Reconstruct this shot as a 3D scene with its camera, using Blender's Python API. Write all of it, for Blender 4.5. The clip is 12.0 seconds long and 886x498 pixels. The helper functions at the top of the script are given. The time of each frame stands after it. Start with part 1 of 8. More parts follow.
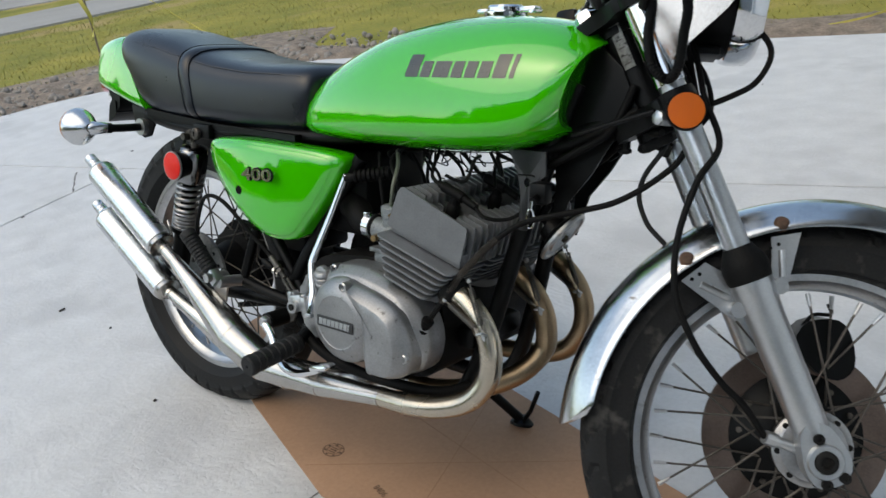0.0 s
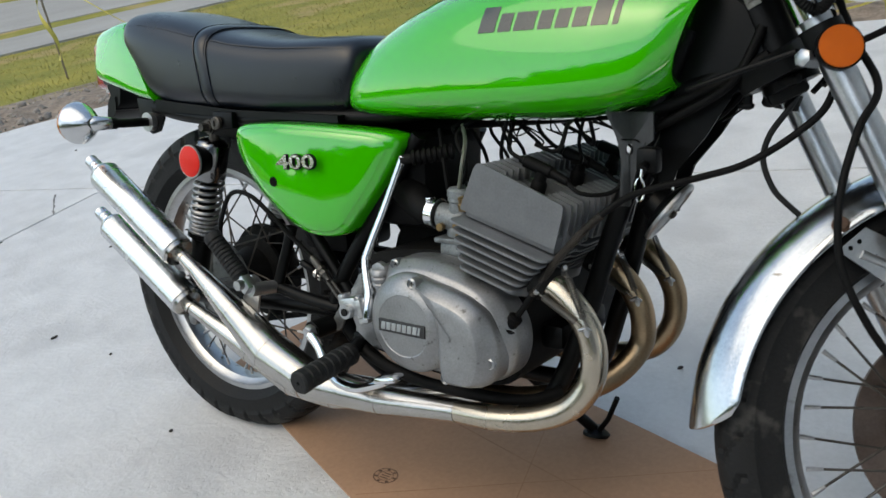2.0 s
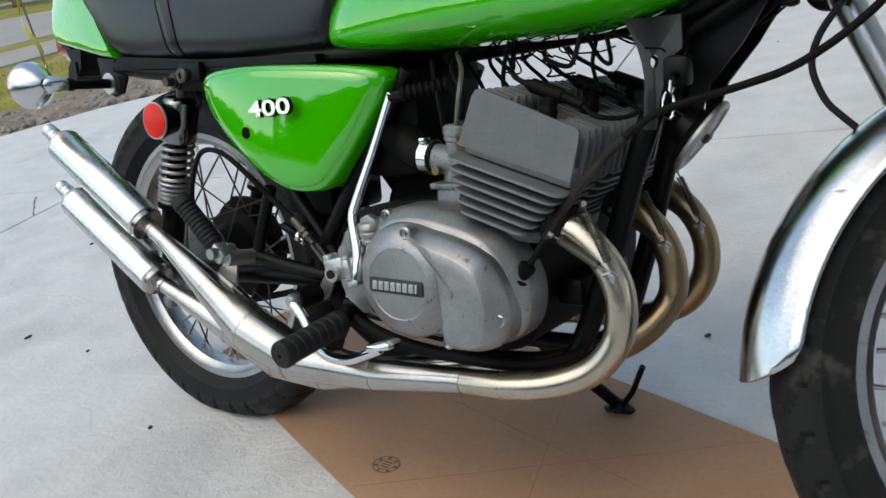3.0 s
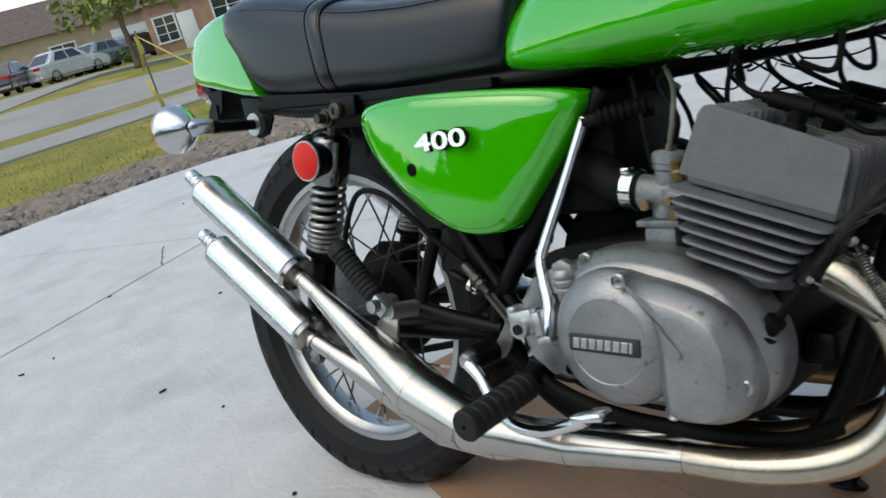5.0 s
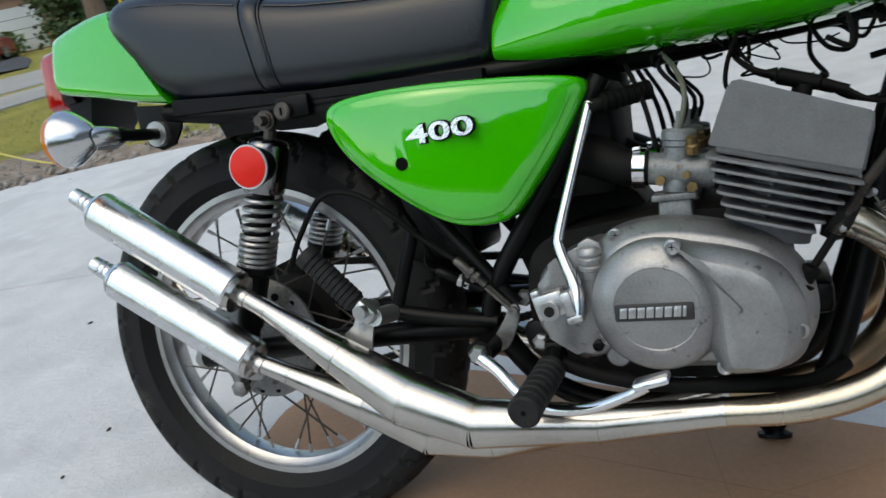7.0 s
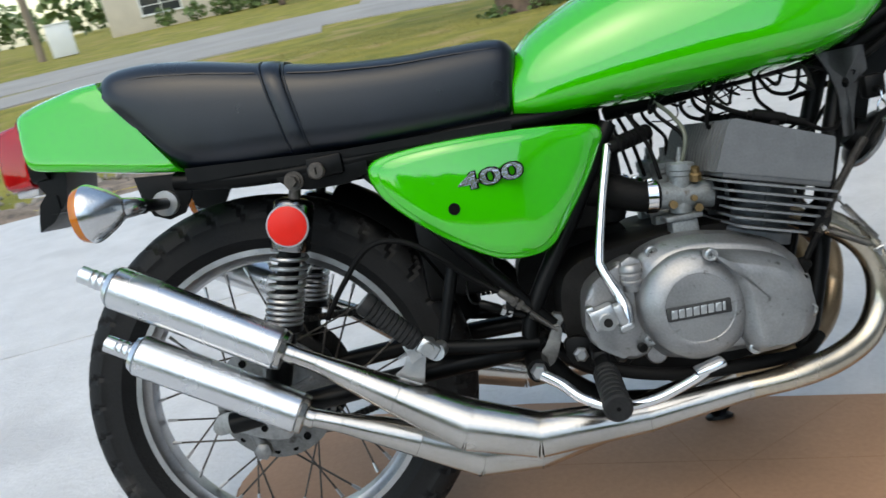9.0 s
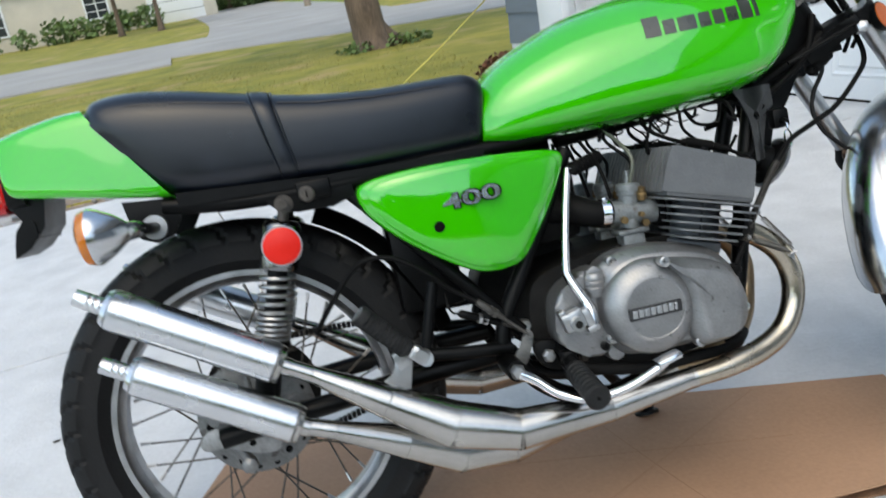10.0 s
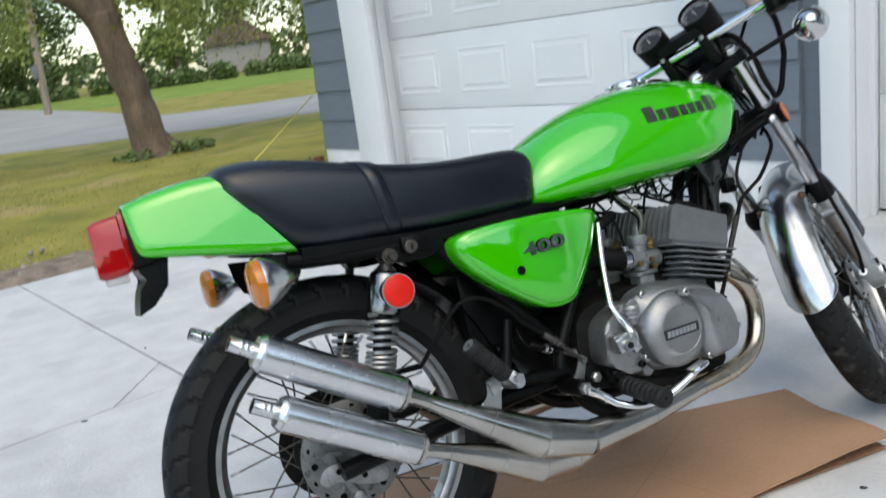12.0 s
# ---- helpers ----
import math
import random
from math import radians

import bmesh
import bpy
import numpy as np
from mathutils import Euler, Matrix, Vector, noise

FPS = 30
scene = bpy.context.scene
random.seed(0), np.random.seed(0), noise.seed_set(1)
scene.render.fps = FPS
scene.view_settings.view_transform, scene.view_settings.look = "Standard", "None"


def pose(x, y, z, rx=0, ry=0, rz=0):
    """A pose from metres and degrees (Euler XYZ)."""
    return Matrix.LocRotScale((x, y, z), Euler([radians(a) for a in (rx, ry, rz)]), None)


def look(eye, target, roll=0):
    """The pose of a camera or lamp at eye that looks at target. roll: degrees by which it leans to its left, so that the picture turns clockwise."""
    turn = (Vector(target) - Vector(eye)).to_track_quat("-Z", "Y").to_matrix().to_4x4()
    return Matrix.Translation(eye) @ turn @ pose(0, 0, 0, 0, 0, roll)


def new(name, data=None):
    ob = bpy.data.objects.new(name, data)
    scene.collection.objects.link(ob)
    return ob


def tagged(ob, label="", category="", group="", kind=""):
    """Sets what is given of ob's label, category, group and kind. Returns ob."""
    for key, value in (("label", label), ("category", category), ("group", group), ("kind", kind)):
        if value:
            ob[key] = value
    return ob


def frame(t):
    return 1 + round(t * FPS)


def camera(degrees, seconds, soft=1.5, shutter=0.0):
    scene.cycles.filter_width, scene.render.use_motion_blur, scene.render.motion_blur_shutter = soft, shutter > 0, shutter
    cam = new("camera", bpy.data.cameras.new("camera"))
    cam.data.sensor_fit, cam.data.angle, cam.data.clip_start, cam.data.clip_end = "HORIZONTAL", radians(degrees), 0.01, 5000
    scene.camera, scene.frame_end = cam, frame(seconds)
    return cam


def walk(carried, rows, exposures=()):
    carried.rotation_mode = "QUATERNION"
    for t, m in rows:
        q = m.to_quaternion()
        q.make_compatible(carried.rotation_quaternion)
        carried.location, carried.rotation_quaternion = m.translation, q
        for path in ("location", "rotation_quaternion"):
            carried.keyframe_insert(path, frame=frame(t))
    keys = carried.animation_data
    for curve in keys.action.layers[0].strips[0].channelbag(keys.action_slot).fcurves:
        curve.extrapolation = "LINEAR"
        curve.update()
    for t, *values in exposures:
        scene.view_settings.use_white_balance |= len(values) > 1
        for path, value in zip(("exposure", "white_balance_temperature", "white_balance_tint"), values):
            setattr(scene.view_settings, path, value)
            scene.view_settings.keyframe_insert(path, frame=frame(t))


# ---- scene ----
cam = camera(56.0, 12.0, shutter=0.5)
PATH = [
    (0, (1.6301, -0.9406, 1.0808), (0.4191, 0.4334, 0.2774), -8.61),
    (0.5, (1.5801, -0.9359, 1.0599), (0.3614, 0.4424, 0.2755), -8.85),
    (1, (1.5151, -0.9339, 1.0387), (0.3074, 0.4588, 0.2631), -9.28),
    (1.5, (1.4382, -0.9367, 1.0253), (0.2516, 0.4775, 0.2558), -9.40),
    (2, (1.3913, -0.9199, 0.9855), (0.2292, 0.5129, 0.2131), -10.26),
    (2.5, (1.3316, -0.8636, 0.8933), (0.1678, 0.5780, 0.1399), -11.60),
    (2.7, (1.3196, -0.8395, 0.8495), (0.1618, 0.6009, 0.0848), -12.26),
    (4.3, (1.2089, -0.8293, 0.8667), (-0.0368, 0.5810, 0.1891), -13.44),
    (4.5, (1.1843, -0.8129, 0.8475), (-0.0966, 0.5594, 0.1575), -14.13),
    (5, (1.1160, -0.7851, 0.8273), (-0.2380, 0.5531, 0.2141), -15.68),
    (5.5, (1.0273, -0.8152, 0.8218), (-0.2145, 0.6075, 0.1630), -14.82),
    (6, (0.9154, -0.8912, 0.8313), (-0.1277, 0.6706, 0.1436), -15.40),
    (6.5, (0.8255, -0.9385, 0.8664), (-0.0891, 0.7117, 0.2029), -14.20),
    (7, (0.7846, -0.9684, 0.8410), (0.0263, 0.7564, 0.1699), -13.06),
    (7.5, (0.6952, -1.0560, 0.8570), (0.1188, 0.7510, 0.2228), -11.43),
    (7.7, (0.6544, -1.0997, 0.8649), (0.1434, 0.7380, 0.2635), -10.56),
    (9.3, (0.3379, -1.1677, 0.9358), (0.3722, 0.7145, 0.2607), -10.68),
    (9.5, (0.2970, -1.1894, 0.9379), (0.4432, 0.6847, 0.2550), -9.19),
    (10, (0.1966, -1.2476, 0.9773), (0.4326, 0.6306, 0.3316), -10.30),
    (10.5, (0.0222, -1.2483, 1.0060), (0.4316, 0.6274, 0.4454), -10.29),
    (11, (-0.1733, -1.2214, 1.0088), (0.5167, 0.5634, 0.4268), -9.13),
    (11.5, (-0.2889, -1.2407, 1.0139), (0.4640, 0.5144, 0.4199), -7.57),
    (12, (-0.4196, -1.3082, 1.0271), (0.4286, 0.4370, 0.5425), -7.60),
]
walk(cam, [(t, look(eye, target, roll)) for t, eye, target, roll in PATH], [(0.0, 0.97, 7800, 3), (2.7, 0.97, 7800, 2), (5.0, 0.87, 7700, 2), (7.5, 0.95, 7700, 2), (9.5, 1.25, 7500, 2), (10.5, 1.29, 7500, 3), (12.0, 1.17, 7600, 3)])

# ---- daylight: a bright, hazy evening sky with a soft low sun behind cloud ----
world = bpy.data.worlds.new("world")
scene.world = world
world.use_nodes = True
wn = world.node_tree
sky = wn.nodes.new("ShaderNodeTexSky")
sky.sky_type, sky.sun_disc = "NISHITA", False
sky.sun_elevation, sky.sun_rotation = radians(58), radians(198)
sky.air_density, sky.dust_density, sky.ozone_density = 1.0, 1.3, 1.0
wn.links.new(sky.outputs[0], wn.nodes["Background"].inputs[0])
wn.nodes["Background"].inputs[1].default_value = 0.152
sun = new("sun", bpy.data.lights.new("sun", "SUN"))
sun.data.energy, sun.data.angle, sun.data.color = 0.45, radians(70), (1.0, 0.95, 0.88)
sun.matrix_world = look((-1.5, -4.5, 8), (0, 0, 0))

# ---- mesh helpers ----
V = Vector


def part(name, bm, material, parent=None, label="", xf=None, sharp=38, kind=""):
    bmesh.ops.remove_doubles(bm, verts=bm.verts, dist=1e-6)
    bmesh.ops.recalc_face_normals(bm, faces=bm.faces)
    if xf is not None:
        bm.transform(xf)
    me = bpy.data.meshes.new(name)
    bm.to_mesh(me)
    bm.free()
    me.polygons.foreach_set("use_smooth", [True] * len(me.polygons))
    me.set_sharp_from_angle(angle=radians(sharp))
    me.materials.append(material)
    ob = new(name, me)
    ob.parent = parent
    return tagged(ob, label=label, kind=kind)


def spline(pts, n=6):
    pts = [V(p) for p in pts]
    out = []
    for i in range(len(pts) - 1):
        a, b, c, d = pts[max(i - 1, 0)], pts[i], pts[i + 1], pts[min(i + 2, len(pts) - 1)]
        for k in range(n):
            t = k / n
            out.append(0.5 * (2 * b + (c - a) * t + (2 * a - 5 * b + 4 * c - d) * t * t + (3 * b - a - 3 * c + d) * t ** 3))
    return out + [pts[-1]]


def skin(bm, loops, caps=True, closed=False):
    rings = [[bm.verts.new(p) for p in lp] for lp in loops]
    pairs = list(zip(rings, rings[1:])) + ([(rings[-1], rings[0])] if closed else [])
    for a, b in pairs:
        for i in range(len(a)):
            j = (i + 1) % len(a)
            bm.faces.new((a[i], a[j], b[j], b[i]))
    if caps and not closed:
        bm.faces.new(rings[0])
        bm.faces.new(list(reversed(rings[-1])))
    return bm


def tube(bm, pts, r, seg=10, caps=True, closed=False):
    pts = [V(p) for p in pts]
    n = len(pts)
    rs = list(r) if hasattr(r, "__len__") else [r] * n
    if len(rs) != n:
        rs = list(np.interp(np.linspace(0, 1, n), np.linspace(0, 1, len(rs)), rs))
    tans = []
    for i in range(n):
        a = pts[i - 1] if (i or closed) else pts[0]
        b = pts[(i + 1) % n] if (i < n - 1 or closed) else pts[-1]
        tans.append((b - a).normalized())
    u = tans[0].orthogonal().normalized()
    loops = []
    for p, t, rr in zip(pts, tans, rs):
        u = (u - t * u.dot(t)).normalized()
        w = t.cross(u)
        loops.append([p + (u * math.cos(2 * math.pi * k / seg) + w * math.sin(2 * math.pi * k / seg)) * rr for k in range(seg)])
    return skin(bm, loops, caps, closed)


def lathe(bm, prof, origin=(0, 0, 0), axis=(0, 0, 1), seg=28):
    """prof: (radius, height along the axis)."""
    o, a = V(origin), V(axis).normalized()
    u = a.orthogonal().normalized()
    w = a.cross(u)
    loops = [[o + a * h + (u * math.cos(2 * math.pi * k / seg) + w * math.sin(2 * math.pi * k / seg)) * max(rr, 1e-4) for k in range(seg)] for rr, h in prof]
    return skin(bm, loops)


def ring(bm, prof, origin, axis, seg=64):
    """A closed profile turned about an axis."""
    o, a = V(origin), V(axis).normalized()
    u = a.orthogonal().normalized()
    w = a.cross(u)
    loops = [[o + a * h + (u * math.cos(2 * math.pi * k / seg) + w * math.sin(2 * math.pi * k / seg)) * rr for rr, h in prof] for k in range(seg)]
    return skin(bm, loops, caps=False, closed=True)


def box(bm, c, size, bevel=0.0, rot=None):
    m = Matrix.Translation(c) @ (rot.to_4x4() if rot is not None else Matrix.Identity(4)) @ Matrix.Diagonal((*size, 1))
    got = bmesh.ops.create_cube(bm, size=1, matrix=m)
    if bevel:
        es = list({e for v in got["verts"] for e in v.link_edges})
        bmesh.ops.bevel(bm, geom=es, offset=bevel, segments=2, affect="EDGES", profile=0.5)
    return bm


def prism(bm, outline, d0, d1, bevel=0.0, at=None, seg=2):
    """An outline in (x, z), pushed through from y = d0 to y = d1; at maps it elsewhere."""
    b2 = bmesh.new()
    lo = [b2.verts.new((x, d0, z)) for x, z in outline]
    hi = [b2.verts.new((x, d1, z)) for x, z in outline]
    b2.faces.new(lo)
    f2 = b2.faces.new(list(reversed(hi)))
    n = len(lo)
    for i in range(n):
        b2.faces.new((lo[i], hi[i], hi[(i + 1) % n], lo[(i + 1) % n]))
    if bevel:
        bmesh.ops.bevel(b2, geom=list(f2.edges), offset=bevel, segments=seg, affect="EDGES", profile=0.5)
    if at is not None:
        b2.transform(at)
    add(bm, b2)
    return bm


def add(bm, other):
    me = bpy.data.meshes.new("tmp")
    other.to_mesh(me)
    other.free()
    bm.from_mesh(me)
    bpy.data.meshes.remove(me)
    return bm


def smooth_outline(pts, n=5):
    pts = [V((*p, 0)) for p in pts]
    m, out = len(pts), []
    for i in range(m):
        a, b, c, d = pts[i - 1], pts[i], pts[(i + 1) % m], pts[(i + 2) % m]
        for k in range(n):
            t = k / n
            q = 0.5 * (2 * b + (c - a) * t + (2 * a - 5 * b + 4 * c - d) * t * t + (3 * b - a - 3 * c + d) * t ** 3)
            out.append((q.x, q.y))
    return out


def rounded(w, h, r, n=4, cx=0.0, cy=0.0):
    out = []
    for sx, sy, a0 in ((1, 1, 0), (-1, 1, 90), (-1, -1, 180), (1, -1, 270)):
        for k in range(n + 1):
            a = radians(a0 + 90 * k / n)
            out.append((cx + sx * (w / 2 - r) + r * math.cos(a), cy + sy * (h / 2 - r) + r * math.sin(a)))
    return out


def circle(r, n=24, cx=0.0, cy=0.0):
    return [(cx + r * math.cos(2 * math.pi * k / n), cy + r * math.sin(2 * math.pi * k / n)) for k in range(n)]


def coil(bm, p0, p1, r, wire, turns, seg=6, pitch_ease=0.0):
    p0, p1 = V(p0), V(p1)
    a = (p1 - p0).normalized()
    u = a.orthogonal().normalized()
    w = a.cross(u)
    n = int(turns * 14)
    pts = []
    for k in range(n + 1):
        t = k / n
        s = t + pitch_ease * math.sin(2 * math.pi * t) / (2 * math.pi)
        ang = 2 * math.pi * turns * t
        pts.append(p0.lerp(p1, s) + (u * math.cos(ang) + w * math.sin(ang)) * r)
    return tube(bm, pts, wire, seg)


# ---- materials ----
def surface(name, color, rough=0.5, metal=0.0, var=0.12, scale=30.0, fine=250.0, bump=0.15, coat=0.0, tint=None, rvar=0.12, island=0.0, wear=None, spec=0.5, stretch=None):
    """A painted, cast or grown surface: broad stains, fine grain, uneven gloss and fine relief."""
    m = bpy.data.materials.new(name)
    m.use_nodes = True
    nt = m.node_tree
    b = nt.nodes["Principled BSDF"]
    L = nt.links.new
    co = nt.nodes.new("ShaderNodeTexCoord")
    src = co.outputs["Object"]
    if stretch:
        mp = nt.nodes.new("ShaderNodeMapping")
        mp.inputs["Scale"].default_value = stretch
        L(src, mp.inputs[0])
        src = mp.outputs[0]
    n1, n2 = nt.nodes.new("ShaderNodeTexNoise"), nt.nodes.new("ShaderNodeTexNoise")
    for n, sc, det in ((n1, scale, 5), (n2, fine, 3)):
        n.inputs["Scale"].default_value, n.inputs["Detail"].default_value = sc, det
        L(src, n.inputs["Vector"])
    c = V(color)
    dark = V(tint) if tint else c * (1 - 2.2 * var)
    ramp = nt.nodes.new("ShaderNodeValToRGB")
    ramp.color_ramp.elements[0].position, ramp.color_ramp.elements[1].position = 0.32, 0.68
    ramp.color_ramp.elements[0].color = (*dark, 1)
    ramp.color_ramp.elements[1].color = (*(c * (1 + var)), 1)
    mixer = nt.nodes.new("ShaderNodeMath")
    mixer.operation = "MULTIPLY_ADD"
    mixer.inputs[1].default_value, mixer.inputs[2].default_value = 0.35, 0.0
    L(n2.outputs["Fac"], mixer.inputs[0])
    both = nt.nodes.new("ShaderNodeMath")
    both.operation = "MULTIPLY_ADD"
    both.inputs[1].default_value = 0.65
    L(n1.outputs["Fac"], both.inputs[0])
    L(mixer.outputs[0], both.inputs[2])
    L(both.outputs[0], ramp.inputs[0])
    out = ramp.outputs[0]
    if wear:
        n3 = nt.nodes.new("ShaderNodeTexNoise")
        n3.inputs["Scale"].default_value, n3.inputs["Detail"].default_value = wear[1], 8
        L(src, n3.inputs["Vector"])
        r3 = nt.nodes.new("ShaderNodeValToRGB")
        r3.color_ramp.elements[0].position, r3.color_ramp.elements[1].position = wear[2], wear[2] + 0.1
        L(n3.outputs["Fac"], r3.inputs[0])
        mx = nt.nodes.new("ShaderNodeMixRGB")
        mx.inputs[2].default_value = (*wear[0], 1)
        L(r3.outputs[0], mx.inputs[0])
        L(out, mx.inputs[1])
        out = mx.outputs[0]
    if island:
        oi = nt.nodes.new("ShaderNodeObjectInfo")
        hs = nt.nodes.new("ShaderNodeHueSaturation")
        mr = nt.nodes.new("ShaderNodeMapRange")
        mr.inputs[3].default_value, mr.inputs[4].default_value = 1 - island, 1 + island
        L(oi.outputs["Random"], mr.inputs[0])
        L(mr.outputs[0], hs.inputs["Value"])
        L(out, hs.inputs["Color"])
        out = hs.outputs[0]
    L(out, b.inputs["Base Color"])
    rr = nt.nodes.new("ShaderNodeMapRange")
    rr.inputs[3].default_value, rr.inputs[4].default_value = max(rough - rvar, 0.02), min(rough + rvar, 1)
    L(n1.outputs["Fac"], rr.inputs[0])
    L(rr.outputs[0], b.inputs["Roughness"])
    b.inputs["Metallic"].default_value = metal
    b.inputs["Specular IOR Level"].default_value = spec
    b.inputs["Coat Weight"].default_value = coat
    b.inputs["Coat Roughness"].default_value = 0.03
    if bump:
        bp = nt.nodes.new("ShaderNodeBump")
        bp.inputs["Strength"].default_value, bp.inputs["Distance"].default_value = bump, 0.002
        L(n2.outputs["Fac"], bp.inputs["Height"])
        L(bp.outputs[0], b.inputs["Normal"])
    return m


def clear(name, color, rough=0.05):
    m = bpy.data.materials.new(name)
    m.use_nodes = True
    b = m.node_tree.nodes["Principled BSDF"]
    b.inputs["Base Color"].default_value = (*color, 1)
    b.inputs["Roughness"].default_value = rough
    b.inputs["Transmission Weight"].default_value = 0.55
    b.inputs["Coat Weight"].default_value = 0.3
    return m


GREEN = surface("green_paint", (0.026, 0.44, 0.005), 0.07, var=0.03, scale=4, fine=900, bump=0.004, coat=1.0, rvar=0.02, spec=0.5)
GREEN.node_tree.nodes["Principled BSDF"].inputs["Coat IOR"].default_value = 1.6
# black base tinted blue to stand in for the sky's reflection
VINYL = surface("sky_tinted_black_vinyl", (0.0040, 0.0064, 0.0118), 0.30, var=0.25, scale=14, fine=500, bump=0.10, rvar=0.08, spec=0.5)
BLACK = surface("black_enamel", (0.0032, 0.0034, 0.0036), 0.38, var=0.3, scale=25, fine=300, bump=0.08, wear=((0.012, 0.0105, 0.009), 18, 0.68), spec=0.14)
RUBBER = surface("black_rubber", (0.0035, 0.0035, 0.0036), 0.62, var=0.25, scale=30, fine=400, bump=0.3, spec=0.13)
# paler, lit copy of the black rubber, which keeps the cavity's shade; flecks are wear
WORNLITRUBBER = surface("worn_lit_rubber", (0.013, 0.0132, 0.0138), 0.6, var=0.25, scale=40, fine=400, bump=0.3, spec=0.25, wear=((0.035, 0.034, 0.033), 60, 0.66))
TYRE = surface("tyre_rubber", (0.0075, 0.0076, 0.0082), 0.6, var=0.3, scale=9, fine=260, bump=0.35, wear=((0.03, 0.028, 0.026), 12, 0.6), spec=0.25)
DUSTYTYRE = surface("dusty_tyre_rubber", (0.0075, 0.0076, 0.0080), 0.65, var=0.3, scale=9, fine=260, bump=0.4, wear=((0.045, 0.043, 0.040), 22, 0.585), spec=0.25)
CHROME = surface("chrome", (0.72, 0.73, 0.75), 0.08, 1.0, var=0.04, scale=15, fine=300, bump=0.015, rvar=0.04)
OLDCHROME = surface("worn_chrome", (0.58, 0.59, 0.60), 0.19, 1.0, var=0.1, scale=20, fine=350, bump=0.06, wear=((0.25, 0.22, 0.19), 60, 0.68))
DULLCHROME = surface("dulled_chrome", (0.52, 0.53, 0.545), 0.3, 1.0, var=0.08, scale=18, fine=320, bump=0.05, rvar=0.08)
STEEL = surface("polished_steel", (0.49, 0.472, 0.447), 0.23, 1.0, var=0.08, scale=12, fine=250, bump=0.04, wear=((0.45, 0.37, 0.27), 9, 0.6))
HEATED = surface("heat_tinted_steel", (0.36, 0.265, 0.17), 0.33, 1.0, var=0.12, scale=14, fine=250, bump=0.04, wear=((0.28, 0.16, 0.1), 11, 0.58))
ALLOY = surface("cast_alloy", (0.305, 0.307, 0.313), 0.43, 0.85, var=0.13, scale=22, fine=320, bump=0.16, wear=((0.13, 0.128, 0.125), 85, 0.635), rvar=0.08)
BUFFED = surface("buffed_alloy", (0.49, 0.50, 0.51), 0.32, 0.9, var=0.07, scale=10, fine=300, bump=0.05, wear=((0.3, 0.3, 0.3), 60, 0.68))
ALUMINIUM = surface("satin_aluminium", (0.67, 0.68, 0.695), 0.27, 1.0, var=0.05, scale=10, fine=500, bump=0.04, stretch=(1, 1, 1))
GREYCAST = surface("grey_painted_casting", (0.135, 0.143, 0.152), 0.5, 0.15, var=0.12, scale=22, fine=300, bump=0.15)
ZINC = surface("oxidised_zinc", (0.21, 0.23, 0.24), 0.5, 0.45, var=0.22, scale=40, fine=300, bump=0.15, wear=((0.07, 0.055, 0.04), 55, 0.62))
BRASS = surface("dull_brass", (0.22, 0.15, 0.07), 0.45, 0.8, var=0.2, scale=40)
# base darkened to hold the engine cavity's shade; the brown flecks are grime
DIRTYSHADE = surface("dirty_shaded_casting", (0.011, 0.0108, 0.0106), 0.65, 0.1, var=0.3, scale=30, fine=260, bump=0.2, wear=((0.03, 0.024, 0.018), 25, 0.62), spec=0.15)
RIMMAT = surface("dull_rim_metal", (0.46, 0.46, 0.465), 0.34, 1.0, var=0.1, scale=24, fine=300, bump=0.06, wear=((0.22, 0.2, 0.18), 45, 0.64))
SPRINGWIRE = surface("spring_wire", (0.15, 0.145, 0.135), 0.4, 0.9, var=0.15, scale=40, fine=300, bump=0.05)
SPOKE = surface("weathered_spoke_steel", (0.085, 0.075, 0.066), 0.45, 0.6, var=0.25, scale=40, fine=300, bump=0.1)
ROTOR = surface("machined_disc_steel", (0.19, 0.14, 0.118), 0.34, 0.9, var=0.15, scale=18, fine=320, bump=0.08, wear=((0.2, 0.13, 0.1), 9, 0.6))
REDREF = surface("red_reflector", (0.66, 0.016, 0.010), 0.35, var=0.05, scale=30, fine=900, bump=0.1, coat=0.0, spec=0.25)
AMBREF = surface("amber_reflector", (0.52, 0.10, 0.006), 0.35, var=0.05, scale=30, fine=900, bump=0.2, coat=0.0, spec=0.3)
REDLENS = clear("red_lens", (0.58, 0.008, 0.012))
AMBLENS = clear("amber_lens", (0.9, 0.28, 0.02))
GLASS = clear("gauge_glass", (0.9, 0.9, 0.9), 0.02)
DECAL = surface("dark_decal", (0.03, 0.035, 0.03), 0.3, var=0.1, scale=50, fine=300, bump=0.0, coat=0.5)
HOLE = surface("dark_hollow", (0.004, 0.004, 0.004), 0.9, var=0.2, bump=0.0, spec=0.1)
DIAL = surface("dial_black", (0.015, 0.015, 0.016), 0.5, bump=0.0)
WHITE = surface("white_marking", (0.75, 0.75, 0.74), 0.4, var=0.05, bump=0.02)
CARD = surface("brown_cardboard", (0.37, 0.215, 0.13), 0.8, var=0.09, scale=3, fine=120, bump=0.12, rvar=0.05)
CARDEDGE = surface("cardboard_edge", (0.24, 0.13, 0.075), 0.9, var=0.2, scale=60, fine=300, bump=0.3)
INK = surface("printed_ink", (0.15, 0.085, 0.05), 0.8, var=0.2, bump=0.0)
WHITEPAINT = surface("white_door_paint", (0.72, 0.73, 0.74), 0.4, var=0.02, scale=2, fine=80, bump=0.05)
SIDING = surface("blue_grey_siding", (0.135, 0.16, 0.19), 0.55, var=0.06, scale=6, fine=120, bump=0.15, island=0.06, stretch=(1, 1, 6))
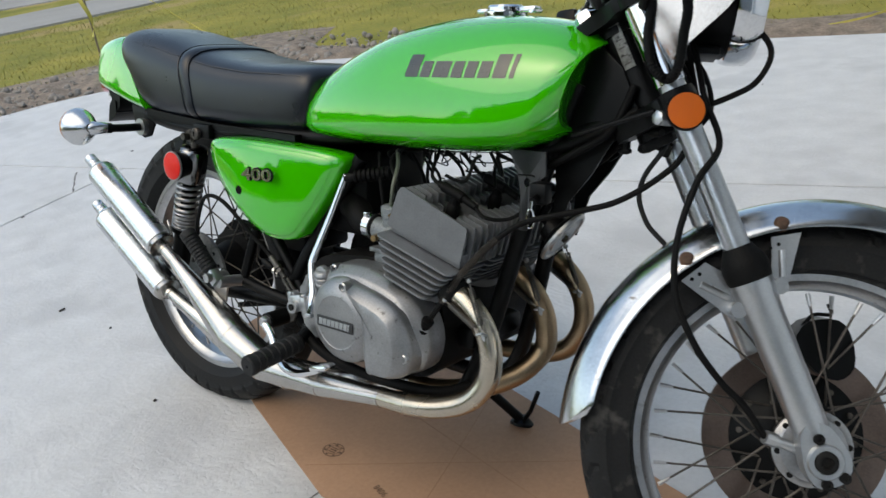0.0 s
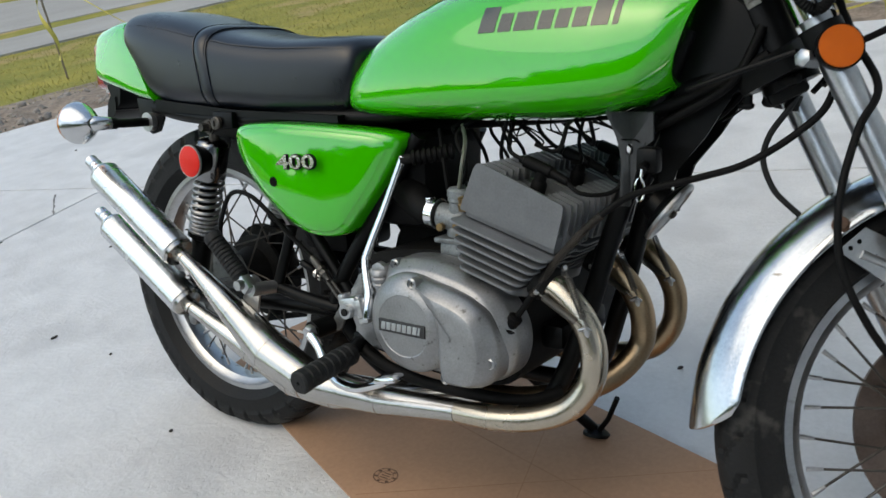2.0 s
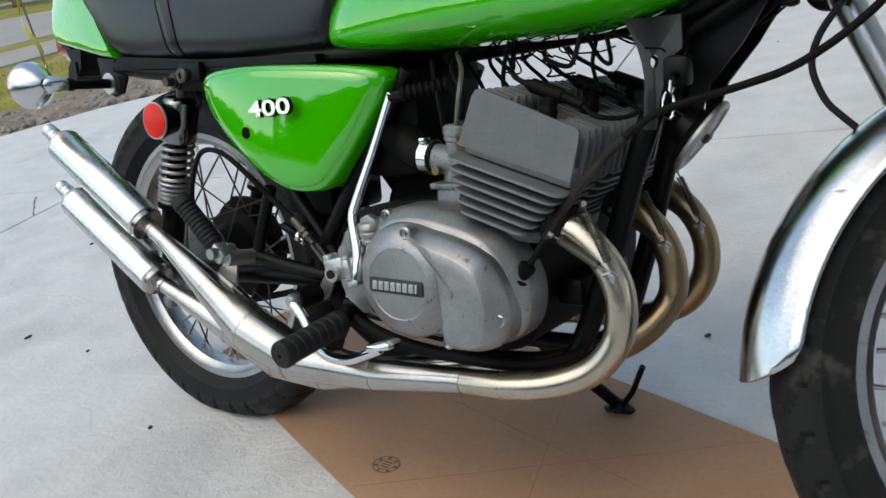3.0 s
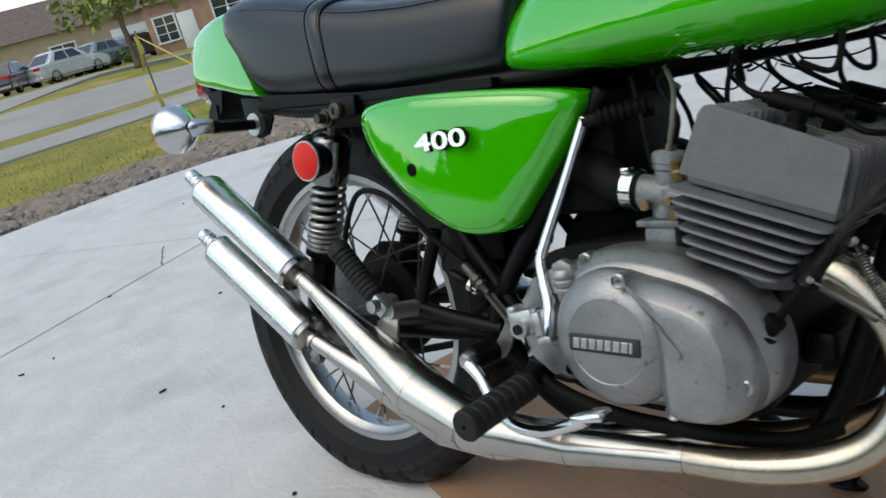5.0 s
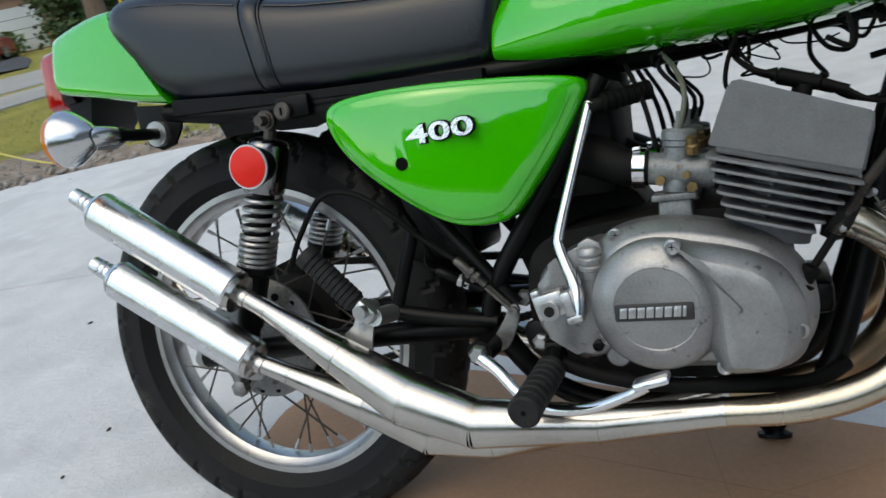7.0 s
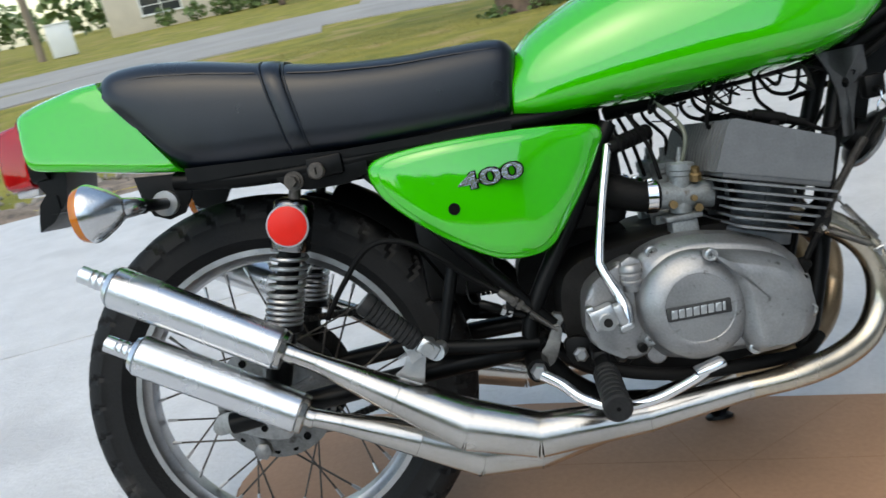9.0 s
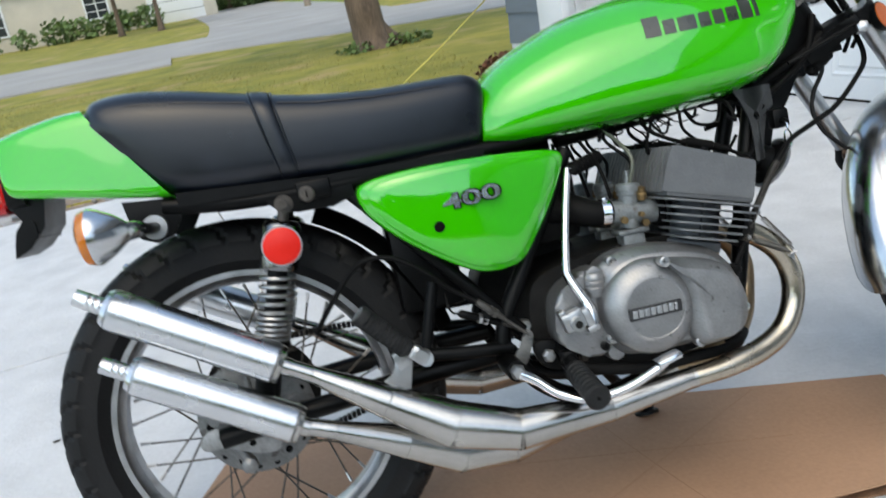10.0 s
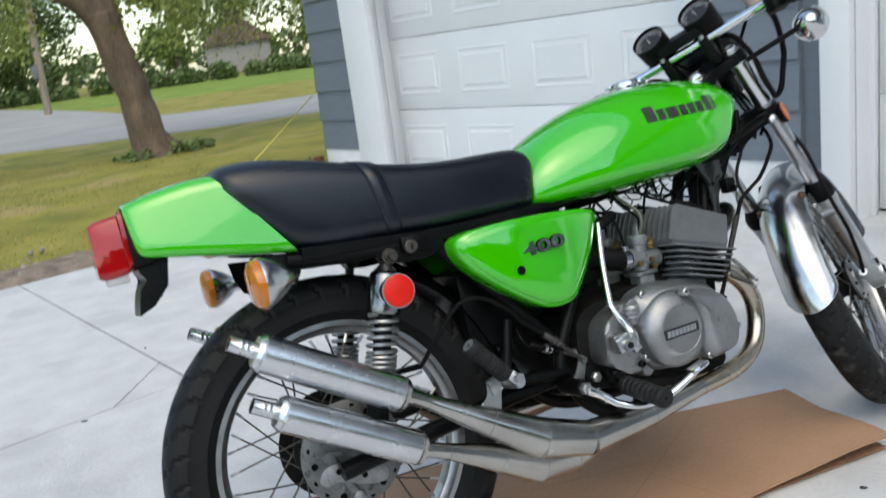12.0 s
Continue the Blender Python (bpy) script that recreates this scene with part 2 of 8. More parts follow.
FOUND = surface("painted_foundation", (0.7, 0.7, 0.69), 0.7, var=0.05, scale=8, fine=90, bump=0.4)
ASPHALT = surface("worn_asphalt", (0.32, 0.305, 0.285), 0.9, var=0.1, scale=0.6, fine=25, bump=0.3, rvar=0.05)
DARKROAD = surface("fresh_asphalt", (0.05, 0.05, 0.052), 0.85, var=0.15, scale=0.8, fine=30, bump=0.3, rvar=0.05)
BARK = surface("tree_bark", (0.15, 0.105, 0.075), 0.9, var=0.25, scale=7, fine=40, bump=0.9, stretch=(1, 1, 0.25))
WOODPOLE = surface("weathered_pole", (0.26, 0.21, 0.16), 0.9, var=0.15, scale=6, fine=50, bump=0.4, stretch=(1, 1, 0.1))


def leafy(name, color, var=0.4):
    m = surface(name, color, 0.6, var=0.2, scale=3, fine=40, bump=0.0)
    nt = m.node_tree
    b = nt.nodes["Principled BSDF"]
    geo = nt.nodes.new("ShaderNodeNewGeometry")
    hs = nt.nodes.new("ShaderNodeHueSaturation")
    mr = nt.nodes.new("ShaderNodeMapRange")
    mr.inputs[3].default_value, mr.inputs[4].default_value = 1 - var, 1 + var
    old = b.inputs["Base Color"].links[0].from_socket
    nt.links.new(geo.outputs["Random Per Island"], mr.inputs[0])
    nt.links.new(mr.outputs[0], hs.inputs["Value"])
    nt.links.new(old, hs.inputs["Color"])
    nt.links.new(hs.outputs[0], b.inputs["Base Color"])
    b.inputs["Transmission Weight"].default_value = 0.0
    b.inputs["Subsurface Weight"].default_value = 0.0
    return m


LEAF = leafy("willow_leaves", (0.24, 0.28, 0.07))
LEAFDARK = leafy("dark_foliage", (0.11, 0.17, 0.05))
LEAFHEDGE = leafy("hedge_foliage", (0.055, 0.095, 0.03))
LEAFBRIGHT = leafy("light_foliage", (0.18, 0.25, 0.06))
GRASSBLADE = leafy("grass_blades", (0.33, 0.29, 0.08), 0.25)

# ---- the ground: one sheet to the horizon, rising a little with distance ----
def rise(x, y):
    d = math.hypot(x, y)
    west = min(max((-x / max(d, 1e-6) - 0.76) / 0.14, 0.0), 1.0)
    return max(0.0, min(d, 100) - 16) * 0.010 * (1 - west) + max(0.0, min(d, 28) - 16) * 0.055 * west


WALL_AZ = radians(102.5)
JAMB = V((2.804, 1.105, 0))
WD = V((math.cos(WALL_AZ), math.sin(WALL_AZ), 0))       # along the garage wall
WN = V((-math.sin(WALL_AZ), math.cos(WALL_AZ), 0))      # out of the wall, to the drive


def lawn_material():
    m = surface("lawn", (0.265, 0.228, 0.055), 0.95, var=0.25, scale=1.3, fine=45, bump=0.8, tint=(0.135, 0.150, 0.036), wear=((0.33, 0.255, 0.11), 0.9, 0.55), spec=0.1)
    return m


LAWN = lawn_material()
b = bmesh.new()
radii = [0.0, 3, 6, 9, 12, 16, 20, 25, 30, 38, 48, 60, 80, 110, 160, 250, 500, 1500]
rows = []
for r in radii:
    n = 96
    rows.append([b.verts.new((r * math.cos(2 * math.pi * k / n), r * math.sin(2 * math.pi * k / n), rise(r * math.cos(2 * math.pi * k / n), r * math.sin(2 * math.pi * k / n)) - 0.035)) for k in range(n)] if r else [b.verts.new((0, 0, -0.035))])
for a, c in zip(rows, rows[1:]):
    for k in range(len(c)):
        j = (k + 1) % len(c)
        if len(a) == 1:
            b.faces.new((a[0], c[k], c[j]))
        else:
            b.faces.new((a[k], c[k], c[j], a[j]))
ground = tagged(part("ground", b, LAWN), "dry yellowing lawn grass round the driveway", "lawn", kind="structure")

# ---- concrete drive: panels cut by tooled joints ----
CONCRETE = surface("broom_finished_concrete", (0.575, 0.577, 0.582), 0.66, var=0.065, scale=8.0, fine=90, bump=0.5, rvar=0.1, wear=((0.48, 0.482, 0.488), 2.6, 0.54))


def add_swirls(m):
    nt = m.node_tree
    bsdf = nt.nodes["Principled BSDF"]
    co = nt.nodes.new("ShaderNodeTexCoord")
    w = nt.nodes.new("ShaderNodeTexWave")
    w.wave_type = "RINGS"
    w.inputs["Scale"].default_value, w.inputs["Distortion"].default_value = 9, 30
    w.inputs["Detail"].default_value, w.inputs["Detail Scale"].default_value = 4, 0.6
    nt.links.new(co.outputs["Object"], w.inputs["Vector"])
    bp = nt.nodes.new("ShaderNodeBump")
    bp.inputs["Strength"].default_value, bp.inputs["Distance"].default_value = 0.16, 0.003
    nt.links.new(w.outputs["Fac"], bp.inputs["Height"])
    # coarse trowel ridges in uneven patches
    ridges, patches = nt.nodes.new("ShaderNodeTexNoise"), nt.nodes.new("ShaderNodeTexNoise")
    ridges.inputs["Scale"].default_value, ridges.inputs["Detail"].default_value = 55, 5
    ridges.inputs["Roughness"].default_value, ridges.inputs["Distortion"].default_value = 0.7, 1.2
    patches.inputs["Scale"].default_value, patches.inputs["Detail"].default_value = 2.2, 3
    span = nt.nodes.new("ShaderNodeMapRange")
    span.inputs[1].default_value, span.inputs[2].default_value = 0.38, 0.62
    span.inputs[3].default_value, span.inputs[4].default_value = 0.15, 0.8
    rough_bp = nt.nodes.new("ShaderNodeBump")
    rough_bp.inputs["Distance"].default_value = 0.006
    nt.links.new(co.outputs["Object"], ridges.inputs["Vector"])
    nt.links.new(co.outputs["Object"], patches.inputs["Vector"])
    nt.links.new(patches.outputs["Fac"], span.inputs[0])
    nt.links.new(span.outputs[0], rough_bp.inputs["Strength"])
    nt.links.new(ridges.outputs["Fac"], rough_bp.inputs["Height"])
    nt.links.new(rough_bp.outputs[0], bp.inputs["Normal"])
    old = bsdf.inputs["Normal"].links[0].from_socket
    nt.links.new(old, rough_bp.inputs["Normal"])
    nt.links.new(bp.outputs[0], bsdf.inputs["Normal"])


add_swirls(CONCRETE)


def clip(poly, p, n):
    """The part of a convex outline on the side to which n points."""
    out = []
    for i in range(len(poly)):
        a, c = poly[i - 1], poly[i]
        da, dc = (a - p).dot(n), (c - p).dot(n)
        if (da >= 0) != (dc >= 0):
            out.append(a.lerp(c, da / (da - dc)))
        if dc >= 0:
            out.append(c)
    return out


def v2(x, y):
    return V((x, y, 0))


house_corner = JAMB + WD * 4.33
edge = [house_corner + WN * 0.0, v2(0.6, 4.07), v2(-0.67, 3.83), v2(-2.0, 3.55), v2(-2.95, 3.3), v2(-3.65, 3.0), v2(-4.15, 2.5), v2(-4.42, 1.9), v2(-4.52, 1.3), v2(-4.6, 0.0), v2(-4.75, -8.0), v2(3.9, -8.0), JAMB - WD * 7]
GAP = 0.0035


def split(polys, p, d):
    n = V((-d.y, d.x, 0))
    out = []
    for q in polys:
        for s in (1, -1):
            c = clip(q, p + n * s * GAP, n * s)
            if len(c) > 2 and abs(sum((c[i - 1].x * c[i].y - c[i].x * c[i - 1].y) for i in range(len(c)))) > 0.03:
                out.append(c)
    return out


far_side = clip(edge, v2(-0.325, 1.5) - WD * 0 + V((-WN.y, WN.x, 0)) * GAP, V((-WN.y, WN.x, 0)))
near_side = clip(edge, v2(-0.325, 1.5) - V((-WN.y, WN.x, 0)) * GAP, -V((-WN.y, WN.x, 0)))
first, second = (far_side, near_side) if sum(p.y for p in far_side) / len(far_side) > sum(p.y for p in near_side) / len(near_side) else (near_side, far_side)
panels = split([first], v2(-0.122, 1.834), WD) + split(split([second], v2(-2.1, 0.8), WD), v2(0, -2.4), WN)
driveway = tagged(new("driveway"), "pale new concrete driveway with tooled joints", "driveway", kind="structure")
for q in panels:
    b = bmesh.new()
    top = [b.verts.new((v.x, v.y, 0)) for v in q]
    bot = [b.verts.new((v.x, v.y, -0.12)) for v in q]
    f = b.faces.new(top)
    b.faces.new(list(reversed(bot)))
    for i in range(len(q)):
        b.faces.new((top[i - 1], top[i], bot[i], bot[i - 1]))
    bmesh.ops.bevel(b, geom=list(f.edges), offset=0.003, segments=2, affect="EDGES")
    part("slab", b, CONCRETE, driveway)
b = bmesh.new()
box(b, (-0.3, -1.6, -0.075), (8.0, 11, 0.05), 0)
part("joint_bed", b, surface("joint_filler", (0.2, 0.19, 0.18), 0.95, var=0.2, scale=20, fine=100), driveway)


# ---- lanes and strips, draped on the rising ground ----
def strip(name, pts, width, material, label, category, lift=0.02, n=8):
    line = spline(pts, n)
    b = bmesh.new()
    prev = None
    for i, p in enumerate(line):
        t = (line[min(i + 1, len(line) - 1)] - line[max(i - 1, 0)]).normalized()
        s = V((-t.y, t.x, 0)) * width / 2
        pair = []
        for q, dz in ((p + s * 1.01, -0.12), (p + s, 0.0), (p - s, 0.0), (p - s * 1.01, -0.12)):
            pair.append(b.verts.new((q.x, q.y, rise(q.x, q.y) - 0.035 + lift + dz)))
        if prev:
            for k in range(3):
                b.faces.new((prev[k], prev[k + 1], pair[k + 1], pair[k]))
        prev = pair
    return tagged(part(name, b, material), label, category, kind="structure")


strip("pavement", [(-16.2, -30, 0), (-12.6, 0, 0), (-11.6, 5.8, 0), (-11.2, 9.0, 0), (-9.5, 13.5, 0), (-6.2, 16.6, 0), (-2.4, 17.3, 0)], 2.9, ASPHALT, "pale grey worn footway along the lawn", "footpath", 0.03)
strip("road", [(-24, -30, 0), (-19.5, 2, 0), (-17.5, 8.5, 0), (-15.2, 14.0, 0), (-10.5, 20.0, 0), (-2.0, 21.0, 0), (6, 17.4, 0), (20, 20.0, 0), (60, 28, 0)], 6.2, ASPHALT, "pale grey worn asphalt street", "road", 0.022)
strip("side_road", [(0.5, 20, 0), (-0.5, 34, 0), (-4, 60, 0), (-8, 90, 0)], 5.0, ASPHALT, "pale asphalt side street behind the lawn", "road", 0.026)

FARGRASS = surface("green_far_lawn", (0.20, 0.27, 0.055), 0.95, var=0.22, scale=0.7, fine=20, bump=0.6, tint=(0.12, 0.165, 0.036), spec=0.1)
strip("far_lawn", [(-0.5, 46, 0), (8, 45, 0), (18, 43, 0), (34, 42, 0), (60, 44, 0)], 24, FARGRASS, "greener mown lawn beyond the street", "lawn", 0.018)

# ---- bare earth and rubble beside the slab ----
EARTH = surface("bare_earth", (0.25, 0.195, 0.15), 0.95, var=0.3, scale=9, fine=70, bump=1.0)
random.seed(5)
b = bmesh.new()
border = [edge[k] for k in (1, 2, 3, 4, 5, 6, 7, 8, 9, 10)]
border = spline([V(p) for p in border], 10)
prev = None
for i, p in enumerate(border):
    t = (border[min(i + 1, len(border) - 1)] - border[max(i - 1, 0)]).normalized()
    s = V((-t.y, t.x, 0))
    if s.dot(p - v2(0, 0)) < 0:
        s = -s
    w = 0.75 + 0.35 * noise.noise(p * 0.9) + (0.9 if p.x < -3.4 else 0.0)
    col = []
    for k in range(9):
        u = k / 8
        q = p + s * (u * w - 0.02)
        h = 0.05 * math.sin(math.pi * min(u * 1.3, 1)) + 0.06 * noise.noise(q * 6) * (1 - abs(2 * u - 1)) + 0.04 * noise.noise(q * 17) * (0 < k < 8)
        col.append(b.verts.new((q.x, q.y, -0.033 + max(h, 0.003 if k < 8 else -0.004))))
    if prev:
        for k in range(8):
            b.faces.new((prev[k], prev[k + 1], col[k + 1], col[k]))
    prev = col
tagged(part("earth_bank", b, EARTH, sharp=70), "strip of bare brown earth between slab and lawn", "soil", kind="stuff")
b = bmesh.new()
for i in range(1300):
    p = random.choice(border[8:])
    a, r = random.uniform(0, 6.28), random.uniform(0, 1)
    q = p + (p.normalized() * random.uniform(0.03, 1.1)) + V((random.uniform(-0.1, 0.1), random.uniform(-0.1, 0.1), 0))
    sz = random.choice((0.007, 0.010, 0.014, 0.02, 0.034)) * random.uniform(0.6, 1.4)
    bmesh.ops.create_icosphere(b, subdivisions=1, radius=sz, matrix=Matrix.LocRotScale((q.x, q.y, 0.0), Euler((a, r, a)), (1, random.uniform(0.6, 1), random.uniform(0.4, 0.8))))
tagged(part("rubble", b, surface("pale_stones", (0.3, 0.27, 0.24), 0.9, var=0.2, scale=20, fine=100, bump=0.5), sharp=180), "scattered small stones and clods on the bare earth", "stones", kind="stuff")

# ---- the motorcycle, leaning on its side stand; x forward, z up in its own axes, right side at minus y ----
LEAN = radians(12.92)
bike = new("motorcycle")
bike.matrix_world = Matrix.Translation((0, 0, 0.008)) @ Matrix.Rotation(-LEAN, 4, "X")
tagged(bike, "bright green classic motorcycle leaning on its side stand", "motorcycle")
REAR = V((0, 0.0255, 0.3135))
FRONT0 = V((1.366, -0.031, 0.297))
RAKE = radians(27.2)
AX = V((-math.sin(RAKE), 0, math.cos(RAKE)))
FW = V((math.cos(RAKE), 0, math.sin(RAKE)))
AX0 = FRONT0 - FW * 0.06
STEER = Matrix.Translation(AX0) @ Matrix.Rotation(radians(33.5), 4, AX) @ Matrix.Translation(-AX0)


def fork_point(d, y, f=0.0):
    """A point d metres above the front axle along the fork, f ahead of the fork leg."""
    return FRONT0 + AX * d + FW * f + V((0, y, 0))


def tyre(bm, centre, R, tr, width, seg=304, reach=0.030):
    """A tyre with slanted grooves across its shoulders."""
    prof = []
    inner = R - 0.068
    n = 30
    for k in range(n + 1):
        a = math.pi * (k / n) - math.pi / 2
        prof.append((inner + (R - inner) * (math.cos(a) ** 0.62 if math.cos(a) > 1e-6 else 0), width / 2 * math.copysign(abs(math.sin(a)) ** 0.75, math.sin(a)) * (1.0 if abs(a) < 1.3 else 0.93)))
    prof = [(0.238, -0.026), (0.2425, -0.0295)] + prof + [(0.2425, 0.0295), (0.238, 0.026)]
    loops = []
    for i in range(seg):
        loop = []
        for k, (rr, h) in enumerate(prof):
            u = h / (width / 2)
            au = abs(u)
            ph = (i / seg * 38 + (0.5 if u > 0 else 0.0) + au * 0.75 + 0.10 * math.sin(au * 9)) % 1.0
            deep = 0.0
            if 0.22 < au < 0.97 and rr > R - reach and ph < 0.15:
                deep = 0.0045
            if 0.10 < au < 0.17:
                deep = 0.005
            a = 2 * math.pi * i / seg
            out = V((rr - R + 0.045, h, 0)).normalized()
            q = rr - deep * out.x
            loop.append(centre + V((q * math.cos(a), h - deep * out.y, q * math.sin(a))))
        loops.append(loop)
    # the tread lies flat where it carries the weight
    for lp in loops:
        for p in lp:
            low = p.z * math.cos(LEAN) - p.y * math.sin(LEAN) + 0.008
            if R > 0.32 and low < 0.0142:
                p.z += (0.0142 - low) / math.cos(LEAN)
    rings = [[bm.verts.new(p) for p in lp] for lp in loops]
    for i in range(seg):
        a, c = rings[i], rings[(i + 1) % seg]
        for k in range(len(a) - 1):
            bm.faces.new((a[k], a[k + 1], c[k + 1], c[k]))
    return bm


def wheel(name, centre, R, width, xf, hub_w, rim_mat, flange_r):
    w = new(name)
    w.parent = bike
    tagged(w, "wire-spoked wheel with worn black tyre and dull metal rim")
    part("tyre", tyre(bmesh.new(), centre, R, 0.055, width, reach=0.037 if name == "rear_wheel" else 0.020), TYRE if name == "rear_wheel" else DUSTYTYRE, w, "worn black tyre with grooved shoulders", xf, sharp=25)
    b = bmesh.new()
    prof = [(0.2435, -0.029), (0.2435, -0.025), (0.237, -0.0235), (0.232, -0.020), (0.224, -0.014), (0.2205, 0.0), (0.224, 0.014), (0.232, 0.020), (0.237, 0.0235), (0.2435, 0.025), (0.2435, 0.029), (0.2325, 0.029), (0.229, 0.022), (0.2205, 0.016), (0.217, 0.0), (0.2205, -0.016), (0.229, -0.022), (0.2325, -0.029)]
    ring(b, prof, centre, (0, 1, 0), 72)
    part("rim", b, rim_mat, w, "dull silver wire-wheel rim", xf)
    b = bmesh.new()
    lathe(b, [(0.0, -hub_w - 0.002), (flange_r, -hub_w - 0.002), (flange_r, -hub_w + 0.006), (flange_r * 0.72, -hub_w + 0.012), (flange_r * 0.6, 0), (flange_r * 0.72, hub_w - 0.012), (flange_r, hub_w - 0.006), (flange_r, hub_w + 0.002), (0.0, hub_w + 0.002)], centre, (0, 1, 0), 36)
    part("hub", b, DIRTYSHADE, w, "grey cast hub", xf)
    # spokes: crossed in pairs on both flanges
    for k in range(36):
        side = -1 if k % 2 else 1
        a_r = 2 * math.pi * (k + 0.5) / 36
        sweep = radians(38 if (k // 2) % 2 else -38)
        a_h = a_r + sweep
        p0 = centre + V((flange_r * 0.93 * math.cos(a_h), side * (hub_w - 0.002), flange_r * 0.93 * math.sin(a_h)))
        p1 = centre + V((0.2165 * math.cos(a_r), side * 0.006, 0.2165 * math.sin(a_r)))
        b = bmesh.new()
        tube(b, [p0, p0.lerp(p1, 0.9)], 0.0018, 6)
        part("spoke", b, SPOKE, w, "", xf)
        b = bmesh.new()
        tube(b, [p0.lerp(p1, 0.88), p0.lerp(p1, 0.985)], [0.0026, 0.0034], 6)
        part("nipple", b, RIMMAT, w, "", xf)
    return w


rear_wheel = wheel("rear_wheel", REAR, 0.3275, 0.102, None, 0.05, RIMMAT, 0.085)
front_wheel = wheel("front_wheel", FRONT0, 0.3165, 0.094, STEER @ Matrix.Translation(FRONT0) @ Matrix.Scale(0.983, 4) @ Matrix.Translation(-FRONT0), 0.034, RIMMAT, 0.055)


# ---- tank ----
def body_loop(x0, x1, zb, zm, zt, hw, nu=2.5, nl=3.2, n=44):
    """A cross-section that is widest at zm; its plane leans from x0 at the bottom to x1 at the top."""
    out = []
    for k in range(n):
        a = 2 * math.pi * k / n
        c, s = math.cos(a), math.sin(a)
        p = nu if s >= 0 else nl
        y = hw * math.copysign(abs(c) ** (2 / p), c)
        z = zm + (zt - zm if s >= 0 else zm - zb) * math.copysign(abs(s) ** (2 / p), s)
        out.append(V((x0 + (x1 - x0) * (z - zb) / (zt - zb), y, z)))
    return out


def cowl_loop(x0, x1, zb, zm, zt, hw):
    """A section with a flat underside, a crisp lower edge, flat sides that lean inwards and a soft top."""
    half = [(0.0, zb), (0.45, zb), (0.84, zb), (0.955, zb + 0.0025), (0.99, zb + 0.008), (1.0, zb + 0.015), (0.985, zb + 0.026), (0.95, zb + 0.4 * (zt - zb)), (0.90, zb + 0.62 * (zt - zb)), (0.855, zt - 0.026), (0.82, zt - 0.014), (0.755, zt - 0.005), (0.65, zt), (0.4, zt + 0.004), (0.0, zt + 0.006)]
    ring_ = [(u * hw, z) for u, z in half] + [(-u * hw, z) for u, z in half[-2:0:-1]]
    return [V((x0 + (x1 - x0) * (z - zb) / (zt - zb), y, z)) for y, z in ring_]


def loft(bm, rows, steps=5, caps=True, shape=body_loop, **kw):
    rows = np.array(rows, float)
    m = len(rows)
    t = np.linspace(0, m - 1, (m - 1) * steps + 1)
    fine = []
    for q in t:
        i = min(int(q), m - 2)
        f = q - i
        a, b_, c, d = rows[max(i - 1, 0)], rows[i], rows[i + 1], rows[min(i + 2, m - 1)]
        fine.append(0.5 * (2 * b_ + (c - a) * f + (2 * a - 5 * b_ + 4 * c - d) * f * f + (3 * b_ - a - 3 * c + d) * f ** 3))
    return skin(bm, [shape(*r, **kw) for r in fine], caps)


TANK_ROWS = [
    (0.459, 0.4665, 0.68, 0.705, 0.745, 0.07), (0.457, 0.466, 0.673, 0.7006, 0.765, 0.092), (0.463, 0.478, 0.668, 0.701, 0.778, 0.102),
    (0.5, 0.51, 0.6635, 0.7054, 0.803, 0.117), (0.56, 0.57, 0.662, 0.713, 0.832, 0.131), (0.64, 0.65, 0.661, 0.7204, 0.859, 0.143),
    (0.74, 0.75, 0.661, 0.7258, 0.877, 0.149), (0.83, 0.84, 0.664, 0.7294, 0.882, 0.149), (0.9, 0.915, 0.672, 0.7341, 0.879, 0.144),
    (0.945, 0.985, 0.684, 0.7395, 0.869, 0.133), (0.966, 1.016, 0.693, 0.757, 0.857, 0.124), (0.985, 1.036, 0.704, 0.778, 0.843, 0.110),
    (0.987, 1.036, 0.710, 0.780, 0.837, 0.100), (0.976, 1.012, 0.72, 0.778, 0.826, 0.05)]
b = bmesh.new()
loft(b, TANK_ROWS, 6, nu=2.2, nl=2.8, n=72)
tank = part("fuel_tank", b, GREEN, bike, "glossy bright green teardrop fuel tank", sharp=60)
SEAT_ROWS = [
    (-0.036, -0.148, 0.699, 0.78, 0.846, 0.112), (-0.030, -0.128, 0.693, 0.775, 0.866, 0.120), (0.0, -0.07, 0.687, 0.765, 0.869, 0.126),
    (0.06, 0.01, 0.682, 0.758, 0.856, 0.129), (0.13, 0.10, 0.679, 0.752, 0.834, 0.130), (0.21, 0.20, 0.675, 0.742, 0.813, 0.128),
    (0.30, 0.30, 0.671, 0.735, 0.802, 0.122), (0.38, 0.39, 0.669, 0.733, 0.800, 0.114), (0.435, 0.452, 0.669, 0.731, 0.797, 0.106), (0.452, 0.474, 0.673, 0.73, 0.783, 0.098), (0.457, 0.478, 0.685, 0.73, 0.768, 0.085)]
b = bmesh.new()
loft(b, SEAT_ROWS, 6, nu=3.6, nl=5.0, n=64)
seat = part("seat", b, VINYL, bike, "black vinyl bench seat with stitched seams", sharp=60)
TAIL_ROWS = [
    (-0.034, -0.146, 0.694, 0.775, 0.852, 0.1215), (-0.11, -0.185, 0.707, 0.785, 0.851, 0.114), (-0.19, -0.235, 0.724, 0.79, 0.844, 0.102),
    (-0.255, -0.275, 0.737, 0.792, 0.836, 0.090), (-0.276, -0.289, 0.744, 0.793, 0.830, 0.083), (-0.283, -0.292, 0.752, 0.793, 0.822, 0.074)]
b = bmesh.new()
loft(b, TAIL_ROWS, 5, shape=cowl_loop)
